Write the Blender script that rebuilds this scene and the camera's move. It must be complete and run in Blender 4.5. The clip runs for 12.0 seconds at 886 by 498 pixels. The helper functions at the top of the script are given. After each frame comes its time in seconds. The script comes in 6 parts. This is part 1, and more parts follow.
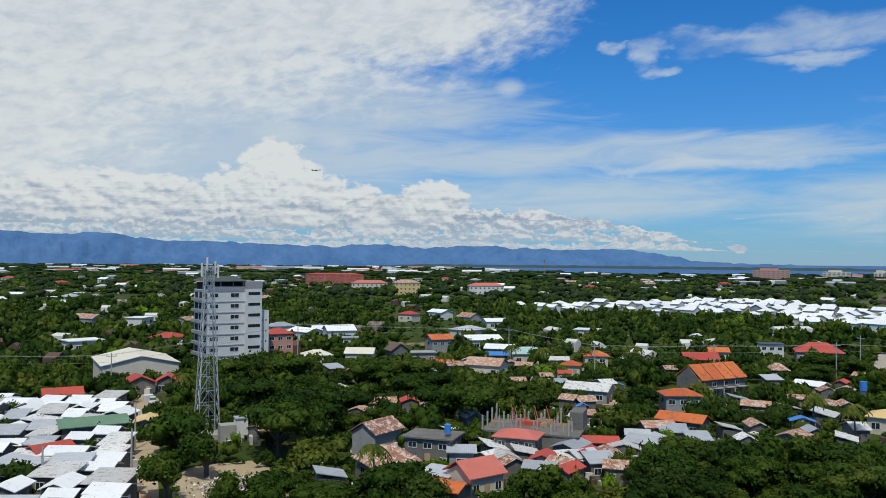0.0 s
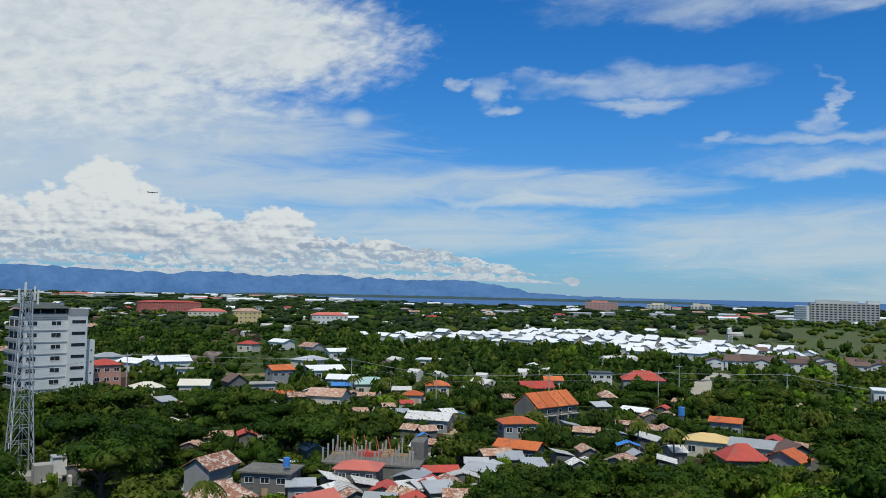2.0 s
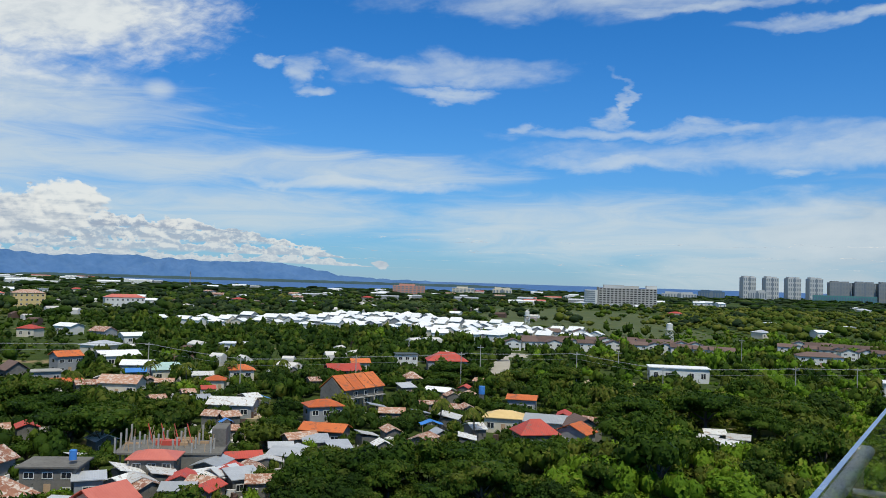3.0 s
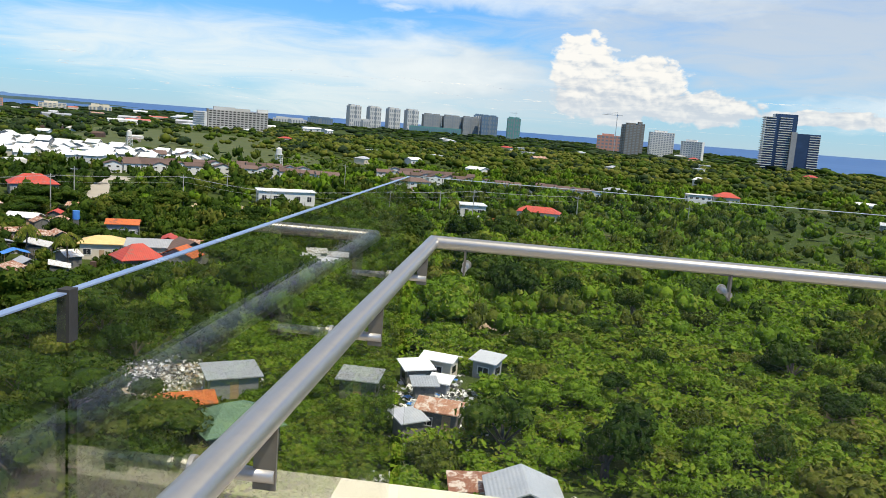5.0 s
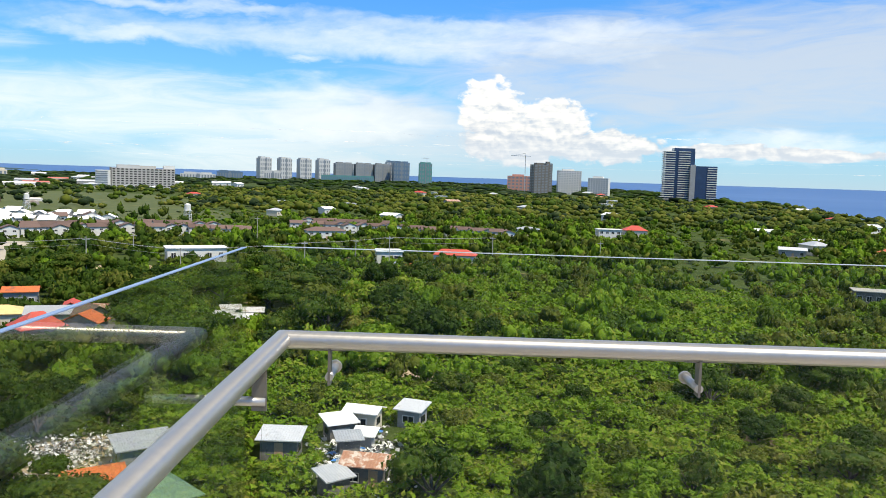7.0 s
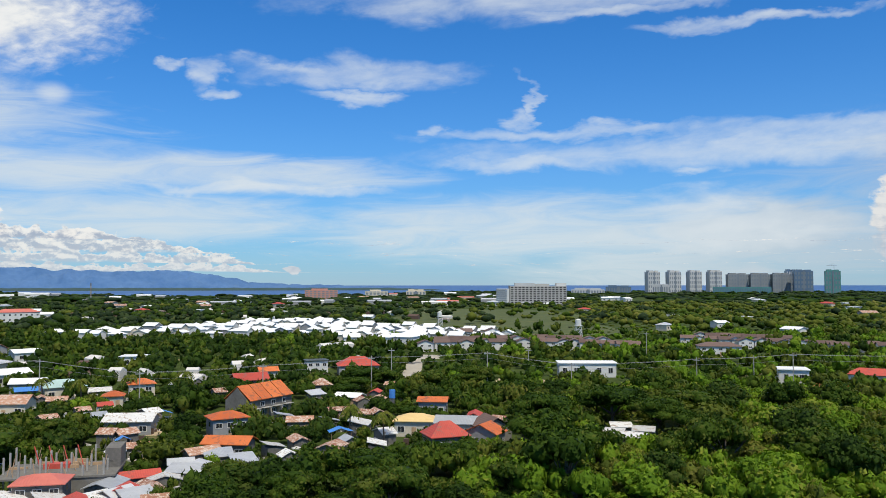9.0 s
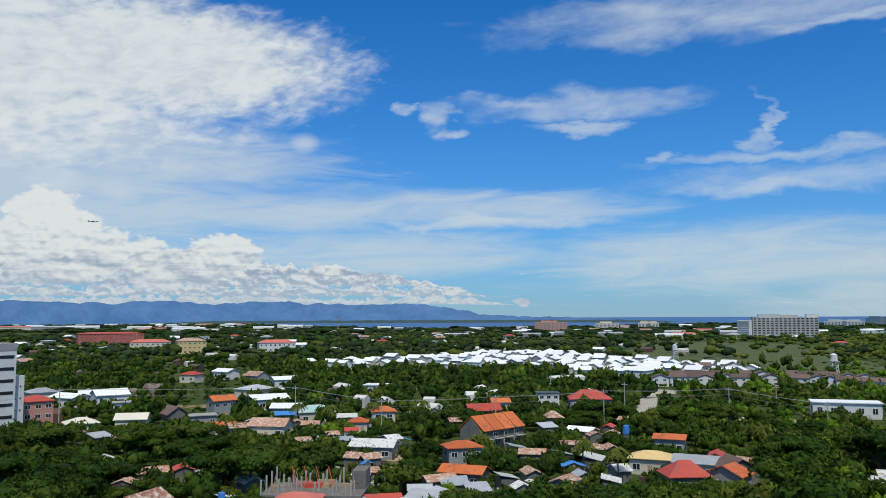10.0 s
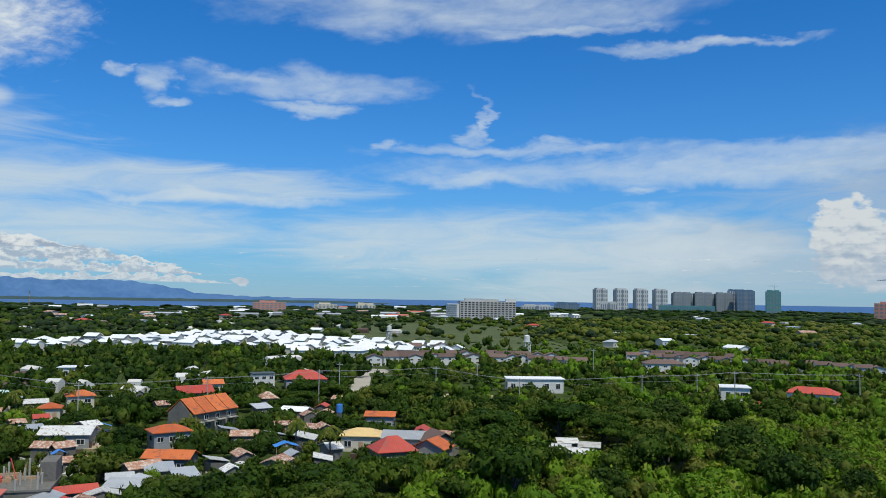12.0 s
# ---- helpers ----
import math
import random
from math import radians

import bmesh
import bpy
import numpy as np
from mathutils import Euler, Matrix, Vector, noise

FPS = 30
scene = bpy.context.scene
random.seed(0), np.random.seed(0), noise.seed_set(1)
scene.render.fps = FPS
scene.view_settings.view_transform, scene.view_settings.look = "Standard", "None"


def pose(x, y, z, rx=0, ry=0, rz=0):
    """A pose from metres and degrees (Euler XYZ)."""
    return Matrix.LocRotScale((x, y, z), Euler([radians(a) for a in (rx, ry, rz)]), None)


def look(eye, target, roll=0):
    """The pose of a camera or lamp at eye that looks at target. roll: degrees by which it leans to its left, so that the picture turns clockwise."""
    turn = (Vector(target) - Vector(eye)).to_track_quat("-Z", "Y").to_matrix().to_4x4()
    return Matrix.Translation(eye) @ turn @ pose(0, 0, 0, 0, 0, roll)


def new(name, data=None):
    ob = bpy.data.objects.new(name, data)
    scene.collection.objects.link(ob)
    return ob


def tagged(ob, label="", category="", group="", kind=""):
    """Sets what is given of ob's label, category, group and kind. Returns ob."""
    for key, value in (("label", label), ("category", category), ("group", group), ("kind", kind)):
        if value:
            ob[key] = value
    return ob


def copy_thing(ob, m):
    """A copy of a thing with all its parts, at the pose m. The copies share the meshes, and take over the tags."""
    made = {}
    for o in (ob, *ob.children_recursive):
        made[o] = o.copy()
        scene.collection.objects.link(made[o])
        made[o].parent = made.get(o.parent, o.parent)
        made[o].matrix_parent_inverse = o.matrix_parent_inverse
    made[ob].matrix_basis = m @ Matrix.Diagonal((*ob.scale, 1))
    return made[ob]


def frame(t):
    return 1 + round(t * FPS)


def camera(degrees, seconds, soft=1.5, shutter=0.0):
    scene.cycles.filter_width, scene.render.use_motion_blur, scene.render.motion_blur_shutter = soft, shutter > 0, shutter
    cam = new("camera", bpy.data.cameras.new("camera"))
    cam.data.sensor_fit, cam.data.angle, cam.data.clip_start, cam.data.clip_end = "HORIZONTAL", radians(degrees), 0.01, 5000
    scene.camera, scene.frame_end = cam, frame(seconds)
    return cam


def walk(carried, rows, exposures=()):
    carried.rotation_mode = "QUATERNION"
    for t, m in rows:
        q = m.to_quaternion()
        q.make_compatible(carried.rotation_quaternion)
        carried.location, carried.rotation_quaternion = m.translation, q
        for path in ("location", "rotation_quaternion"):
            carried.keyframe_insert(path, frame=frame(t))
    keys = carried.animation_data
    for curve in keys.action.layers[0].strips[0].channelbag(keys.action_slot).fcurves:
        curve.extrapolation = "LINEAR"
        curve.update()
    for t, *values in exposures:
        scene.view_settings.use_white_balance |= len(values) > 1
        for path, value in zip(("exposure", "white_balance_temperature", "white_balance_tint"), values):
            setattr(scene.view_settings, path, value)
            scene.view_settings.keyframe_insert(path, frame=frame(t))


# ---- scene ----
# The camera stands on a corner balcony, 33 m above the ground, and pans.
EYE = 33.0
cam = camera(58.0, 12.0, 0.85)
PATH = [
    (0, (-0.238, -1.345, 33.243), (-8.940, 3.579, 33.405), 0.55),
    (0.5, (-0.241, -1.344, 33.245), (-8.916, 3.624, 33.510), 0.80),
    (1, (-0.243, -1.344, 33.248), (-8.719, 3.951, 33.623), 1.10),
    (1.5, (-0.246, -1.343, 33.250), (-8.374, 4.464, 33.724), 1.30),
    (2, (-0.249, -1.342, 33.253), (-7.834, 5.150, 33.815), 1.28),
    (2.5, (-0.252, -1.341, 33.255), (-7.073, 5.950, 33.800), 1.48),
    (3, (-0.254, -1.341, 33.258), (-6.100, 6.762, 33.669), 1.77),
    (3.5, (-0.257, -1.340, 33.260), (-4.806, 7.564, 33.382), 2.40),
    (3.7, (-0.240, -1.275, 33.236), (-4.125, 7.939, 33.141), 2.69),
    (5.3, (0.019, -0.647, 33.029), (-0.909, 9.155, 31.278), 4.87),
    (5.5, (0.007, -0.492, 33.002), (-0.579, 9.316, 31.141), 5.24),
    (6, (-0.027, -0.168, 33.002), (0.213, 9.648, 31.107), 4.99),
    (6.5, (0.000, 0.000, 33.000), (0.306, 9.836, 31.220), 3.42),
    (6.7, (0.052, 0.092, 33.033), (0.120, 9.984, 31.568), 2.68),
    (8.3, (0.040, 1.030, 33.280), (-2.666, 10.646, 33.732), 0.36),
    (8.5, (0.030, 1.200, 33.330), (-3.177, 10.663, 33.746), 0.17),
    (9, (0.000, 1.220, 33.330), (-4.930, 9.909, 33.785), -0.02),
    (9.5, (0.000, 1.220, 33.330), (-6.289, 8.974, 33.900), 0.09),
    (10, (0.000, 1.220, 33.330), (-7.150, 8.160, 34.188), -0.20),
    (10.5, (0.000, 1.220, 33.330), (-7.536, 7.729, 34.247), -0.60),
    (11, (0.000, 1.220, 33.330), (-7.222, 8.094, 34.119), 0.15),
    (11.5, (0.000, 1.220, 33.330), (-5.975, 9.210, 34.014), 0.87),
    (12, (0.000, 1.220, 33.330), (-4.385, 10.185, 33.969), 0.91),
]
walk(cam, [(t, look(eye, target, roll)) for t, eye, target, roll in PATH],
     [(0.0, -0.66, 6300, 7), (1.0, -0.66, 6280, 7), (2.5, -0.60, 6280, 6), (3.0, -0.5, 6450, 7), (3.7, -0.38, 6800, 9), (5.3, 0.08, 7150, 10), (6.1, 0.16, 7200, 10), (6.7, 0.2, 7150, 10),
      (8.3, -0.24, 6750, 10), (9.0, -0.32, 6750, 10), (9.7, -0.48, 6400, 8), (10.5, -0.68, 6250, 6), (11.0, -0.65, 6250, 6), (12.0, -0.52, 6300, 6)])

# ---- world, sky and sun ----
SUN_AZ, SUN_EL = -125.0, 60.0


class Nodes:
    """A short way to write node trees."""

    def __init__(self, tree):
        self.tree = tree
        tree.nodes.clear()

    def add(self, kind):
        return self.tree.nodes.new(kind)

    def link(self, a, b):
        self.tree.links.new(a, b)

    def feed(self, socket, value):
        if isinstance(value, bpy.types.NodeSocket):
            self.link(value, socket)
        else:
            socket.default_value = value

    def math(self, op, a, b=0.0, c=0.0, clamp=False):
        node = self.add("ShaderNodeMath")
        node.operation, node.use_clamp = op, clamp
        for socket, value in zip(node.inputs, (a, b, c)):
            self.feed(socket, value)
        return node.outputs[0]

    def mix(self, fac, a, b, blend="MIX"):
        node = self.add("ShaderNodeMix")
        node.data_type, node.blend_type = "RGBA", blend
        self.feed(node.inputs[0], fac)
        self.feed(node.inputs[6], a)
        self.feed(node.inputs[7], b)
        return node.outputs[2]

    def noise(self, vector, scale, detail=4.0, rough=0.55, distortion=0.0):
        node = self.add("ShaderNodeTexNoise")
        if vector is not None:
            self.link(vector, node.inputs["Vector"])
        node.inputs["Scale"].default_value = scale
        node.inputs["Detail"].default_value = detail
        node.inputs["Roughness"].default_value = rough
        node.inputs["Distortion"].default_value = distortion
        return node.outputs[0]

    def ramp(self, fac, *stops):
        node = self.add("ShaderNodeValToRGB")
        self.feed(node.inputs[0], fac)
        row = node.color_ramp.elements
        while len(row) < len(stops):
            row.new(0.5)
        for spot, (at, colour) in zip(row, stops):
            spot.position, spot.color = at, (*colour, 1.0)
        return node.outputs[0]

    def smooth(self, value, low, high):
        node = self.add("ShaderNodeMapRange")
        node.interpolation_type = "SMOOTHSTEP"
        self.feed(node.inputs[0], value)
        node.inputs[1].default_value, node.inputs[2].default_value = low, high
        return node.outputs[0]

    def vector(self, x, y, z=0.0):
        node = self.add("ShaderNodeCombineXYZ")
        for socket, value in zip(node.inputs, (x, y, z)):
            self.feed(socket, value)
        return node.outputs[0]


world = bpy.data.worlds.new("tropical_sky")
scene.world = world
world.use_nodes = True
W = Nodes(world.node_tree)
sky = W.add("ShaderNodeTexSky")
sky.sky_type, sky.sun_disc = "NISHITA", False
sky.sun_elevation, sky.sun_rotation = radians(SUN_EL), radians(-SUN_AZ)
sky.altitude, sky.air_density, sky.dust_density, sky.ozone_density = 30.0, 1.0, 0.4, 1.2
split = W.add("ShaderNodeSeparateXYZ")
W.link(W.add("ShaderNodeTexCoord").outputs["Generated"], split.inputs[0])
sx, sy, sz = split.outputs
AZ = W.math("MULTIPLY", W.math("ARCTAN2", W.math("MULTIPLY", sx, -1.0), sy), 57.2958)
EL = W.math("MULTIPLY", W.math("ARCSINE", sz), 57.2958)
# Three grains of cloud: billows, long streaks and thin ripples.
billow = W.noise(W.vector(W.math("MULTIPLY", AZ, 0.46), W.math("MULTIPLY", EL, 0.72)), 1.0, 9.0, 0.57, 0.25)


def puffs(east, up):
    """Round cauliflower heads at two sizes, read a little to the side and above if asked."""
    out = 0.0
    for scale, share in ((0.85, 0.62), (2.1, 0.38)):
        node = W.add("ShaderNodeTexVoronoi")
        node.feature = "SMOOTH_F1"
        node.inputs["Smoothness"].default_value = 0.35
        node.inputs["Scale"].default_value = scale
        warp = W.math("MULTIPLY", billow, 1.6)
        W.link(W.vector(W.math("ADD", W.math("ADD", AZ, east), warp), W.math("ADD", W.math("MULTIPLY", W.math("ADD", EL, up), 1.5), warp)), node.inputs["Vector"])
        out = W.math("ADD", out, W.math("MULTIPLY", node.outputs["Distance"], share))
    return W.math("SUBTRACT", 1.0, out)


puff, puff_over = puffs(0.0, 0.0), puffs(-0.12, 0.28)
billow_over = W.noise(W.vector(W.math("ADD", W.math("MULTIPLY", AZ, 0.46), -0.10), W.math("ADD", W.math("MULTIPLY", EL, 0.72), 0.26)), 1.0, 9.0, 0.57, 0.25)
streak = W.noise(W.vector(W.math("ADD", W.math("MULTIPLY", AZ, 0.13), W.math("MULTIPLY", EL, 0.12)), W.math("MULTIPLY", EL, 0.75)), 1.0, 8.0, 0.62, 1.0)
feather = W.noise(W.vector(W.math("ADD", W.math("MULTIPLY", AZ, 0.16), W.math("MULTIPLY", EL, 0.30)), W.math("ADD", W.math("MULTIPLY", EL, 0.62), W.math("MULTIPLY", AZ, -0.05)), 9.0), 1.0, 6.0, 0.5, 0.7)
ripple = W.noise(W.vector(W.math("MULTIPLY", AZ, 0.34), W.math("ADD", W.math("MULTIPLY", EL, 0.75), W.math("MULTIPLY", AZ, 0.14)), 4.0), 1.0, 6.0, 0.55, 0.5)


drift = [W.noise(W.vector(W.math("MULTIPLY", AZ, 0.20), W.math("MULTIPLY", EL, 0.42), at), 1.0, 5.0, 0.56, 0.3) for at in (11.0, 23.0)]
WIND_AZ = W.math("ADD", AZ, W.math("MULTIPLY", W.math("SUBTRACT", drift[0], 0.5), 9.0))
WIND_EL = W.math("ADD", EL, W.math("MULTIPLY", W.math("SUBTRACT", drift[1], 0.5), 3.4))


def bank(az, el, wide, high, torn=False):
    """How far inside an oval of sky a direction lies: 1 at its heart, 0 at the rim. torn: an oval drawn out by the wind."""
    a = W.math("DIVIDE", W.math("SUBTRACT", WIND_AZ if torn else AZ, az), wide)
    e = W.math("DIVIDE", W.math("SUBTRACT", WIND_EL if torn else EL, el), high)
    return W.math("SUBTRACT", 1.0, W.math("ADD", W.math("MULTIPLY", a, a), W.math("MULTIPLY", e, e)))


def joined(*some):
    out = W.math("MAXIMUM", some[0], -1.5)
    for one in some[1:]:
        out = W.math("MAXIMUM", out, one)
    return out


def grained(shape, grain, much, low, high):
    return W.smooth(W.math("ADD", shape, W.math("MULTIPLY", W.math("SUBTRACT", grain, 0.5), much)), low, high)


fleck = W.noise(W.vector(W.math("ADD", W.math("MULTIPLY", AZ, 0.75), W.math("MULTIPLY", EL, 0.45)), W.math("MULTIPLY", EL, 1.5), 6.0), 1.0, 6.0, 0.6, 0.4)
band = W.noise(W.vector(W.math("MULTIPLY", AZ, 0.22), W.math("MULTIPLY", EL, 2.6), 2.0), 1.0, 5.0, 0.55, 0.3)
sheet = joined(bank(86, 16.5, 27, 7.2), bank(67.5, 17.3, 14.5, 4.0), bank(100, 10, 20, 9))
veil = joined(W.math("MULTIPLY", bank(88, 8.5, 35, 6.0), 1.5), bank(68, 10.5, 14, 3.0), bank(44.6, 7.7, 13, 1.3), bank(24.8, 3.9, 16, 2.4), bank(6, 2.7, 14, 2.2), bank(50, 4.6, 14, 1.6),
              bank(13.3, 1.2, 11, 2.0), bank(16.5, 3.6, 9, 2.2), W.math("MULTIPLY", bank(8.5, 3.6, 10, 2.6), 1.5), bank(-14.6, 5.6, 9, 1.8), W.math("MULTIPLY", bank(-20, 7.5, 25, 4.5), 1.2), bank(62, 7.5, 18, 1.8))
wisps = joined(bank(36.2, 14.9, 7.6, 0.95, True), bank(39.5, 15.2, 4.4, 0.5, True), bank(35.2, 13.3, 3.0, 0.45, True), bank(46.0, 14.3, 1.1, 0.85, True), bank(47.9, 15.0, 0.9, 0.35, True), bank(44.8, 13.3, 1.0, 0.4, True), bank(55.8, 12.3, 0.9, 0.65), bank(68.2, 8.5, 1.4, 0.65), bank(72.0, 8.9, 1.8, 0.8),
               bank(42.8, 6.6, 8.5, 0.45, True), bank(23.1, 12.7, 0.55, 1.7, True), bank(23.8, 12.0, 1.1, 0.6, True), bank(30.3, 11.25, 1.0, 0.45, True), bank(8, 9.2, 20, 1.05, True), bank(23.5, 8.6, 6.6, 0.6, True),
               bank(21, 10.8, 9, 0.5, True), bank(0, 10.2, 13, 0.8, True), bank(24, 20.2, 15, 1.6, True), bank(18, 18.9, 8, 0.5, True), bank(11.7, 8.0, 2.2, 0.35, True), bank(12.0, 5.4, 3.6, 1.3, True), bank(9.0, 3.6, 8.0, 1.2, True), bank(-20.9, 2.6, 7, 0.8, True), bank(8, 17.5, 6, 0.4, True))
heaps = joined(bank(-0.9, 4.7, 2.5, 2.35), bank(-5.6, 4.1, 2.5, 1.7), bank(-3.4, 2.7, 5.2, 1.7), bank(-9.0, 2.5, 4.0, 1.2),
               bank(-17.5, 2.3, 5.0, 0.55), bank(-22.5, 2.1, 4.5, 0.45), bank(72.4, 5.0, 3.2, 3.4), bank(73.8, 5.0, 3.6, 1.9), bank(69.0, 4.2, 4.4, 1.7), bank(61.2, 4.2, 2.4, 1.7), bank(64.5, 3.4, 4.5, 1.4),
               bank(84, 4.3, 8.5, 1.7), bank(40.9, 1.0, 0.7, 0.5, True))
# Pale cover above the view, added to whiten the sky's fill light.
overhead = W.math("MULTIPLY", W.smooth(W.math("ADD", EL, W.math("MULTIPLY", W.math("SUBTRACT", streak, 0.5), 20.0)), 26.0, 42.0), 0.72)
sheet_cover = W.math("MULTIPLY", grained(sheet, W.math("ADD", W.math("MULTIPLY", ripple, 0.55), W.math("MULTIPLY", fleck, 0.45)), 2.1, -0.5, 0.7), 0.95)
veil_cover = W.math("MULTIPLY", grained(veil, streak, 2.5, -0.7, 1.35), 0.8)
wisp_cover = W.math("MULTIPLY", grained(wisps, W.math("ADD", W.math("MULTIPLY", feather, 0.7), W.math("MULTIPLY", fleck, 0.3)), 3.2, -0.95, 2.4), 0.85)
heap_cover = grained(heaps, W.math("ADD", W.math("MULTIPLY", billow, 0.80), W.math("MULTIPLY", puff, 0.24)), 3.3, -0.05, 0.36)
haze = W.math("MULTIPLY", W.math("POWER", 2.718, W.math("MULTIPLY", W.math("MAXIMUM", EL, 0.0), -0.155)), 0.68)
blue = W.mix(1.0, sky.outputs[0], (0.13, 0.93, 1.84, 1.0), "MULTIPLY")
tone = W.mix(haze, blue, (6.2, 7.4, 8.6, 1.0))
tone = W.mix(overhead, tone, (7.2, 7.2, 7.0, 1.0))
tone = W.mix(veil_cover, tone, W.mix(W.smooth(AZ, -8.0, 24.0), (6.0, 6.9, 8.0, 1.0), (8.5, 9.5, 10.1, 1.0)))
tone = W.mix(sheet_cover, tone, W.mix(W.smooth(W.math("ADD", W.math("MULTIPLY", ripple, 0.5), W.math("MULTIPLY", fleck, 0.5)), 0.32, 0.62), (8.6, 9.2, 9.8, 1.0), (11.0, 11.3, 11.3, 1.0)))
tone = W.mix(wisp_cover, tone, (9.0, 9.9, 10.6, 1.0))


def cloud_row(under, az0, az1, base, high, scale, seed, white, shade):
    """A row of fair-weather clouds: level grey bases, heaped white tops, smaller towards the horizon."""
    stretch = lambda east, up: W.vector(W.math("MULTIPLY", W.math("ADD", AZ, east), scale), W.math("MULTIPLY", W.math("ADD", EL, up), scale * 1.5), seed)
    lumps, lumps_over = (W.noise(stretch(east, up), 1.0, 6.0, 0.6, 0.2) for east, up in ((0.0, 0.0), (-0.12 / scale, 0.24 / scale)))
    swell = W.noise(W.vector(W.math("MULTIPLY", AZ, scale * 0.42), seed * 3.7), 1.0, 3.0, 0.6)
    ends = W.math("MULTIPLY", W.smooth(AZ, az0, az0 + 6.0), W.math("SUBTRACT", 1.0, W.smooth(AZ, az1 - 3.0, az1)))
    reach = W.math("MAXIMUM", W.math("MULTIPLY", W.math("MULTIPLY", W.math("SUBTRACT", swell, 0.22), 2.4 * high), ends), 0.01)
    level = W.math("DIVIDE", W.math("SUBTRACT", EL, W.math("ADD", base, W.math("MULTIPLY", W.math("SUBTRACT", band, 0.5), 0.5 * high))), reach)
    cover = W.math("MULTIPLY", W.smooth(level, -0.05, 0.16), W.math("SUBTRACT", 1.0, W.smooth(W.math("ADD", level, W.math("MULTIPLY", W.math("SUBTRACT", lumps, 0.5), 1.9)), 0.8, 0.98)))
    glow = W.math("ADD", W.math("MULTIPLY", level, 0.75), W.math("MULTIPLY", W.math("SUBTRACT", lumps, lumps_over), 3.4))
    glow = W.math("ADD", glow, W.math("MULTIPLY", W.math("SUBTRACT", band, 0.5), 1.2))
    return W.mix(W.math("MULTIPLY", cover, 0.93), under, W.mix(W.smooth(glow, -0.05, 0.75), (*shade, 1.0), (*white, 1.0)))


tone = cloud_row(tone, 40, 110, 0.9, 0.9, 1.5, 1.0, (9.0, 9.5, 9.9), (6.8, 7.7, 8.8))
tone = cloud_row(tone, 42, 110, 1.5, 1.5, 1.15, 2.0, (9.8, 10.1, 10.2), (5.8, 6.9, 8.3))
tone = cloud_row(tone, 45, 110, 2.2, 1.9, 0.9, 3.0, (10.4, 10.6, 10.5), (5.4, 6.4, 7.8))
tone = cloud_row(tone, 50, 115, 3.0, 2.2, 0.7, 4.0, (10.8, 10.9, 10.8), (4.8, 5.7, 7.2))
lit = W.math("ADD", W.math("ADD", W.math("ADD", W.math("MULTIPLY", W.math("SUBTRACT", billow, billow_over), 2.8), W.math("MULTIPLY", W.math("SUBTRACT", puff, puff_over), 1.0)), W.math("MULTIPLY", W.math("SUBTRACT", band, 0.5), 1.7)), W.math("MULTIPLY", W.math("SUBTRACT", EL, 3.4), 0.20))
heap_tone = W.mix(W.smooth(lit, -0.75, 0.55), (5.2, 6.2, 7.6, 1.0), W.mix(W.smooth(AZ, 2.0, 30.0), (9.6, 9.8, 9.9, 1.0), (11.2, 11.3, 11.1, 1.0)))
heap_tone = W.mix(W.math("MULTIPLY", W.math("SUBTRACT", 1.0, W.smooth(EL, 1.2, 3.6)), 0.55), heap_tone, (7.0, 7.9, 9.0, 1.0))
tone = W.mix(W.math("MULTIPLY", heap_cover, 0.95), tone, heap_tone)
back = W.add("ShaderNodeBackground")
W.link(tone, back.inputs[0])
back.inputs[1].default_value = 0.1
W.link(back.outputs[0], W.add("ShaderNodeOutputWorld").inputs[0])

sun = new("sun", bpy.data.lights.new("sun", "SUN"))
sun.data.energy, sun.data.angle, sun.data.color = 4.6, radians(0.53), (1.0, 0.95, 0.82)
sun.matrix_world = look((0, 0, 0), (math.sin(radians(SUN_AZ)) * math.cos(radians(SUN_EL)),
                                    -math.cos(radians(SUN_AZ)) * math.cos(radians(SUN_EL)), -math.sin(radians(SUN_EL))))

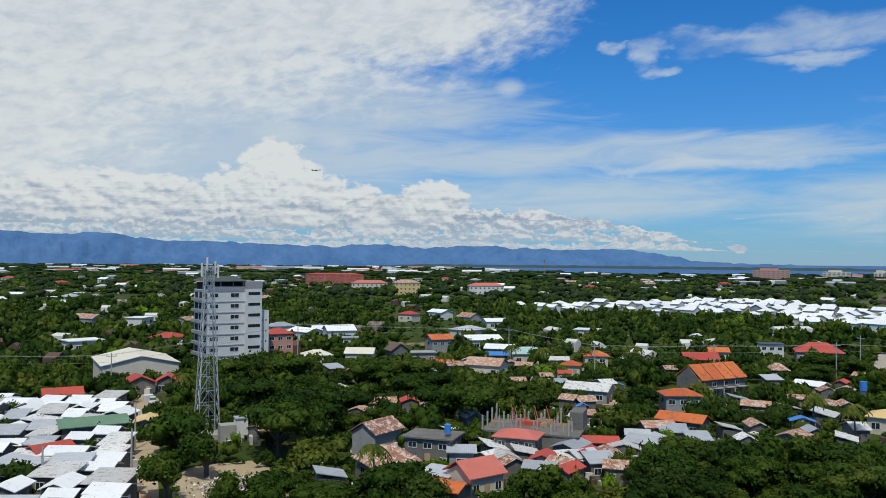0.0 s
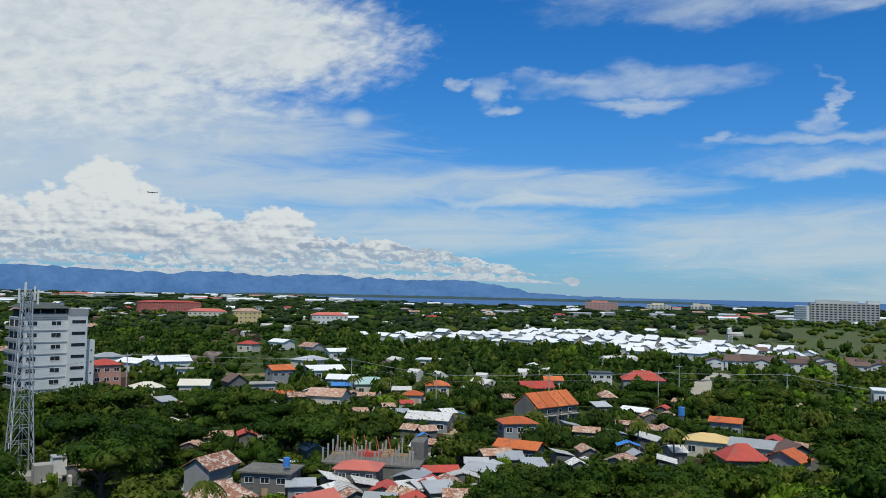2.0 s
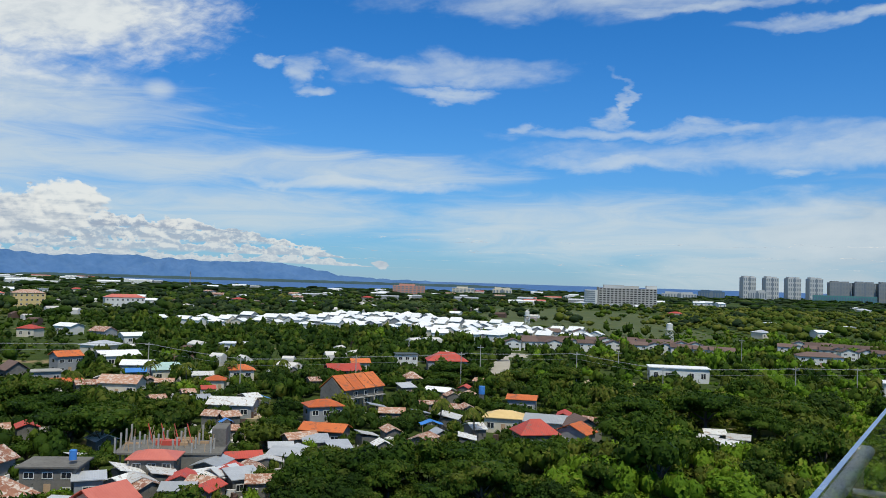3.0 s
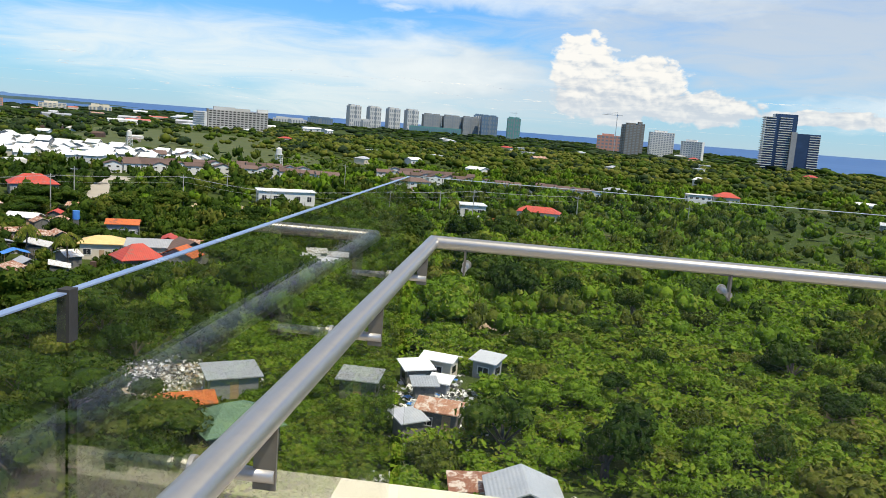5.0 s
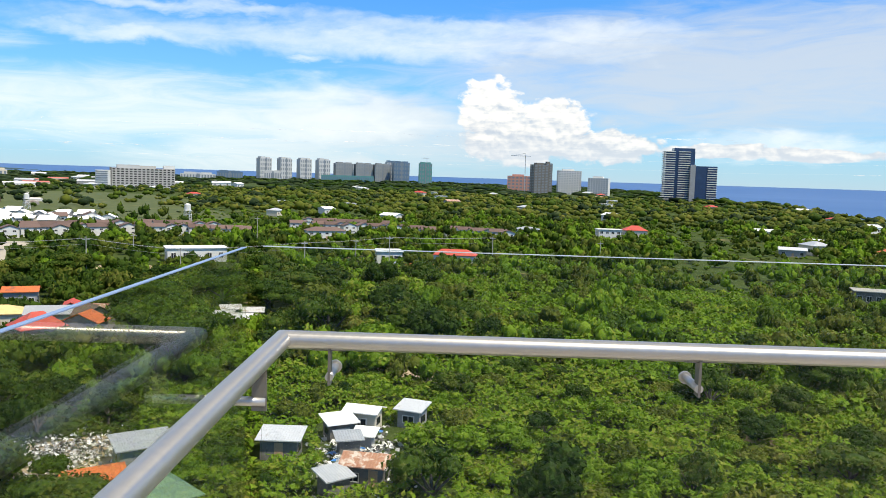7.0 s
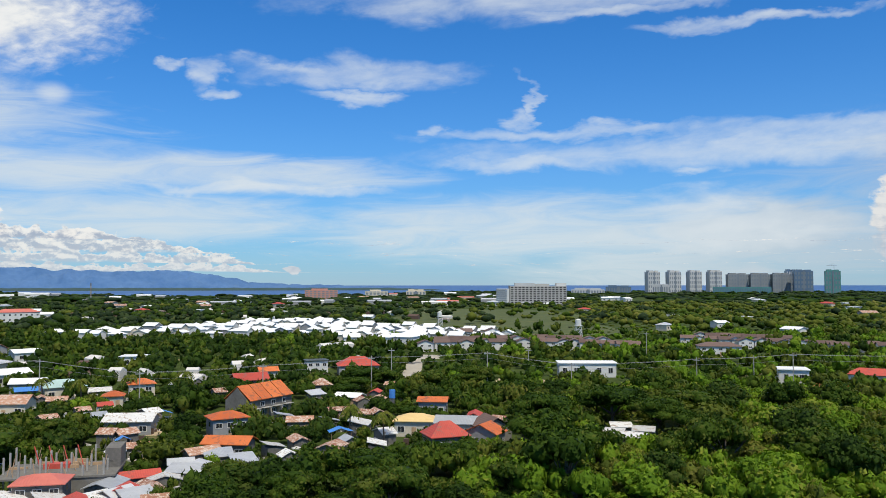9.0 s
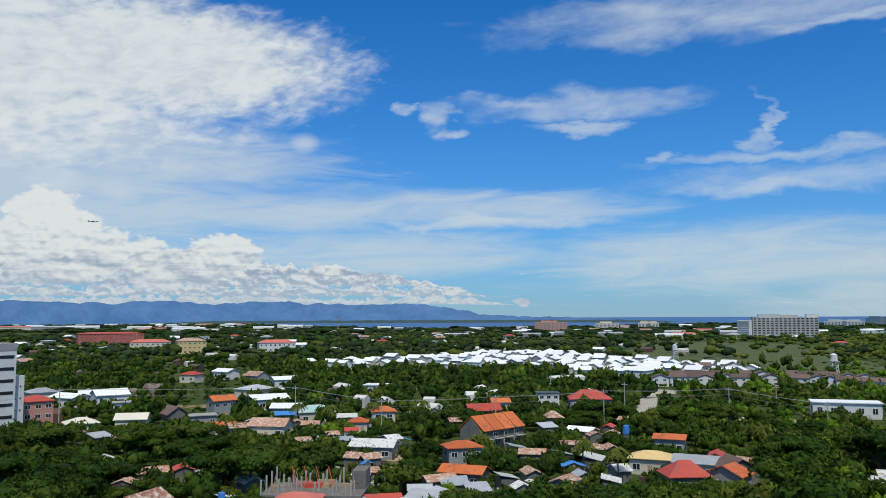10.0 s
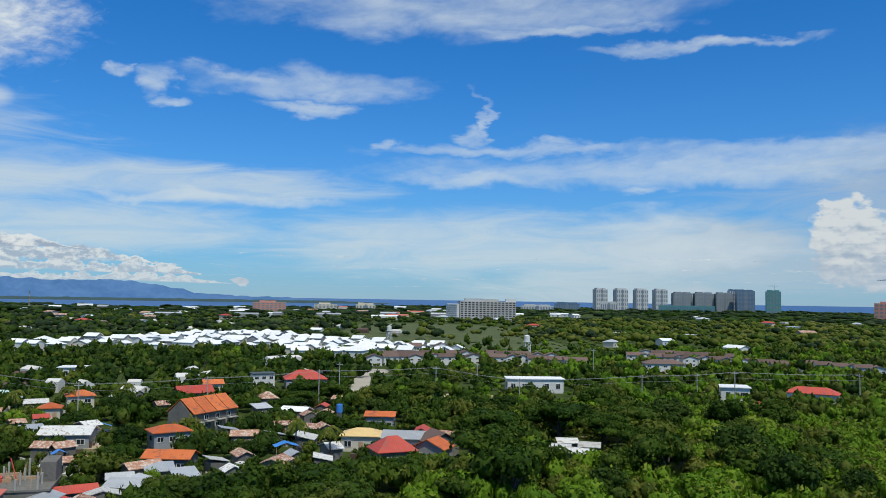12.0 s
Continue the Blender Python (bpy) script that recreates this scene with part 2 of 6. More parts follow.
# ---- materials ----
def material(name, dark, light, rough=0.7, grain=2.0, patch=0.15, metal=0.0, bump=0.15, per_object=0.0, per_island=0.0,
             stain=None, stain_much=0.0, rib=0.0):
    """Colour between dark and light by a fine grain and broad patches; stain: a second colour in spots; rib: ribs per metre along x."""
    mat = bpy.data.materials.new(name)
    mat.use_nodes = True
    n = Nodes(mat.node_tree)
    place = n.add("ShaderNodeTexCoord").outputs["Object"]
    fine, broad = n.noise(place, grain, 6.0, 0.6), n.noise(place, patch, 3.0, 0.5, 0.5)
    fac = n.math("ADD", n.math("MULTIPLY", fine, 0.5), n.math("MULTIPLY", broad, 0.5))
    if per_object:
        fac = n.math("ADD", fac, n.math("MULTIPLY", n.math("SUBTRACT", n.add("ShaderNodeObjectInfo").outputs["Random"], 0.5), per_object))
    if per_island:
        fac = n.math("ADD", fac, n.math("MULTIPLY", n.math("SUBTRACT", n.add("ShaderNodeNewGeometry").outputs["Random Per Island"], 0.5), per_island))
    colour = n.ramp(fac, (0.25, dark), (0.75, light))
    if stain:
        spots = n.smooth(n.math("ADD", n.noise(place, patch * 4, 6.0, 0.65, 0.6), stain_much), 0.53, 0.66)
        colour = n.mix(spots, colour, (*stain, 1.0))
    shader = n.add("ShaderNodeBsdfPrincipled")
    n.link(colour, shader.inputs["Base Color"])
    n.feed(shader.inputs["Roughness"], n.math("ADD", rough - 0.1, n.math("MULTIPLY", fine, 0.2), clamp=True))
    shader.inputs["Metallic"].default_value = metal
    relief = n.add("ShaderNodeBump")
    relief.inputs["Strength"].default_value, relief.inputs["Distance"].default_value = bump, 0.05
    height = fine
    if rib:
        wave = n.add("ShaderNodeTexWave")
        wave.wave_type, wave.bands_direction = "BANDS", "X"
        wave.inputs["Scale"].default_value = rib * 0.314
        n.link(place, wave.inputs["Vector"])
        height = n.math("ADD", wave.outputs["Fac"], n.math("MULTIPLY", fine, 0.3))
    n.link(height, relief.inputs["Height"])
    n.link(relief.outputs[0], shader.inputs["Normal"])
    n.link(shader.outputs[0], n.add("ShaderNodeOutputMaterial").inputs[0])
    return mat


def leaf_material(name, dark, mid, light, warm):
    """Foliage: each leaf clump its own green, each tree its own shade, some light let through."""
    mat = bpy.data.materials.new(name)
    mat.use_nodes = True
    n = Nodes(mat.node_tree)
    geo = n.add("ShaderNodeNewGeometry")
    stand = n.noise(geo.outputs["Position"], 0.045, 3.0, 0.6)
    fac = n.math("ADD", n.math("MULTIPLY", geo.outputs["Random Per Island"], 0.45),
                 n.math("ADD", n.math("MULTIPLY", stand, 0.75), n.math("MULTIPLY", n.add("ShaderNodeObjectInfo").outputs["Random"], 0.35)))
    colour = n.ramp(fac, (0.30, dark), (0.62, mid), (0.95, light), (1.0, warm))
    diffuse, through_leaf, mixed = n.add("ShaderNodeBsdfPrincipled"), n.add("ShaderNodeBsdfTranslucent"), n.add("ShaderNodeMixShader")
    n.link(colour, diffuse.inputs["Base Color"])
    diffuse.inputs["Roughness"].default_value = 0.65
    diffuse.inputs["Specular IOR Level"].default_value = 0.1
    relief = n.add("ShaderNodeBump")
    relief.inputs["Strength"].default_value, relief.inputs["Distance"].default_value = 0.9, 0.35
    n.link(n.noise(geo.outputs["Position"], 1.6, 3.0, 0.7), relief.inputs["Height"])
    n.link(relief.outputs[0], diffuse.inputs["Normal"])
    n.link(n.mix(1.0, colour, (1.0, 1.15, 0.45, 1.0), "MULTIPLY"), through_leaf.inputs["Color"])
    mixed.inputs[0].default_value = 0.25
    n.link(diffuse.outputs[0], mixed.inputs[1])
    n.link(through_leaf.outputs[0], mixed.inputs[2])
    n.link(mixed.outputs[0], n.add("ShaderNodeOutputMaterial").inputs[0])
    return mat


LEAF = leaf_material("foliage", (0.010, 0.025, 0.003), (0.027, 0.060, 0.006), (0.064, 0.108, 0.011), (0.10, 0.125, 0.019))
# Yellow-green slope foliage, its colour raised further in place of exposure.
LEAF_BRIGHT = leaf_material("bright_lifted_foliage", (0.038, 0.083, 0.006), (0.096, 0.182, 0.011), (0.168, 0.262, 0.020), (0.21, 0.25, 0.032))
LEAF_MID = leaf_material("mid_green_foliage", (0.022, 0.046, 0.005), (0.050, 0.092, 0.009), (0.095, 0.142, 0.015), (0.13, 0.15, 0.024))
LEAF_OLIVE = leaf_material("olive_foliage", (0.028, 0.046, 0.007), (0.068, 0.095, 0.012), (0.13, 0.155, 0.022), (0.17, 0.17, 0.034))
LEAF_DARK = leaf_material("dark_foliage", (0.010, 0.024, 0.004), (0.021, 0.047, 0.006), (0.043, 0.080, 0.010), (0.065, 0.092, 0.016))
# More blue in the far green: distance haze painted into the leaf colour.
LEAF_FAR = leaf_material("hazed_far_foliage", (0.013, 0.026, 0.011), (0.026, 0.048, 0.017), (0.054, 0.082, 0.027), (0.09, 0.11, 0.036))
BARK = material("bark", (0.05, 0.035, 0.025), (0.16, 0.13, 0.10), 0.9, 6.0, 0.8)
SOIL = material("sandy_soil", (0.30, 0.22, 0.13), (0.52, 0.42, 0.28), 0.95, 1.2, 0.12, stain=(0.20, 0.17, 0.10), stain_much=-0.05)
GRASS = material("meadow", (0.040, 0.062, 0.011), (0.088, 0.108, 0.020), 0.95, 0.9, 0.02, bump=0.6, stain=(0.11, 0.115, 0.03), stain_much=0.0)
DRY_GRASS = material("dry_grass", (0.15, 0.13, 0.045), (0.30, 0.25, 0.10), 0.95, 1.5, 0.3, bump=0.6, stain=(0.10, 0.13, 0.03), stain_much=0.0)
CONCRETE = material("concrete", (0.26, 0.25, 0.23), (0.42, 0.41, 0.38), 0.85, 2.5, 0.3, stain=(0.14, 0.13, 0.12), stain_much=-0.1)
DARK_CONCRETE = material("weathered_concrete", (0.09, 0.085, 0.075), (0.22, 0.21, 0.19), 0.9, 2.0, 0.3, stain=(0.07, 0.07, 0.06), stain_much=-0.05)
WHITE_WALL = material("white_wall", (0.54, 0.535, 0.51), (0.72, 0.715, 0.69), 0.8, 1.5, 0.2, stain=(0.45, 0.44, 0.42), stain_much=-0.14)
GREY_WALL = material("grey_wall", (0.22, 0.225, 0.23), (0.34, 0.345, 0.35), 0.8, 1.5, 0.2, stain=(0.22, 0.22, 0.22), stain_much=-0.1)
CREAM_WALL = material("cream_wall", (0.50, 0.45, 0.36), (0.68, 0.62, 0.50), 0.8, 1.5, 0.2, stain=(0.35, 0.31, 0.25), stain_much=-0.1)
PINK_WALL = material("salmon_wall", (0.42, 0.20, 0.15), (0.58, 0.30, 0.24), 0.8, 1.5, 0.2)
YELLOW_WALL = material("yellow_wall", (0.55, 0.40, 0.16), (0.66, 0.50, 0.24), 0.8, 1.5, 0.2)
RED_WALL = material("red_wall", (0.34, 0.08, 0.06), (0.46, 0.13, 0.10), 0.8, 1.0, 0.1)
WHITE_ROOF = material("white_sheet_roof", (0.76, 0.77, 0.78), (0.88, 0.88, 0.87), 0.5, 1.0, 0.2, bump=0.3, per_object=0.5, rib=3.0, stain=(0.46, 0.43, 0.39), stain_much=-0.05)
PALE_ROOF = material("pale_worn_roof", (0.50, 0.50, 0.49), (0.78, 0.78, 0.76), 0.55, 1.0, 0.25, bump=0.3, per_object=0.6, rib=3.0, stain=(0.34, 0.27, 0.21), stain_much=0.02)
ZINC_ROOF = material("zinc_roof", (0.40, 0.42, 0.44), (0.68, 0.69, 0.70), 0.42, 1.0, 0.25, metal=0.3, bump=0.3, per_object=0.5, rib=3.0, stain=(0.28, 0.20, 0.15), stain_much=-0.08)
RUST_ROOF = material("rusted_roof", (0.24, 0.10, 0.06), (0.46, 0.24, 0.15), 0.8, 1.2, 0.3, bump=0.3, per_object=0.5, rib=3.0, stain=(0.56, 0.47, 0.40), stain_much=0.06)
RED_ROOF = material("red_roof", (0.40, 0.045, 0.03), (0.56, 0.09, 0.06), 0.6, 1.0, 0.2, bump=0.3, per_object=0.3, rib=2.5, stain=(0.26, 0.09, 0.07), stain_much=0.0)
CORAL_ROOF = material("coral_roof", (0.50, 0.12, 0.09), (0.62, 0.19, 0.14), 0.6, 1.0, 0.2, bump=0.3, rib=2.5)
ORANGE_ROOF = material("orange_roof", (0.46, 0.095, 0.022), (0.66, 0.175, 0.045), 0.6, 1.0, 0.2, bump=0.3, per_object=0.4, rib=2.5, stain=(0.30, 0.10, 0.05), stain_much=0.02)
BROWN_ROOF = material("brown_roof", (0.09, 0.055, 0.045), (0.17, 0.11, 0.09), 0.75, 1.0, 0.15, bump=0.3, per_object=0.4, rib=2.0)
DARK_ROOF = material("dark_metal_roof", (0.045, 0.055, 0.05), (0.09, 0.105, 0.095), 0.55, 1.0, 0.2, bump=0.3, rib=2.5)
GREEN_ROOF = material("green_roof", (0.10, 0.19, 0.12), (0.18, 0.30, 0.19), 0.6, 1.0, 0.2, bump=0.3, rib=2.5)
TEAL_ROOF = material("teal_roof", (0.32, 0.48, 0.45), (0.48, 0.62, 0.58), 0.5, 1.0, 0.2, bump=0.3, rib=2.5)
BLUE_TARP = material("blue_tarpaulin", (0.03, 0.16, 0.50), (0.08, 0.28, 0.68), 0.45, 2.0, 0.5)
YELLOW_ROOF = material("ochre_roof", (0.62, 0.42, 0.16), (0.78, 0.58, 0.28), 0.6, 1.0, 0.2, rib=2.5)
CREAM_ROOF = material("cream_roof", (0.62, 0.57, 0.47), (0.78, 0.73, 0.62), 0.6, 1.0, 0.1, rib=2.0)
STEEL = material("galvanised_steel", (0.36, 0.37, 0.38), (0.58, 0.59, 0.60), 0.5, 3.0, 0.5, metal=0.5, bump=0.05)
INOX = material("brushed_stainless_steel", (0.42, 0.41, 0.39), (0.50, 0.485, 0.465), 0.40, 60.0, 3.0, metal=0.72, bump=0.01)
DARK_STEEL = material("dark_steel_plate", (0.16, 0.15, 0.13), (0.24, 0.22, 0.20), 0.5, 20.0, 2.0, metal=0.6, bump=0.02)
CREAM_STONE = material("cream_painted_ledge", (0.66, 0.60, 0.46), (0.76, 0.70, 0.56), 0.8, 8.0, 0.6, bump=0.05, stain=(0.55, 0.48, 0.36), stain_much=-0.14)
FLOOR_TILE = material("tan_floor", (0.29, 0.25, 0.21), (0.39, 0.345, 0.295), 0.5, 4.0, 0.5, bump=0.03)
WOOD = material("raw_timber", (0.32, 0.20, 0.11), (0.54, 0.38, 0.24), 0.85, 3.0, 0.4)
# Near-black that paints in the shade of unlit openings and rooms.
DARK_SHADE = material("dark_interior_shade", (0.012, 0.012, 0.012), (0.03, 0.03, 0.03), 0.9, 1.0, 0.2)
PANE = material("dark_window_glass", (0.015, 0.018, 0.022), (0.03, 0.035, 0.042), 0.16, 1.0, 0.2, bump=0.0)
BLUE_PANE = material("blue_curtain_wall", (0.015, 0.03, 0.08), (0.03, 0.06, 0.14), 0.15, 0.2, 0.05, bump=0.0)
TEAL_NET = material("teal_scaffold_net", (0.06, 0.20, 0.20), (0.12, 0.30, 0.29), 0.8, 0.5, 0.05)
CONDO_WALL = material("pale_grey_render", (0.38, 0.37, 0.345), (0.50, 0.49, 0.46), 0.85, 0.5, 0.05)
# Far buildings: low-contrast colours with the haze of distance painted in.
HAZY_GREY = material("hazed_grey_concrete", (0.19, 0.21, 0.225), (0.28, 0.30, 0.31), 0.8, 0.2, 0.03)
HAZY_WALL = material("hazed_concrete", (0.42, 0.43, 0.43), (0.55, 0.55, 0.54), 0.85, 0.2, 0.03)
HAZY_BLUE = material("hazed_blue_glass", (0.08, 0.135, 0.20), (0.14, 0.21, 0.29), 0.35, 0.2, 0.03)
HAZY_PANE = material("hazed_window", (0.15, 0.18, 0.21), (0.22, 0.25, 0.28), 0.4, 0.2, 0.03)
ASPHALT = material("pale_road", (0.32, 0.29, 0.24), (0.46, 0.42, 0.35), 0.95, 0.8, 0.1)
LITTER = material("mixed_rubbish", (0.10, 0.10, 0.09), (0.80, 0.79, 0.76), 0.8, 1.5, 0.3, per_island=1.6)
PATCHWORK = material("weathered_sheets_and_walls", (0.10, 0.06, 0.045), (0.62, 0.60, 0.57), 0.75, 1.5, 0.3, per_island=1.7)
GREEN_NET = material("green_net", (0.02, 0.30, 0.20), (0.05, 0.45, 0.32), 0.7, 3.0, 0.5)
# Forested slopes in blue: the haze of distance is in the base colour.
MOUNTAIN = material("haze_blue_mountain", (0.032, 0.105, 0.25), (0.10, 0.20, 0.38), 1.0, 0.03, 0.006, bump=0.0)
BLACK_RUBBER = material("black_rubber", (0.02, 0.02, 0.02), (0.035, 0.035, 0.035), 0.8, 8.0, 1.0)
CAR_DARK = material("dark_car_paint", (0.015, 0.016, 0.018), (0.03, 0.03, 0.035), 0.25, 1.0, 0.2, bump=0.0)
CAR_RED = material("red_car_paint", (0.22, 0.02, 0.02), (0.32, 0.04, 0.03), 0.25, 1.0, 0.2, bump=0.0)
CAR_WHITE = material("white_car_paint", (0.70, 0.70, 0.70), (0.80, 0.80, 0.80), 0.25, 1.0, 0.2, bump=0.0)


def sea_material():
    mat = bpy.data.materials.new("sea_water")
    mat.use_nodes = True
    n = Nodes(mat.node_tree)
    place = n.add("ShaderNodeTexCoord").outputs["Object"]
    shader, relief = n.add("ShaderNodeBsdfPrincipled"), n.add("ShaderNodeBump")
    n.link(n.ramp(n.noise(place, 0.0012, 4.0, 0.55, 0.5), (0.3, (0.050, 0.125, 0.29)), (0.7, (0.075, 0.155, 0.33))), shader.inputs["Base Color"])
    shader.inputs["Roughness"].default_value = 0.55
    shader.inputs["Specular IOR Level"].default_value = 0.2
    relief.inputs["Strength"].default_value = 0.3
    n.link(n.noise(place, 0.3, 4.0), relief.inputs["Height"])
    n.link(relief.outputs[0], shader.inputs["Normal"])
    n.link(shader.outputs[0], n.add("ShaderNodeOutputMaterial").inputs[0])
    return mat


def glass_material():
    """Clear sheet glass: mostly let through, with its mirror image and a faint film of dust."""
    mat = bpy.data.materials.new("clear_glass")
    mat.use_nodes = True
    n = Nodes(mat.node_tree)
    clear, mirror, mixed = n.add("ShaderNodeBsdfTransparent"), n.add("ShaderNodeBsdfGlossy"), n.add("ShaderNodeMixShader")
    clear.inputs[0].default_value = (0.975, 0.988, 0.978, 1.0)
    mirror.inputs["Roughness"].default_value = 0.015
    edge = n.add("ShaderNodeLayerWeight")
    edge.inputs[0].default_value = 0.5
    n.link(n.math("ADD", 0.004, n.math("MULTIPLY", n.math("POWER", edge.outputs["Facing"], 2.6), 0.62)), mixed.inputs[0])
    n.link(clear.outputs[0], mixed.inputs[1])
    n.link(mirror.outputs[0], mixed.inputs[2])
    dust, filmed = n.add("ShaderNodeBsdfTranslucent"), n.add("ShaderNodeMixShader")
    dust.inputs[0].default_value = (0.7, 0.72, 0.66, 1.0)
    n.link(n.math("MULTIPLY", n.noise(n.add("ShaderNodeTexCoord").outputs["Object"], 1.2, 5.0, 0.6), 0.022), filmed.inputs[0])
    n.link(mixed.outputs[0], filmed.inputs[1])
    n.link(dust.outputs[0], filmed.inputs[2])
    n.link(filmed.outputs[0], n.add("ShaderNodeOutputMaterial").inputs[0])
    return mat


SEA, GLASS = sea_material(), glass_material()
# Light on the glass edges is painted: blue along the side, pale in front.
GLASS_EDGE = material("blue_lit_glass_edge", (0.15, 0.21, 0.35), (0.27, 0.34, 0.48), 0.25, 8.0, 1.0, bump=0.0)
PALE_EDGE = material("pale_lit_glass_edge", (0.40, 0.46, 0.48), (0.58, 0.63, 0.64), 0.25, 8.0, 1.0, bump=0.0)

# ---- tools ----
def polar(az, d, z=0.0):
    """A place by its bearing from the balcony (degrees, to the left of +y) and its distance."""
    return Vector((-math.sin(radians(az)) * d, math.cos(radians(az)) * d, z))


def facing(az, d, turn=0.0, z=0.0):
    """The pose of a thing there: its -y side looks at the balcony, turned by so many degrees to the left."""
    p = polar(az, d, z)
    return pose(p.x, p.y, p.z, 0, 0, az + turn)


def box(bm, x0, x1, y0, y1, z0, z1):
    v = [bm.verts.new((x, y, z)) for z in (z0, z1) for x, y in ((x0, y0), (x1, y0), (x1, y1), (x0, y1))]
    for f in ((3, 2, 1, 0), (4, 5, 6, 7), (0, 1, 5, 4), (1, 2, 6, 5), (2, 3, 7, 6), (3, 0, 4, 7)):
        bm.faces.new([v[k] for k in f])
    return bm


def block(*ends):
    return box(bmesh.new(), *ends)


def beam(bm, a, b, thick, sides=4, thin=None):
    """A bar from a to b."""
    a, b = Vector(a), Vector(b)
    q = (b - a).to_track_quat("Z", "Y")
    rings = []
    for p, r in ((a, thick), (b, thick if thin is None else thin)):
        rings.append([bm.verts.new(p + q @ Vector((math.cos(2 * math.pi * (k + 0.5) / sides) * r, math.sin(2 * math.pi * (k + 0.5) / sides) * r, 0))) for k in range(sides)])
    for k in range(sides):
        bm.faces.new((rings[0][k], rings[0][(k + 1) % sides], rings[1][(k + 1) % sides], rings[1][k]))
    bm.faces.new(rings[0][::-1])
    bm.faces.new(rings[1])
    return bm


def meshed(name, bm, mat, smooth=False):
    mesh = bpy.data.meshes.new(name)
    bmesh.ops.recalc_face_normals(bm, faces=bm.faces[:])
    bm.to_mesh(mesh)
    bm.free()
    mesh.materials.append(mat)
    if smooth:
        mesh.shade_smooth()
    return mesh


def raw_mesh(name, verts, faces, mat):
    """A mesh from arrays of corners and of equal-sided faces."""
    mesh = bpy.data.meshes.new(name)
    verts, faces = np.asarray(verts, np.float32), np.asarray(faces, np.int32)
    mesh.vertices.add(len(verts))
    mesh.vertices.foreach_set("co", verts.ravel())
    mesh.loops.add(faces.size)
    mesh.loops.foreach_set("vertex_index", faces.ravel())
    mesh.polygons.add(len(faces))
    mesh.polygons.foreach_set("loop_start", np.arange(0, faces.size, faces.shape[1], dtype=np.int32))
    mesh.update(calc_edges=True)
    mesh.materials.append(mat)
    return mesh


def part(name, bm, mat, parent, label="", m=None):
    """Links a bmesh or a mesh as one object under a thing or a part."""
    ob = new(name, bm if isinstance(bm, bpy.types.Mesh) else meshed(name, bm, mat))
    ob.parent = parent
    if m is not None:
        ob.matrix_basis = m
    return tagged(ob, label=label)


def thing(name, m, label, category, group="", kind=""):
    ob = new(name)
    ob.matrix_basis = m
    ob.empty_display_size = 0.3
    return tagged(ob, label, category, group, kind)


def setting(name, bm, mat, label, category):
    return tagged(new(name, bm if isinstance(bm, bpy.types.Mesh) else meshed(name, bm, mat)), label, category, "", "structure")


TAKEN = []  # bearing, distance, half width, depth to keep clear in front


def keep_clear(az, d, wide, front=14.0):
    TAKEN.append((az, d, wide / 2, front))

# ---- ground, sea and mountains ----
def shore(az):
    """How far the land reaches in a bearing."""
    knots = ((-180, 4900), (-70, 4900), (-60, 500), (-40, 640), (-30, 800), (-27, 950), (-24, 1080), (-20.5, 1500), (-17, 1750), (-12, 3000), (-5, 4200), (17, 4200),
             (28, 3900), (33, 3000), (38, 2600), (46, 2450), (52, 2700), (56, 3200), (60, 4500), (64, 4900), (180, 4900))
    return float(np.interp(az, [k[0] for k in knots], [k[1] for k in knots])) * (1 + 0.03 * noise.noise((az * 0.4, 3.0, 0.0)))


def ground_material():
    mat = bpy.data.materials.new("overgrown_ground")
    mat.use_nodes = True
    n = Nodes(mat.node_tree)
    place = n.add("ShaderNodeTexCoord").outputs["Object"]
    green = n.ramp(n.noise(place, 0.35, 6.0, 0.65), (0.3, (0.026, 0.050, 0.008)), (0.7, (0.080, 0.115, 0.020)))
    far = n.ramp(n.noise(place, 0.02, 6.0, 0.7), (0.3, (0.020, 0.036, 0.012)), (0.7, (0.075, 0.098, 0.030)))
    bare = n.smooth(n.noise(place, 0.03, 6.0, 0.65, 0.8), 0.60, 0.68)
    shader, relief = n.add("ShaderNodeBsdfPrincipled"), n.add("ShaderNodeBump")
    n.link(n.mix(bare, n.mix(0.5, green, far), (0.26, 0.20, 0.11, 1.0)), shader.inputs["Base Color"])
    shader.inputs["Roughness"].default_value = 0.95
    shader.inputs["Specular IOR Level"].default_value = 0.1
    relief.inputs["Strength"].default_value, relief.inputs["Distance"].default_value = 0.8, 0.4
    n.link(n.noise(place, 0.7, 5.0, 0.7), relief.inputs["Height"])
    n.link(relief.outputs[0], shader.inputs["Normal"])
    n.link(shader.outputs[0], n.add("ShaderNodeOutputMaterial").inputs[0])
    return mat


def ring_sheet(bearings, radii, height, closed):
    rows = [[(*polar(az, r)[:2], height(az, r)) for r in radii(az)] for az in bearings]
    n, m = len(rows), len(rows[0])
    faces = [(i * m + j, i * m + j + 1, (i + 1) % n * m + j + 1, (i + 1) % n * m + j) for i in range(n if closed else n - 1) for j in range(m - 1)]
    return [p for row in rows for p in row], faces


ALL_ROUND = [k * 3.0 - 180 for k in range(120)]
verts, faces = ring_sheet(ALL_ROUND, lambda az: [2.0] + [shore(az) * s for s in (0.015, 0.03, 0.06, 0.1, 0.17, 0.28, 0.45, 0.7, 0.97, 0.995, 1.0)],
                          lambda az, r: 0.0 if r < shore(az) * 0.99 else -0.5 if r < shore(az) * 0.999 else -3.0, True)
setting("ground", raw_mesh("ground", verts, faces, ground_material()), None, "green overgrown flat land with bare sandy patches", "ground")
SEA_RINGS = [450, 900, 1500, 2200, 3000, 3700, 4300, 4480, 4640, 4790, 4940]
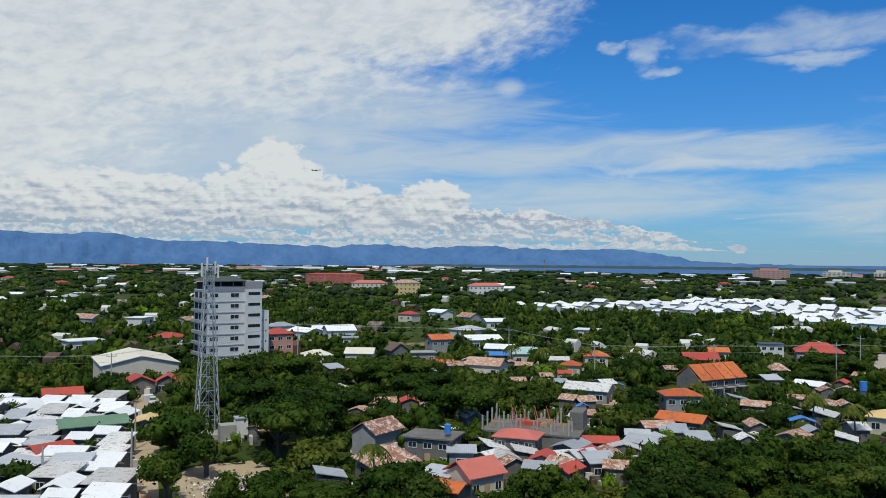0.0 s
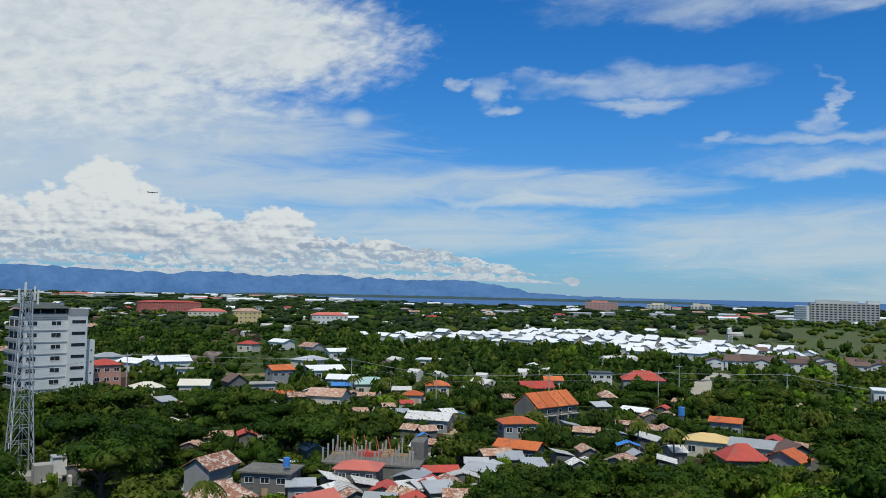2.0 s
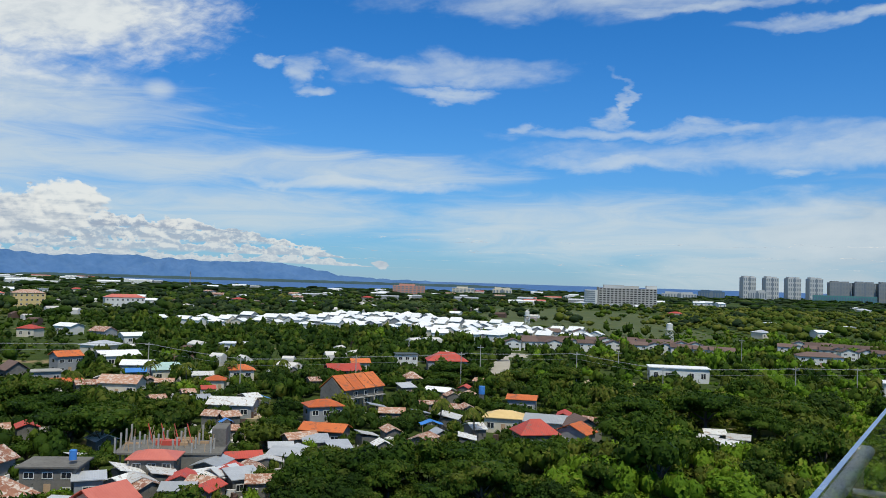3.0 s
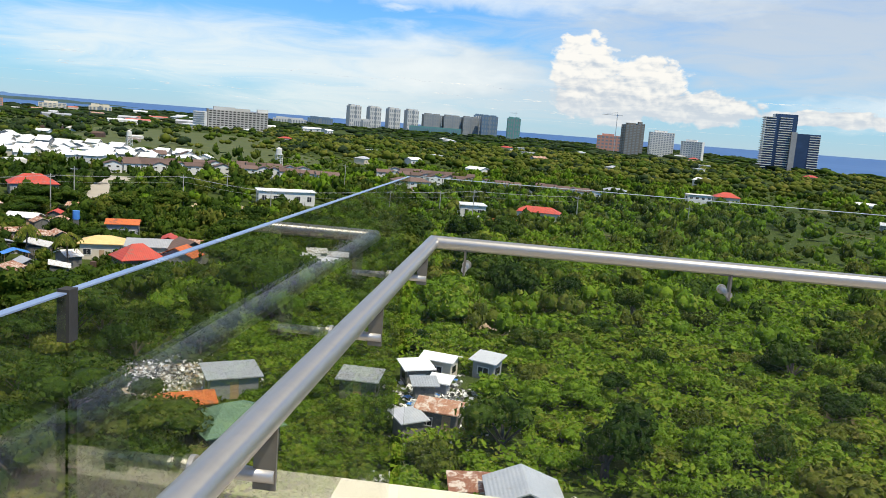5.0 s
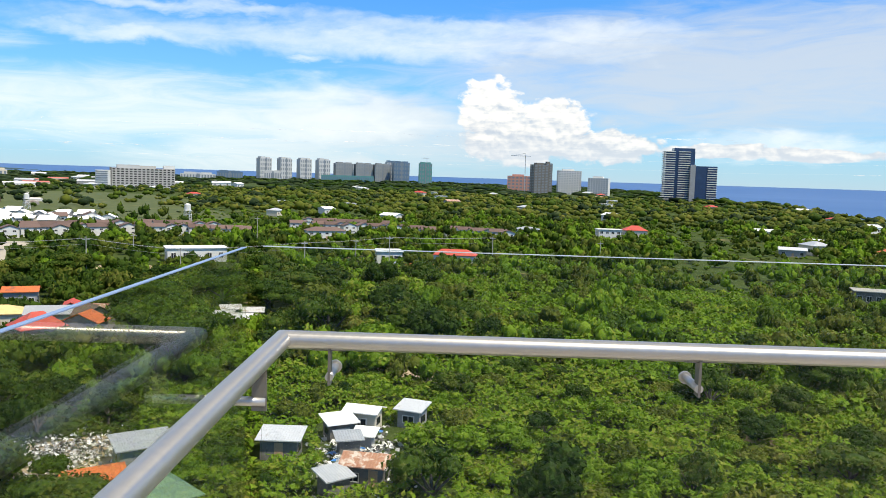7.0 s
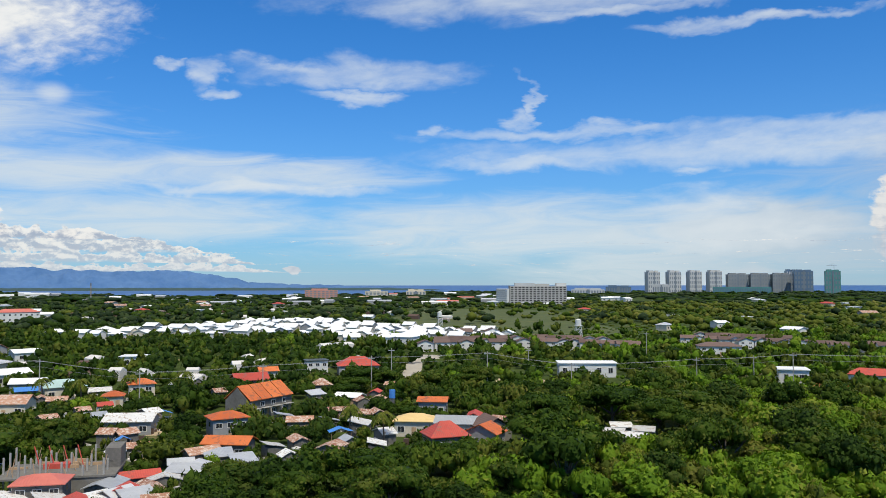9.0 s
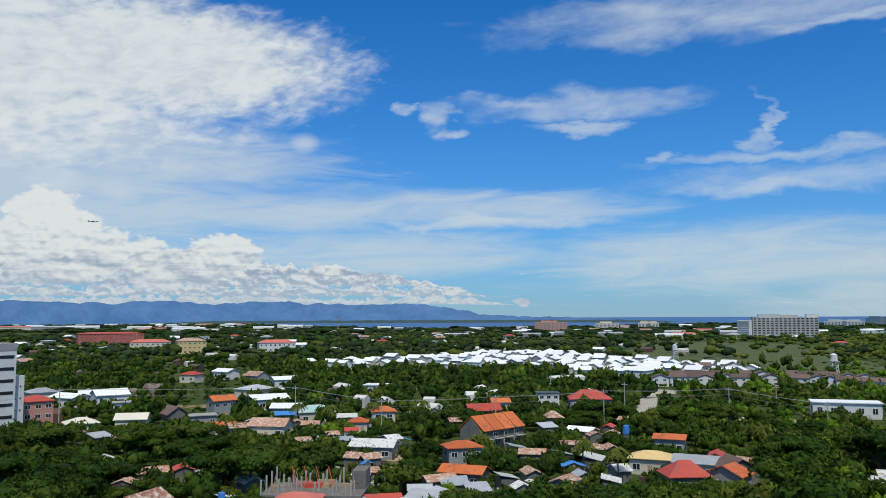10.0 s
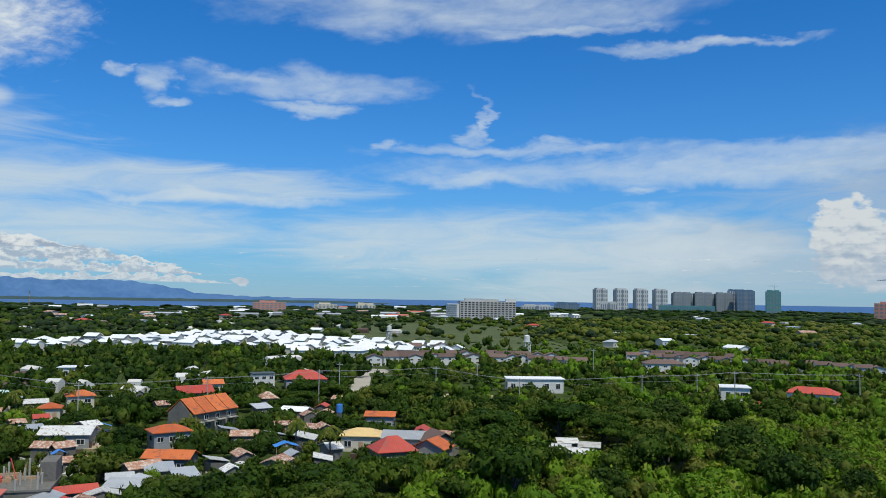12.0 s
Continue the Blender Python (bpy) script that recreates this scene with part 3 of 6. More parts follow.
verts, faces = ring_sheet([k * 2.0 - 92 for k in range(81)], lambda az: SEA_RINGS,
                          lambda az, r: -1.0 if r < 4310 else -1.0 + 34.0 * ((r - 4300) / 640.0), False)
setting("water", raw_mesh("water", verts, faces, SEA), None, "calm deep blue sea reaching the horizon", "sea")


def ridge(az):
    """The height angle of the mountain crest in a bearing."""
    knots = ((33, -0.12), (36, -0.02), (39.2, 0.08), (42.4, 0.18), (44.6, 0.55), (48, 1.06), (50, 0.98), (52.3, 0.92), (57.9, 1.19), (62, 1.0), (65.6, 1.25),
             (68.4, 1.02), (72.3, 1.14), (76.2, 1.27), (79.9, 1.28), (83.4, 1.76), (86.8, 1.56), (90, 1.82), (97, 2.1), (110, 1.6))
    return float(np.interp(az, [k[0] for k in knots], [k[1] for k in knots]))


def mountain_height(az, r):
    top = EYE + 4800 * math.tan(radians(ridge(az) + 0.17 * noise.fractal((az * 0.8, 1.0, 0.0), 0.9, 2.0, 5)))
    s = min(1.0, (r - 4600) / 200.0)
    return max(-2.0, top * s ** 0.8 * (1 + 0.95 * noise.fractal((az * 1.5 + r * 0.006, r * 0.012, 2.0), 0.8, 2.0, 4) * (1 - s))) if s > 0 else -2.0


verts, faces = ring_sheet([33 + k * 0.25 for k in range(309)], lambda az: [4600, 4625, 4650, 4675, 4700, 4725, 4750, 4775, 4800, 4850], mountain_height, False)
tagged(setting("backdrop", raw_mesh("backdrop", verts, faces, MOUNTAIN), None, "long forested mountain range on the horizon, painted haze blue", "mountains"))

def foreland_height(az, r):
    """A low dark coast across the strait."""
    ends = min(1.0, (az - 28.5) / 5.0) * min(1.0, max(0.0, (66 - az) / 4.0))
    top = EYE - 4450 * math.tan(radians(0.34 - 0.18 * ends + 0.05 * noise.noise((az * 1.3, 4.0, 0.0))))
    return top if 4440 < r < 4480 else -3.0


FORELAND = material("far_wooded_coast", (0.022, 0.055, 0.065), (0.05, 0.09, 0.09), 1.0, 0.05, 0.01, bump=0.0)
verts, faces = ring_sheet([28.5 + k * 0.25 for k in range(150)], lambda az: [4400, 4420, 4450, 4470, 4490], foreland_height, False)
setting("backdrop_coast", raw_mesh("backdrop_coast", verts, faces, FORELAND), None, "low dark wooded coast across the strait", "coast")

# ---- the corner balcony ----
RAIL = pose(-0.523, 2.618, EYE - 0.407, 0, 0, 1.9)  # the rail's corner; x along the front, -y along the side


def balcony():
    slab = setting("floor", block(-0.42, 7.0, -7.0, 0.34, -1.62, -1.33), CREAM_STONE, "cream painted balcony slab with a raised lip", "balcony floor")
    slab.matrix_basis = RAIL
    tiles = setting("floor_tiles", block(-0.02, 6.9, -6.9, 0.0, -1.328, -1.318), FLOOR_TILE, "warm tan tiled balcony floor", "floor")
    tiles.matrix_basis = RAIL
    wall = setting("wall_back", block(-0.42, 7.0, -7.3, -7.0, -4.5, 1.6), CREAM_WALL, "cream rendered wall behind the balcony", "wall")
    wall.matrix_basis = RAIL
    body = setting("wall_tower", block(0.6, 14.0, -22.0, -1.4, -32.59, -1.62), CREAM_WALL, "cream rendered apartment tower under the balcony", "building")
    body.matrix_basis = RAIL
    rail = thing("balustrade", RAIL, "frameless glass balustrade with a round stainless steel handrail", "balustrade")
    bm = bmesh.new()
    sides, r, path = 20, 0.029, ((0.0, -6.9), (0.0, 0.0), (6.9, 0.0))
    rings = []
    for k, (x, y) in enumerate(path):
        ring = []
        for s in range(sides):
            c, h = math.cos(2 * math.pi * s / sides) * r, math.sin(2 * math.pi * s / sides) * r - 0.02
            ring.append(bm.verts.new((x + (c if k < 2 else 0.0), y + (-c if k > 0 else 0.0), h)))
        rings.append(ring)
    for a, b in zip(rings, rings[1:]):
        for s in range(sides):
            bm.faces.new((a[s], a[(s + 1) % sides], b[(s + 1) % sides], b[s]))
    for f in bm.faces:
        f.smooth = True
    hand = part("handrail", bm, INOX, rail, "round brushed steel handrail with a mitred corner")
    hand.data.set_sharp_from_angle(angle=radians(40))

    def pane(x0, x1, y0, y1, rim):
        sheet = part("glass_panel", block(x0, x1, y0, y1, -1.60, 0.251), GLASS, rail, "clear glass panel")
        sheet.visible_shadow = False
        part("polished_edge", block(x0 - 0.0005, x1 + 0.0005, y0 - 0.0005, y1 + 0.0005, 0.2512, 0.2532), rim, sheet, "polished glass edge")

    for a, b in ((0.087, -2.55), (-2.575, -4.60), (-4.625, -6.6)):
        pane(-0.146, -0.134, b, a, GLASS_EDGE)
        part("joint_clip", block(-0.148, -0.132, b - 0.022, b - 0.003, 0.19, 0.256), BLACK_RUBBER, rail, "black rubber joint clip")
    for a, b in ((-0.094, 3.0), (3.025, 6.6)):
        pane(a, b, 0.134, 0.146, PALE_EDGE)

    def bracket(m):
        plate = part("bracket", block(-0.004, 0.004, -0.02, 0.02, -0.155, -0.04), DARK_STEEL, rail, "dark steel bracket plate", m)
        part("saddle", block(-0.05, 0.05, -0.012, 0.012, -0.049, -0.042), DARK_STEEL, plate)
        bm = beam(bmesh.new(), (0, -0.018, -0.13), (0, 0.124, -0.13), 0.013, 16)
        for f in bm.faces:
            f.smooth = len(f.verts) == 4
        part("stub_tube", bm, INOX, plate, "polished steel stub tube")
        part("clamp_disc", beam(bmesh.new(), (0, 0.1245, -0.13), (0, 0.1335, -0.13), 0.021, 16), INOX, plate)

    for v in (0.147, 1.28, 2.40, 3.5):
        bracket(pose(v, 0, 0))
    for u in (-0.30, -1.25, -2.2, -3.2):
        bracket(pose(0, u, 0, 0, 0, 90))


balcony()

# ---- large buildings ----
def window(parent, x, y, z, w, h, m=None, glass=None, frame_mat=None):
    """A framed window on the -y side of its wall."""
    fr = bmesh.new()
    t = min(0.12, w * 0.08)
    for ends in ((x - w / 2 - t, x + w / 2 + t, z - t, z), (x - w / 2 - t, x + w / 2 + t, z + h, z + h + t), (x - w / 2 - t, x - w / 2, z, z + h), (x + w / 2, x + w / 2 + t, z, z + h),
                 (x - t / 3, x + t / 3, z, z + h)):
        box(fr, ends[0], ends[1], y - 0.07, y + 0.01, ends[2], ends[3])
    win = part("window", fr, frame_mat or WHITE_WALL, parent, "", m)
    part("pane", block(x - w / 2, x + w / 2, y - 0.03, y - 0.005, z, z + h), glass or PANE, win, "dark glass pane")
    return win


def office_block():
    """Seven storeys, white, with a stair block at one end and a steel roof above the top floor."""
    az, d = 75.85, 264.0
    keep_clear(az, d, 22, 11)
    b = thing("office_building", facing(az, d, 20), "white seven-storey building with small dark windows, unfinished roof deck", "building")
    w, dep, st = 17.0, 12.5, 3.37
    part("wall", block(-w / 2, w / 2 - 5.2, -dep / 2, dep / 2, 0, st * 7 + 0.4), WHITE_WALL, b)
    part("stair_block", block(w / 2 - 5.2, w / 2, -dep / 2 - 1.4, dep / 2 - 3, 0, st * 7 + 0.9), WHITE_WALL, b, "white stair block with grey crown")
    part("crown", block(w / 2 - 5.3, w / 2 + 0.1, -dep / 2 - 1.5, dep / 2 - 2.9, st * 7 + 0.902, st * 8 - 0.4), GREY_WALL, b, "grey rendered crown")
    for k in range(1, 8):
        part("floor_band", block(-w / 2 - 0.12, w / 2 - 5.19, -dep / 2 - 0.15, dep / 2 + 0.1, st * k - 0.18, st * k + 0.12), GREY_WALL, b, "grey floor band")
        for x in (-w / 2 + 2.0, -w / 2 + 8.6):
            window(b, x, -dep / 2, st * k - 1.9, 2.6, 1.15)
        part("stair_opening", block(w / 2 - 4.5, w / 2 - 0.6, -dep / 2 - 1.46, -dep / 2 - 1.38, st * k - 1.3, st * k - 0.4), PANE, b, "dark stair window slot")
        for y in (-dep / 2 + 2.2, -dep / 2 + 6.2, -dep / 2 + 10.2):
            # Dark plates paint the shade of the balcony openings.
            part("balcony_opening", block(-w / 2 - 0.05, -w / 2 + 0.02, y - 1.5, y + 1.5, st * k - 2.4, st * k - 0.5), DARK_SHADE, b, "dark plate for balcony opening shade")
            part("balcony", block(-w / 2 - 1.2, -w / 2 - 0.06, y - 1.7, y + 1.7, st * (k - 1) + 0.1, st * (k - 1) + 1.0), GREY_WALL, b)
    part("parapet", block(-w / 2 - 0.1, w / 2 - 5.3, -dep / 2 - 0.14, -dep / 2 + 0.1, st * 7 + 0.402, st * 7 + 1.5), GREY_WALL, b)
    # A solid dark block stands for the shade under the roof.
    part("deck_void", block(-w / 2 + 0.6, w / 2 - 5.8, -dep / 2 + 1.2, dep / 2 - 0.5, st * 7 + 0.404, st * 7 + 2.6), DARK_SHADE, b, "dark block painted for roof deck shade")
    for x in (-w / 2 + 0.2, -w / 2 + 4.2, -w / 2 + 8.2, w / 2 - 5.6):
        part("deck_post", block(x - 0.15, x + 0.15, -dep / 2 + 0.3, -dep / 2 + 0.6, st * 7 + 0.4, st * 7 + 2.9), CONCRETE, b)
    bm = bmesh.new()
    peak, eave = st * 7 + 4.6, st * 7 + 3.0
    p = [bm.verts.new(c) for c in ((-w / 2 - 0.8, -dep / 2 - 0.9, eave), (w / 2 - 4.6, -dep / 2 - 0.9, eave), (w / 2 - 4.6, dep / 2 + 0.8, eave), (-w / 2 - 0.8, dep / 2 + 0.8, eave),
                                   (-w / 2 + 1.2, 0, peak), (w / 2 - 6.6, 0, peak))]
    for f in ((0, 1, 5, 4), (1, 2, 5), (2, 3, 4, 5), (3, 0, 4), (3, 2, 1, 0)):
        bm.faces.new([p[k] for k in f])
    part("roof", bm, DARK_ROOF, b, "dark green-grey hipped metal roof")
    part("annex", block(w / 2 + 0.02, w / 2 + 3.2, -dep / 2 + 0.5, dep / 2 - 5, 0, st * 5.1), WHITE_WALL, b, "white annex wall with small holes")
    for k in range(4):
        for x in (0.8, 2.2):
            # Dark plates on the wall paint the shade inside the holes.
            part("vent_hole", block(w / 2 + x - 0.2, w / 2 + x + 0.2, -dep / 2 + 0.45, -dep / 2 + 0.52, st * (k + 1.1), st * (k + 1.1) + 0.5), PANE, b)


def lattice_tower():
    az, d = 77.3, 156.0
    keep_clear(az, d, 6, 6)
    t = thing("lattice_tower", facing(az, d, 12), "grey galvanised steel lattice mast with antennas", "mast")
    h, low, high, bays = 32.0, 2.0, 0.8, 13
    part("footing", block(-2.6, 2.6, -2.6, 2.6, 0, 0.9), CONCRETE, t, "pale concrete footing")
    zs = [0.9 + (h - 0.9) * (1 - (1 - k / bays) ** 1.15) for k in range(bays + 1)]
    half = lambda z: low + (high - low) * min(1.0, (z - 0.9) / (h * 0.86))
    corner = lambda k, z: Vector((half(z) * (1, 1, -1, -1)[k % 4], half(z) * (-1, 1, 1, -1)[k % 4], z))
    for k in range(4):
        leg = bmesh.new()
        for a, b in zip(zs, zs[1:]):
            beam(leg, corner(k, a), corner(k, b), 0.105)
        part("leg", leg, STEEL, t)
    for a, b in zip(zs, zs[1:]):
        for k in range(4):
            brace = beam(bmesh.new(), corner(k, a), (corner(k, b) + corner(k + 1, b)) / 2, 0.052)
            beam(brace, corner(k + 1, a), (corner(k, b) + corner(k + 1, b)) / 2, 0.052)
            beam(brace, corner(k, b), corner(k + 1, b), 0.05)
            part("brace", brace, STEEL, t)
    ladder = bmesh.new()
    for x in (-0.25, 0.25):
        beam(ladder, (x, -0.3, 0.9), (x, -0.3, h), 0.04)
    for k in range(60):
        beam(ladder, (-0.25, -0.3, 1.2 + k * 0.5), (0.25, -0.3, 1.2 + k * 0.5), 0.02)
    part("ladder", ladder, STEEL, t)
    for x, y, up in ((-1.5, -0.9, -0.6), (1.5, -0.9, -0.8), (1.4, 1.0, -0.2), (-0.3, 0.2, 0.5)):
        arm = beam(bmesh.new(), (0, 0, h + up), (x, y, h + up), 0.05)
        mast = part("antenna_arm", arm, STEEL, t)
        part("antenna_panel", block(x - 0.16, x + 0.16, y - 0.1, y + 0.1, h + up - 1.3, h + up + 1.2), WHITE_WALL, mast, "white panel antenna")
    hut = thing("equipment_hut", facing(75.6, 152, 10), "small grey concrete equipment hut beside the mast", "hut")
    keep_clear(75.6, 152, 6, 10)
    part("wall", block(-2.4, 0.4, -1.4, 1.4, 0, 3.2), CONCRETE, hut)
    part("side_wall", block(0.42, 2.6, -1.2, 1.2, 1.2, 4.2), WHITE_WALL, hut)
    part("roof", block(0.3, 2.8, -1.4, 1.4, 4.202, 4.35), ZINC_ROOF, hut)


def slab_tower(name, label, az, d, w, dep, z0, z1, floors, cols, wall, pane, turn=0.0, group="", top=True):
    """A tower seen from afar: wall, floor bands and rows of windows on the two sides that show."""
    b = thing(name, facing(az, d, turn), label, "tower block", group)
    part("wall", block(-w / 2, w / 2, -dep / 2, dep / 2, z0, z1), wall, b)
    st = (z1 - z0) / floors
    proto = meshed("window", block(-0.5, 0.5, -0.5, 0.5, 0, 1), pane)
    rows, tall = (floors, 0.5) if d < 2300 else (5 if z1 > 50 else 1, 0.6)  # far off, a storey group to a pane
    st = (z1 - z0) / rows
    for k in range(rows):
        for c in range(cols):
            x = (c + 0.5) / cols * w - w / 2
            part("window", proto, None, b, "", Matrix.Translation((x, -dep / 2, z0 + st * (k + 0.2))) @ Matrix.Diagonal((w / cols * (0.62 if d < 2300 else 0.5), 0.5, st * tall, 1)))
        side = max(2, int(cols * dep / w * 0.5)) if d < 2300 else 0
        for c in range(side):
            y = (c + 0.5) / side * dep - dep / 2
            part("window", proto, None, b, "", Matrix.Translation((-w / 2, y, z0 + st * (k + 0.2))) @ Matrix.Diagonal((0.5, dep / side * 0.6, st * tall, 1)))
    if top:
        part("roof_plant", block(-w * 0.3, w * 0.2, -dep * 0.3, dep * 0.3, z1 + 0.01, z1 + 4.0), wall, b)
        if d > 2300:
            # A dark strip, proud of the wall, paints the shade between the halves.
            part("recess", block(-w * 0.04, w * 0.05, -dep / 2 - 0.8, -dep / 2 - 0.3, z0, z1 + 0.5), HAZY_PANE, b, "dark strip painted for shade between the two halves")
            part("crown", block(-w * 0.40, -w * 0.08, -dep * 0.4, dep * 0.4, z1 + 0.01, z1 + 6.0), wall, b)
            part("crown", block(w * 0.10, w * 0.40, -dep * 0.4, dep * 0.4, z1 + 0.01, z1 + 5.0), wall, b)
    return b


def crane(az, d, z0, z1, reach, turn):
    c = thing("tower_crane", facing(az, d, turn), "tall tower crane over a building site", "crane")
    part("mast", beam(bmesh.new(), (0, 0, z0), (0, 0, z1), 0.9), STEEL, c)
    part("jib", beam(bmesh.new(), (-reach * 0.35, 0, z1 - 2), (reach, 0, z1 - 1), 0.7), STEEL, c)
    part("tie", beam(bmesh.new(), (0, 0, z1 + 5), (reach * 0.8, 0, z1 - 1), 0.35), STEEL, c)
    part("apex", beam(bmesh.new(), (0, 0, z1), (0, 0, z1 + 5), 0.5), STEEL, c)


def skyline():
    # Its windows are painted the dark of unlit rooms.
    condo = slab_tower("apartment_block", "long pale grey nine-storey apartment block with many windows", 22.8, 1333, 92, 22, 0, 32, 9, 15, CONDO_WALL, DARK_SHADE, 6)
    part("slot", block(-48, -46.1, -11.2, 6, 0, 33), DARK_CONCRETE, condo, "dark stair slot between the wings")
    part("end_wing", block(-68, -48, -14, 8, 0, 28), WHITE_WALL, condo, "white end wing")
    for k in range(8):
        part("wing_balcony", block(-68.5, -52, -14.6, -14.01, 2 + k * 3.3, 3.6 + k * 3.3), HAZY_PANE, condo)
    part("roof_hut", block(-38, -6, -8, 8, 32.01, 37), HAZY_WALL, condo)
    part("roof_room", block(30, 46, -9, 9, 32.01, 37), WHITE_WALL, condo)
    for az in (14.9, 13.5, 12.15, 10.85):
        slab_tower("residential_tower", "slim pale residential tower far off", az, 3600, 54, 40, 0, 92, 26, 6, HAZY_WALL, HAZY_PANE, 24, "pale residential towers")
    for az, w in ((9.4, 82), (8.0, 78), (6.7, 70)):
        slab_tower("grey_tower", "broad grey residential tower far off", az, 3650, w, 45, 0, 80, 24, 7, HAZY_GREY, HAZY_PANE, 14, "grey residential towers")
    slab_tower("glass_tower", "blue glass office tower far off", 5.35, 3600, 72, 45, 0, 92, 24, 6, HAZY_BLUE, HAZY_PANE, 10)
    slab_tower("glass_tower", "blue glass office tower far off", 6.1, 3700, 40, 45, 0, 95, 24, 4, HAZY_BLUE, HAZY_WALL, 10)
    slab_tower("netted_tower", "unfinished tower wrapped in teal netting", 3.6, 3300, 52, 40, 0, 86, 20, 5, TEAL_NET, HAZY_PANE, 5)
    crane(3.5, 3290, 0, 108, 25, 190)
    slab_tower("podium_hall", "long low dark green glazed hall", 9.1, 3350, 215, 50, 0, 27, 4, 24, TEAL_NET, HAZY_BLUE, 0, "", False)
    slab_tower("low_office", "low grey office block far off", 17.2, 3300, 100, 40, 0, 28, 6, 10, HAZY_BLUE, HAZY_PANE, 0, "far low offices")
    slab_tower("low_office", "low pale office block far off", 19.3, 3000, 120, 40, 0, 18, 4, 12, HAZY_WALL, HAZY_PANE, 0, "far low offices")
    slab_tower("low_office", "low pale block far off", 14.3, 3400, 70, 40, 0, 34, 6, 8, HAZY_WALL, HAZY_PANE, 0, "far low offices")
    slab_tower("low_office", "low pale block far off", 31.5, 2500, 60, 40, 0, 16, 4, 6, CREAM_WALL, HAZY_PANE, 0, "far low offices")
    slab_tower("low_office", "low pink hotel far off", 38.2, 1900, 75, 40, 0, 22, 5, 8, PINK_WALL, HAZY_PANE, 0, "far low offices")
    slab_tower("low_office", "pale hotel far off", 34.3, 2150, 60, 40, 0, 18, 5, 6, CREAM_WALL, HAZY_PANE, 0, "far low offices")
    slab_tower("unfinished_tower", "bare concrete tower under construction", -4.5, 1850, 34, 30, 0, 68, 19, 4, DARK_CONCRETE, HAZY_PANE, 20)
    slab_tower("unfinished_tower", "bare concrete tower under construction", -5.1, 1880, 16, 18, 0, 72, 19, 2, DARK_CONCRETE, HAZY_PANE, 20)
    crane(-3.5, 1840, 0, 88, 34, 175)
    slab_tower("white_hotel", "white stepped hotel tower far off", -6.6, 2000, 56, 32, 0, 58, 14, 9, WHITE_WALL, HAZY_PANE, 8)
    slab_tower("white_hotel", "white lower hotel block far off", -8.7, 1950, 48, 30, 0, 42, 9, 8, WHITE_WALL, HAZY_PANE, -10)
    slab_tower("red_block", "salmon red block far off", -3.1, 2100, 60, 30, 0, 42, 5, 6, PINK_WALL, HAZY_PANE, 0)
    # the dark blue tower by the shore, in two bodies with pale balcony bands
    az, d = -14.4, 1500
    b = thing("shore_tower", facing(az, d, 10), "dark blue glass tower with white balcony bands by the shore", "tower block")
    part("main_body", block(-36, 14, -16, 16, 0, 91), BLUE_PANE, b, "dark blue glass body")
    part("side_body", block(14.1, 52, -22, 12, 0, 66), BLUE_PANE, b, "dark blue glass side body")
    part("top_step", block(-22, 14, -14, 14, 91.01, 97), BLUE_PANE, b)
    part("core_wall", block(6, 15, -22.5, -16.1, 0, 68), GREY_WALL, b, "grey concrete core wall")
    band = meshed("balcony_band", block(-0.5, 0.5, -0.5, 0.5, 0, 1), WHITE_WALL)
    for k in range(22):
        z = 6 + k * 4.0
        step = max(0, 8 - k) * 0.9
        for x0, x1 in ((-38 - step * 0.8, -20), (-14, 6)):
            part("balcony_band", band, None, b, "", Matrix.Translation(((x0 + x1) / 2, -16.6, z)) @ Matrix.Diagonal((x1 - x0, 3.0, 1.2, 1)))
        part("balcony_band", band, None, b, "", Matrix.Translation((-36.8, 0, z)) @ Matrix.Diagonal((2.6, 32, 1.2, 1)))
        if k < 15:
            part("balcony_band", band, None, b, "", Matrix.Translation((44, -22.4, z)) @ Matrix.Diagonal((17, 2.0, 1.2, 1)))


office_block()
lattice_tower()
skyline()

# ---- houses ----
def roof_bm(w, dep, z, rise, kind, over=0.5, thick=0.14):
    """A roof of one of four kinds, with overhanging eaves and thickness."""
    bm = bmesh.new()
    x, y = w / 2 + over, dep / 2 + over
    if kind == "flat":
        return box(bm, -x, x, -y, y, z, z + thick + 0.1)
    if kind == "gable":      # ridge along x
        top = ((-x, 0, z + rise), (x, 0, z + rise))
        quads = (((-x, -y, z), (x, -y, z), top[1], top[0]), ((x, y, z), (-x, y, z), top[0], top[1]))
    elif kind == "front":    # ridge along y: the gable end looks out
        top = ((0, -y, z + rise), (0, y, z + rise))
        quads = (((-x, y, z), (-x, -y, z), top[0], top[1]), ((x, -y, z), (x, y, z), top[1], top[0]))
    elif kind == "shed":
        quads = (((-x, -y, z), (x, -y, z), (x, y, z + rise), (-x, y, z + rise)),)
    else:                    # hip
        r = max(0.0, x - y * 0.9)
        a, b = (-r, 0, z + rise), (r, 0, z + rise)
        quads = (((-x, -y, z), (x, -y, z), b, a), ((x, y, z), (-x, y, z), a, b), ((-x, y, z), (-x, -y, z), a), ((x, -y, z), (x, y, z), b))
    for q in quads:
        up = [bm.verts.new((p[0], p[1], p[2] + thick)) for p in q]
        low = [bm.verts.new(p) for p in q]
        bm.faces.new(up)
        bm.faces.new(low[::-1])
        for k in range(len(q)):
            bm.faces.new((low[k], low[(k + 1) % len(q)], up[(k + 1) % len(q)], up[k]))
    return bm


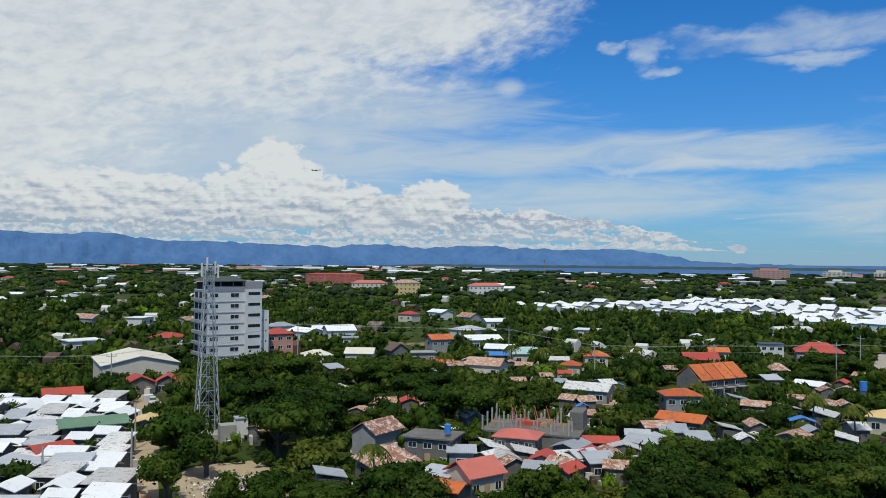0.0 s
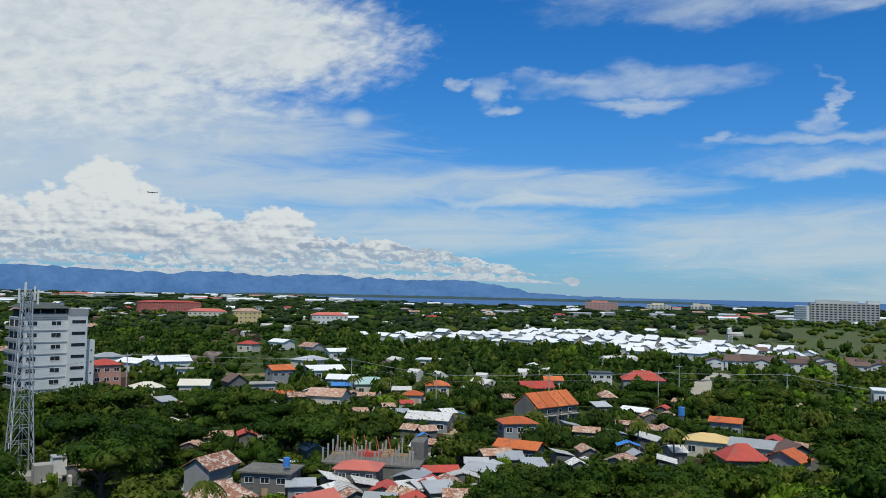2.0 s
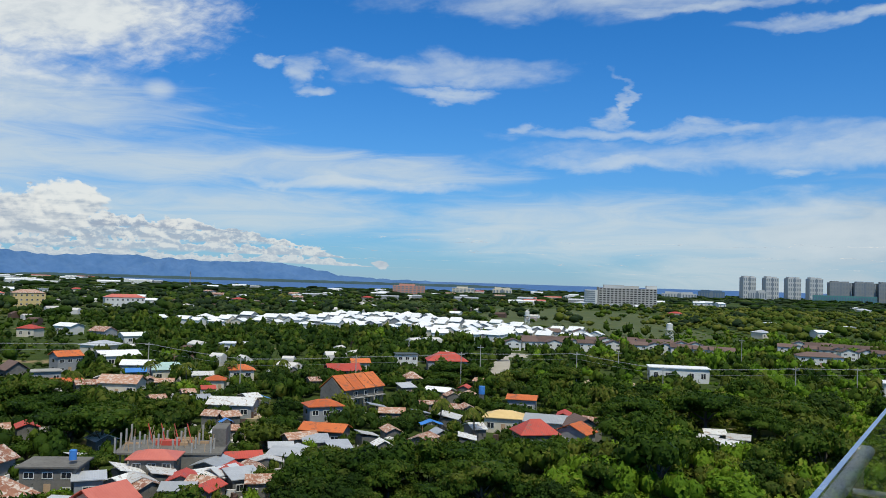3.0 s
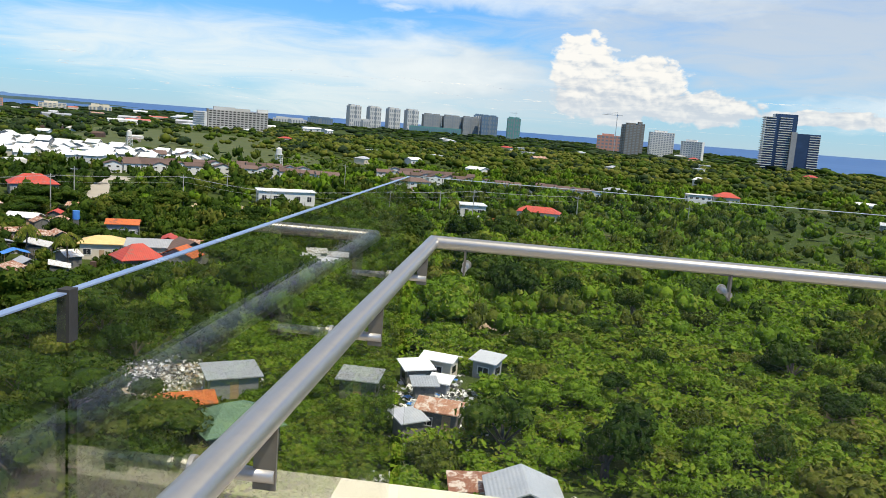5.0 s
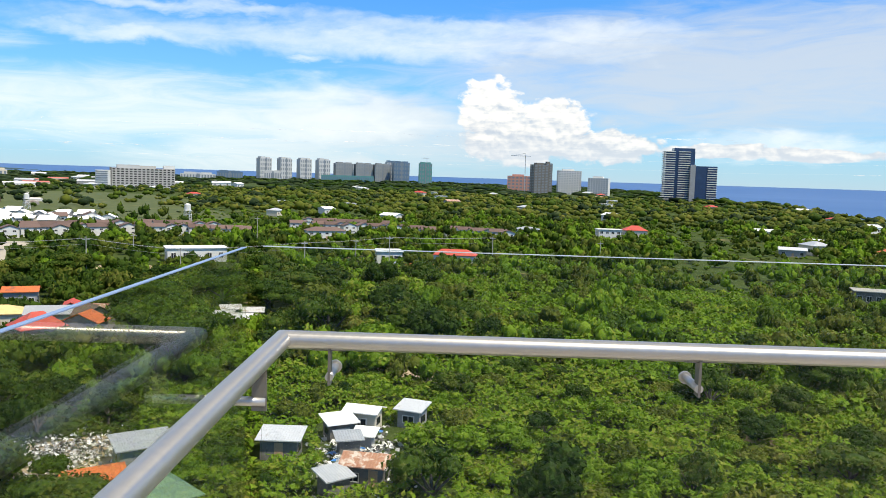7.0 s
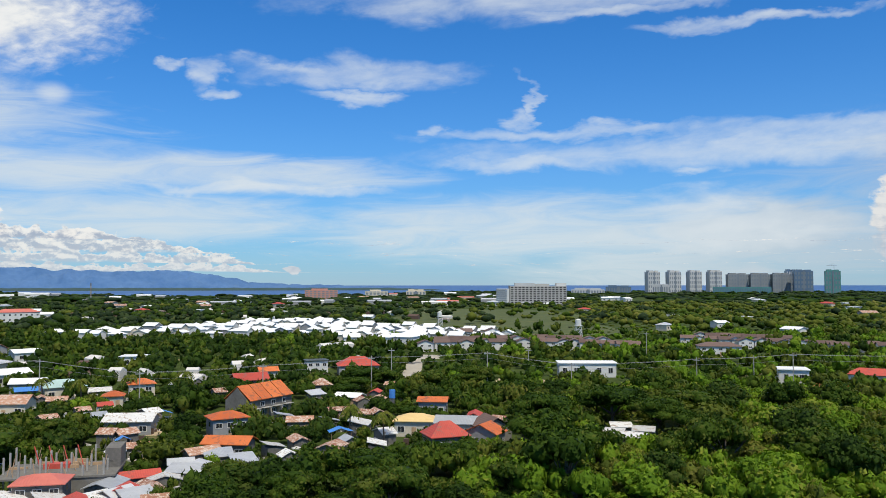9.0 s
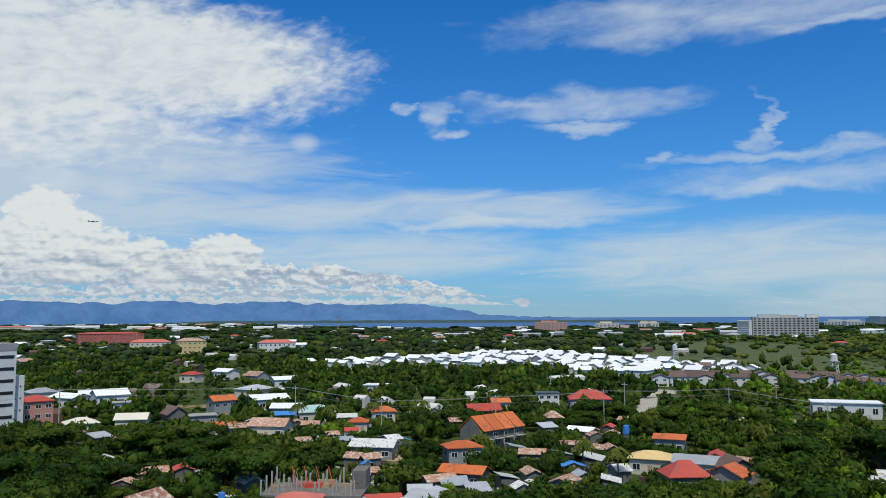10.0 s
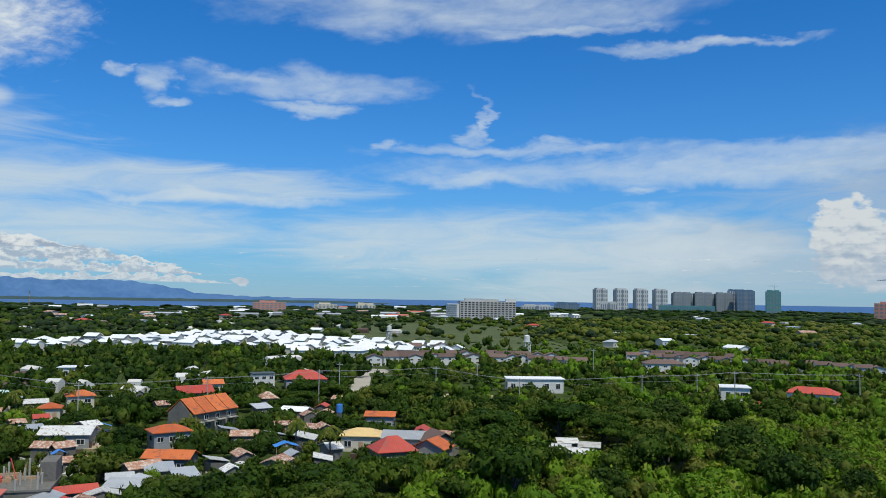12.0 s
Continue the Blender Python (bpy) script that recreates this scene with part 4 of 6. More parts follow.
def gable_end(bm, x, dep, z, rise, t=0.2):
    v = [bm.verts.new((x + s, y, zz)) for s in (-t / 2, t / 2) for y, zz in ((-dep / 2, z), (dep / 2, z), (0, z + rise))]
    for f in ((2, 1, 0), (3, 4, 5), (0, 1, 4, 3), (1, 2, 5, 4), (2, 0, 3, 5)):
        bm.faces.new([v[k] for k in f])


def house(name, label, az, d, w, dep, h, rise, kind, wall, roof, turn=0.0, z=0.0, cols=3, rows=1, door=True, group="", clear=3.5, roof_label="", over=0.5, category="house", sides=True):
    """Walls, a roof, framed windows and a door."""
    if d < 480 and clear and category == "house":
        w, dep, h = w * 0.86, dep * 0.8, h * 0.92
    if clear:
        keep_clear(az, d, w + 2, clear)
    b = thing(name, facing(az, d, turn, z), label, category, group)
    bm = block(-w / 2, w / 2, -dep / 2, dep / 2, 0, h)
    if kind == "gable":
        for x in (-w / 2 + 0.1, w / 2 - 0.1):
            gable_end(bm, x, dep, h + 0.002, rise * dep / (dep + 2 * over) - 0.05)
    part("wall", bm, wall, b)
    if kind == "front":
        for y in (-dep / 2 + 0.1, dep / 2 - 0.1):
            tri = bmesh.new()
            v = [tri.verts.new((x, y + s, zz)) for s in (-0.1, 0.1) for x, zz in ((-w / 2, h + 0.002), (w / 2, h + 0.002), (0, h + rise * 0.9))]
            for f in ((0, 1, 2), (5, 4, 3), (0, 3, 4, 1), (1, 4, 5, 2), (2, 5, 3, 0)):
                tri.faces.new([v[k] for k in f])
            part("gable", tri, wall, b)
    part("roof", roof_bm(w, dep, h + 0.004, rise, kind, over), roof, b, roof_label)
    st = h / rows
    if cols:
        for r in range(rows):
            for c in range(cols):
                x = (c + 0.5) / cols * w - w / 2
                if door and r == 0 and c == cols // 2:
                    part("door", block(x - 0.5, x + 0.5, -dep / 2 - 0.04, -dep / 2 + 0.01, 0.02, 2.1), WOOD, b, "plain timber door")
                else:
                    window(b, x, -dep / 2, r * st + st * 0.32, min(1.5, w / cols * 0.5), st * 0.36)
        for r in range(rows if sides else 0):
            side = block(w / 2 - 0.01, w / 2 + 0.03, -0.7, 0.7, r * st + st * 0.32, r * st + st * 0.7)
            part("side_pane", side, PANE, b, "dark side window")
            part("side_pane", block(-w / 2 - 0.03, -w / 2 + 0.01, -0.7, 0.7, r * st + st * 0.32, r * st + st * 0.7), PANE, b, "dark side window")
    return b


def townhouse_row():
    """The long two-storey house with an orange roof in four steps."""
    az, d = 42.2, 214.0
    keep_clear(az, d, 24, 7)
    b = thing("townhouse_row", facing(az, d, 48), "grey two-storey townhouse row with a stepped orange tin roof", "townhouses")
    w, dep = 16.4, 7.6
    bm = block(-w / 2, w / 2, -dep / 2, dep / 2, 0, 4.6)
    gable_end(bm, -w / 2 + 0.1, dep, 4.602, 3.2)
    part("wall", bm, DARK_CONCRETE, b, "bare grey concrete wall")
    for k in range(4):
        x0, x1, z = -w / 2 + k * w / 4, -w / 2 + (k + 1) * w / 4, 4.7
        r = bmesh.new()
        for s in (-1, 1):
            top = [(x0 + 0.12, 0, z + 3.4), (x1 - 0.12, 0, z + 3.4), (x1 - 0.12, s * (dep / 2 + 0.7), z), (x0 + 0.12, s * (dep / 2 + 0.7), z)]
            hi, lo = [r.verts.new((*p[:2], p[2] + 0.15)) for p in top], [r.verts.new(p) for p in top]
            r.faces.new(hi), r.faces.new(lo[::-1])
            for i in range(4):
                r.faces.new((lo[i], lo[(i + 1) % 4], hi[(i + 1) % 4], hi[i]))
        part("roof", r, ORANGE_ROOF, b, "orange ribbed tin roof bay")
        part("party_wall", block(x1 - 0.1, x1 + 0.1, -dep / 2 - 0.3, dep / 2, 4.603, 5.4), DARK_CONCRETE, b)
        for zz in (0.9, 3.0):
            window(b, (x0 + x1) / 2 - 1.0, -dep / 2, zz, 1.2, 1.0)
        part("door", block((x0 + x1) / 2 + 0.6, (x0 + x1) / 2 + 1.5, -dep / 2 - 0.05, -dep / 2 + 0.01, 0.02, 2.1), WOOD, b)
        part("canopy", block(x0 + 0.5, x1 - 0.5, -dep / 2 - 1.2, -dep / 2 - 0.01, 2.5, 2.65), CONCRETE, b)


def building_site():
    """A concrete frame with bare columns, timber props and reddish steel stubs."""
    az, d = 54.6, 146.0
    keep_clear(az, d, 18, 8)
    b = thing("building_site", facing(az, d, -12), "unfinished concrete house frame with timber props and bare columns", "building site")
    w, dep = 16.0, 11.0
    part("lower_wall", block(2.0, w / 2 + 1, -dep / 2 + 0.2, dep / 2, 0, 3.2), DARK_CONCRETE, b)
    part("slab", block(-w / 2, w / 2 + 1.5, -dep / 2, dep / 2, 3.202, 3.5), DARK_CONCRETE, b, "rough concrete slab")
    rnd = random.Random(5)
    col = meshed("column", block(-0.14, 0.14, -0.14, 0.14, 0, 1), CONCRETE)
    for i in range(6):
        for j in range(4):
            x, y = -w / 2 + 0.3 + i * (w - 0.6) / 5, -dep / 2 + 0.3 + j * (dep - 0.6) / 3
            part("column", col, None, b, "", Matrix.Translation((x, y, 3.5)) @ Matrix.Diagonal((1, 1, 1.6 + rnd.random() * 1.3, 1)))
            if x < 2:
                part("column", col, None, b, "", Matrix.Translation((x, y, 0)) @ Matrix.Diagonal((1, 1, 3.2, 1)))
    for k in range(26):
        x, y = rnd.uniform(-w / 2, w / 2), rnd.uniform(-dep / 2 + 0.5, dep / 2)
        part("prop", beam(bmesh.new(), (x, y, 3.5), (x + rnd.uniform(-0.9, 0.9), y + rnd.uniform(-0.4, 0.4), 5.2 + rnd.random()), 0.06), WOOD, b, "leaning timber prop")
    for k in range(9):
        x, y = rnd.uniform(-w / 2, w / 2 - 4), rnd.uniform(-dep / 2 + 2, dep / 2)
        part("timber_beam", block(x, x + 2.8, y, y + 0.3, 3.505, 3.75 + rnd.random() * 0.3), WOOD, b, "raw timber beam")
    for k in range(4):
        x = -3 + k * 2.2
        part("red_frame", beam(bmesh.new(), (x, 1, 3.5), (x - 1.2, 2, 7.0), 0.09), RED_ROOF, b, "red-primed steel rafter")
    part("sheet", block(-2.5, 1.5, 0.5, 2.2, 3.52, 4.3), RED_ROOF, b, "red tin sheets")
    part("stair_core", block(w / 2 - 1.0, w / 2 + 1.4, 0, dep / 2, 3.502, 6.6), DARK_CONCRETE, b)


def named_houses():
    house("salmon_house", "three-storey salmon house with a red roof and balconies", 72.4, 276, 10, 9, 9.4, 1.6, "hip", PINK_WALL, RED_ROOF, 15, 0, 3, 3, roof_label="bright red tin roof", clear=8)
    house("warehouse", "long hall with a cream curved tin roof", 81.8, 236, 19, 22, 5.5, 2.2, "front", CREAM_WALL, CREAM_ROOF, 8, 0, 0, clear=8, category="hall")
    house("red_roof_house", "low house with a dark red gabled roof", 81.6, 212, 8, 8, 3.0, 1.8, "front", DARK_CONCRETE, RED_ROOF, 10, 0, 2)
    house("red_roof_house", "low house with a dark red gabled roof", 79.7, 213, 6, 7, 3.0, 1.6, "front", DARK_CONCRETE, RED_ROOF, -5, 0, 2)
    house("red_roof_house", "small house with a weathered red roof among trees", 86.2, 202, 9, 6, 2.6, 1.4, "gable", DARK_CONCRETE, RED_ROOF, 5, 0, 2)
    house("pavilion", "open pavilion with a cream hipped roof", 69.7, 262, 10, 9, 3.2, 1.5, "hip", CREAM_WALL, CREAM_ROOF, 10, 0, 3)
    house("cream_house", "cream house with a pale pink tin roof", 66.6, 258, 10, 8, 4.2, 1.6, "gable", CREAM_WALL, CREAM_ROOF, -10, 0, 3)
    house("white_house", "small grey two-storey house with flat roof", 67.3, 292, 6, 6, 6.0, 0.3, "flat", WHITE_WALL, CONCRETE, 0, 0, 2, 2)
    house("orange_roof_house", "two-storey grey house with an orange roof", 61.0, 288, 9.2, 8, 6.0, 1.6, "gable", GREY_WALL, ORANGE_ROOF, 24, 0, 3, 2)
    house("brown_roof_house", "house with a brown gabled roof beside a flat one", 64.0, 266, 7, 8, 4.2, 2.4, "front", DARK_CONCRETE, BROWN_ROOF, 20, 0, 2)
    house("grey_house", "grey block house with a flat concrete roof", 62.2, 262, 9, 7, 4.0, 0.3, "flat", GREY_WALL, CONCRETE, 10, 0, 3)
    house("teal_roof_house", "house with a pale teal hipped roof", 54.6, 262, 12.5, 9, 4.2, 1.9, "hip", CREAM_WALL, TEAL_ROOF, 8, 0, 3)
    house("white_roof_house", "low house with a white tin roof", 56.6, 280, 11, 8, 3.6, 1.4, "gable", GREY_WALL, WHITE_ROOF, -12, 0, 3)
    house("tarp_shelter", "low shelter under a blue tarpaulin", 56.7, 266, 7, 5, 2.8, 1.0, "gable", DARK_CONCRETE, BLUE_TARP, 6, 0, 0, door=False)
    house("rust_roof_house", "house with a patched rusty tin roof", 57.6, 234, 12, 9, 3.8, 1.9, "gable", CREAM_WALL, RUST_ROOF, -22, 0, 3)
    house("rust_roof_house", "low shed with a brown rusted roof", 59.6, 238, 8, 6, 3.0, 1.0, "gable", DARK_CONCRETE, RUST_ROOF, 10, 0, 2)
    house("orange_roof_house", "small house with an orange patched roof", 60.9, 246, 9, 5, 2.6, 0.9, "gable", DARK_CONCRETE, ORANGE_ROOF, -8, 0, 2)
    house("grey_villa", "two-storey grey house with a ribbed orange-red roof", 44.3, 180, 8.6, 7, 5.6, 1.2, "hip", GREY_WALL, ORANGE_ROOF, 16, 0, 3, 2)
    house("orange_roof_house", "low house with a faded orange roof", 44.1, 164, 10, 6.5, 3.0, 1.2, "gable", DARK_CONCRETE, ORANGE_ROOF, -20, 0, 3)
    house("red_hip_house", "broad house with a bright red hipped roof", 35.5, 304, 17, 13, 4.0, 3.0, "hip", GREY_WALL, RED_ROOF, 6, 0, 4, clear=9)
    house("red_roof_house", "house with a red tin roof", 42.9, 266, 12, 9, 3.6, 2.0, "gable", DARK_CONCRETE, RED_ROOF, 14, 0, 3)
    house("orange_roof_house", "small house with an orange gabled roof", 41.7, 282, 7, 6, 4.6, 1.3, "gable", CREAM_WALL, ORANGE_ROOF, 10, 0, 2)
    house("orange_roof_house", "tall narrow house with an orange roof", 49.9, 250, 8, 7, 5.4, 1.4, "hip", CREAM_WALL, ORANGE_ROOF, 5, 0, 2, 2)
    house("orange_roof_house", "small house with a faded orange roof", 51.6, 240, 6, 6, 3.4, 1.2, "hip", CREAM_WALL, ORANGE_ROOF, -5, 0, 2)
    house("pink_roof_house", "grey two-storey house with a flat coral roof", 55.5, 136, 8.0, 6.6, 4.4, 1.0, "hip", DARK_CONCRETE, CORAL_ROOF, -14, 0, 3, 2, clear=5)
    house("rust_hip_house", "house with a broad rusty hipped roof and pale ridges", 65.0, 123, 9.0, 8, 3.2, 2.2, "hip", DARK_CONCRETE, RUST_ROOF, 24, 0, 3, clear=6)
    house("flat_house", "weathered concrete house with a flat roof and water drum", 61.6, 133, 9.2, 7.4, 4.8, 0.3, "flat", DARK_CONCRETE, DARK_CONCRETE, -20, 0, 3, 2, clear=5)
    house("coral_roof_house", "house with a smooth coral red gabled roof", 58.7, 115, 7.0, 7.0, 3.4, 1.9, "gable", CREAM_WALL, CORAL_ROOF, 38, 0, 3, clear=7)
    house("long_shed", "long shed with a corrugated pinkish roof", 65.6, 140, 6, 9, 4.2, 1.8, "front", GREY_WALL, RUST_ROOF, -40, 0, 0, clear=8)
    house("grey_shed", "small grey shed with a tin roof", 59.6, 128, 4.5, 4, 3.4, 0.4, "shed", GREY_WALL, ZINC_ROOF, 0, 0, 1, door=False)
    house("orange_shed", "low shed with an orange roof", 60.9, 110, 7, 5, 2.6, 0.9, "gable", DARK_CONCRETE, ORANGE_ROOF, -30, 0, 0)
    house("zinc_shed", "low shed with a grey tin roof", 61.2, 117, 5, 4, 2.6, 0.5, "shed", DARK_CONCRETE, ZINC_ROOF, -30, 0, 0)
    house("orange_flat_house", "grey house with a small orange roof", 30.1, 205, 8, 7, 4.6, 0.9, "gable", GREY_WALL, ORANGE_ROOF, -6, 0, 3)
    house("ochre_roof_house", "long house with a half ochre, half zinc roof", 31.3, 182, 10, 8, 3.6, 1.3, "hip", CREAM_WALL, YELLOW_ROOF, -8, 0, 3, clear=5)
    house("zinc_roof_house", "long house with a weathered zinc roof", 28.4, 180, 10, 8, 3.4, 1.3, "gable", CREAM_WALL, ZINC_ROOF, -8, 0, 3, clear=5)
    house("red_pair_house", "house with a broad dull red roof", 29.2, 165, 9, 8, 3.4, 2.6, "hip", DARK_CONCRETE, RED_ROOF, 20, 0, 2, clear=5)
    house("orange_pair_house", "house with a small orange roof and grey gable", 26.4, 168, 8, 6, 3.4, 1.8, "front", GREY_WALL, ORANGE_ROOF, -25, 0, 2, clear=5)
    house("white_hall", "long white flat-roofed industrial hall", 19.4, 302, 20.5, 9, 5.0, 0.3, "flat", WHITE_WALL, WHITE_ROOF, 8, 0, 5, clear=11, category="hall")
    house("villa", "white villa with a grey low-pitched roof", 10.6, 404, 22, 12, 5.0, 1.8, "hip", WHITE_WALL, BROWN_ROOF, 12, 0, 5, 2, clear=9)
    house("red_long_house", "long low house with a bright red roof", 1.3, 310, 19, 9, 3.4, 2.0, "hip", WHITE_WALL, RED_ROOF, -6, 0, 4, clear=8)
    house("rust_roof_house", "low house with an orange rusted roof", 3.8, 268, 10, 6, 2.6, 1.2, "gable", CREAM_WALL, ORANGE_ROOF, -8, 0, 3)
    house("white_house", "white two-storey flat-roofed house", -9.5, 462, 15, 10, 7.0, 0.3, "flat", WHITE_WALL, WHITE_WALL, 15, 0, 4, 2)
    house("red_roof_house", "house with a red hipped roof among trees", -11.3, 480, 13, 10, 5.6, 2.6, "hip", CREAM_WALL, RED_ROOF, 10, 0, 3)
    house("orange_roof_house", "large villa with an orange hipped roof", -28.0, 425, 24, 15, 4.6, 3.2, "hip", CREAM_WALL, ORANGE_ROOF, 20, 0, 5, clear=10)
    house("ruin", "unroofed grey concrete house shell", -26.3, 262, 11.5, 9, 4.4, 0.2, "flat", DARK_CONCRETE, CONCRETE, 10, 0, 4, door=False, clear=7)
    house("grey_roof_house", "low house with a grey roof in the bushes", -21.5, 420, 14, 8, 3.6, 1.2, "gable", GREY_WALL, ZINC_ROOF, 5, 0, 3)
    house("red_hall", "long red institutional building far off", 68.3, 1090, 76, 30, 15, 2, "hip", RED_WALL, RED_ROOF, 6, 0, 14, 4, clear=20, category="hall")
    house("yellow_house", "yellow four-storey block far off", 63.2, 810, 26, 16, 12, 3, "hip", YELLOW_WALL, RUST_ROOF, 10, 0, 6, 3, clear=15)
    house("cream_block", "cream block with a pinkish roof far off", 65.8, 900, 40, 16, 9, 3, "hip", CREAM_WALL, CORAL_ROOF, 0, 0, 8, 2, clear=15)
    house("white_block", "white block with red roof far off", 57.5, 830, 36, 16, 9, 3, "hip", WHITE_WALL, CORAL_ROOF, 8, 0, 8, 2, clear=15)
    house("pale_roof_house", "low house with a pale blue-grey tin roof by the yard", 50.4, 197, 12, 9, 3.2, 1.4, "gable", GREY_WALL, PALE_ROOF, -16, 0, 3, clear=5)
    house("balcony_house", "two-storey white house with a dark flat roof and balcony", 38.4, 304, 9, 8, 6.0, 0.3, "flat", WHITE_WALL, DARK_ROOF, 10, 0, 3, 2, clear=6)
    house("white_roof_house", "small house with a bent white tin roof", 36.0, 226, 8, 6, 2.8, 1.0, "gable", DARK_CONCRETE, WHITE_ROOF, -24, 0, 2, clear=5)
    house("rust_roof_house", "small house with a steep rusty hipped roof", 38.0, 250, 6, 6, 3.4, 1.8, "hip", DARK_CONCRETE, RUST_ROOF, 12, 0, 2, clear=4.5)
    house("grey_gable_house", "grey house with a steep bare gable", 26.0, 176, 8, 8, 3.2, 2.2, "front", DARK_CONCRETE, BROWN_ROOF, 24, 0, 0, door=False, clear=4.5)
    # shacks below the balcony
    s = house("shed", "tin shed with a bright zinc roof and green netting", 0.4, 63.5, 6.6, 6.0, 3.2, 1.3, "front", DARK_CONCRETE, ZINC_ROOF, 10, 0, 0, door=False, clear=8)
    part("netting", block(-2.5, 2.5, -2.6, -2.52, 0.1, 2.5), GREEN_NET, s, "green plastic netting")
    for x in (-2.5, -0.8, 0.9, 2.5):
        part("frame_post", block(x - 0.04, x + 0.04, -2.66, -2.605, 0.0, 2.6), GREEN_NET, s)
    for z in (0.1, 1.3, 2.5):
        part("frame_rail", block(-2.5, 2.5, -2.72, -2.665, z, z + 0.06), GREEN_NET, s)
    house("shack", "small shack with a rusty tin roof", 7.2, 84, 5.0, 4.2, 2.6, 0.9, "gable", DARK_CONCRETE, RUST_ROOF, -14, 0, 2, clear=8)
    house("shack", "shack with a white sheet roof", 9.3, 99, 3.8, 3.4, 2.4, 0.5, "shed", DARK_CONCRETE, WHITE_ROOF, 20, 0, 1, door=False, clear=6)
    house("shack", "shack with a cream sheet roof", 7.5, 103, 4.6, 3.6, 2.6, 0.6, "gable", CREAM_WALL, WHITE_ROOF, -20, 0, 1, door=False, clear=6)
    house("shack", "small grey tin shack", 4.0, 104, 3.6, 3.2, 2.6, 0.6, "shed", GREY_WALL, ZINC_ROOF, -24, 0, 1, door=False, clear=6)
    house("shack", "lean-to with a bent zinc roof", 9.6, 81, 3.0, 2.8, 2.2, 0.5, "shed", DARK_CONCRETE, ZINC_ROOF, 30, 0, 0, clear=5)
    house("shack", "shack with patched zinc roof", 8.6, 93, 2.8, 2.4, 2.2, 0.4, "shed", DARK_CONCRETE, ZINC_ROOF, 10, 0, 0, clear=5)
    house("shack", "shack with blue-grey sheets", 7.4, 95, 2.4, 2.2, 2.0, 0.4, "shed", GREY_WALL, WHITE_ROOF, -15, 0, 0, clear=5)
    house("shack", "low dark shack with planks", 4.4, 66, 4.0, 3.0, 2.2, 0.4, "shed", WOOD, RUST_ROOF, 8, 0, 1, clear=5)
    house("green_roof_house", "house with a faded green hipped roof and orange ridge", 22.6, 77, 8.5, 7.5, 3.0, 1.9, "hip", DARK_CONCRETE, GREEN_ROOF, 24, 0, 2, clear=8)
    house("orange_shed", "low shed with an orange tin roof behind the green roof", 26.0, 84, 6, 4, 2.8, 0.8, "gable", DARK_CONCRETE, ORANGE_ROOF, 10, 0, 0, clear=5)
    house("zinc_shed", "flat shed with a blue-grey tin roof", 22.8, 93, 6.5, 5, 2.8, 0.5, "shed", GREY_WALL, ZINC_ROOF, 12, 0, 1, clear=6)
    house("zinc_shed", "low shed with a pale zinc roof", 13.4, 93, 5, 4, 2.6, 0.5, "shed", DARK_CONCRETE, ZINC_ROOF, -12, 0, 1, clear=6)
    for k, (az, d) in enumerate(((16.2, 172), (17.6, 176), (15.5, 180), (17.0, 184), (18.4, 170))):
        house("zinc_shed", "low shed with a bent pale zinc roof under trees", az, d, 4.6, 4.0, 2.4, 0.5, "shed", DARK_CONCRETE, PALE_ROOF, -20 + 9 * k, 0, 0, group="sheds under the trees", clear=6)


townhouse_row()
building_site()
named_houses()
LANDMARKS = TAKEN[:]


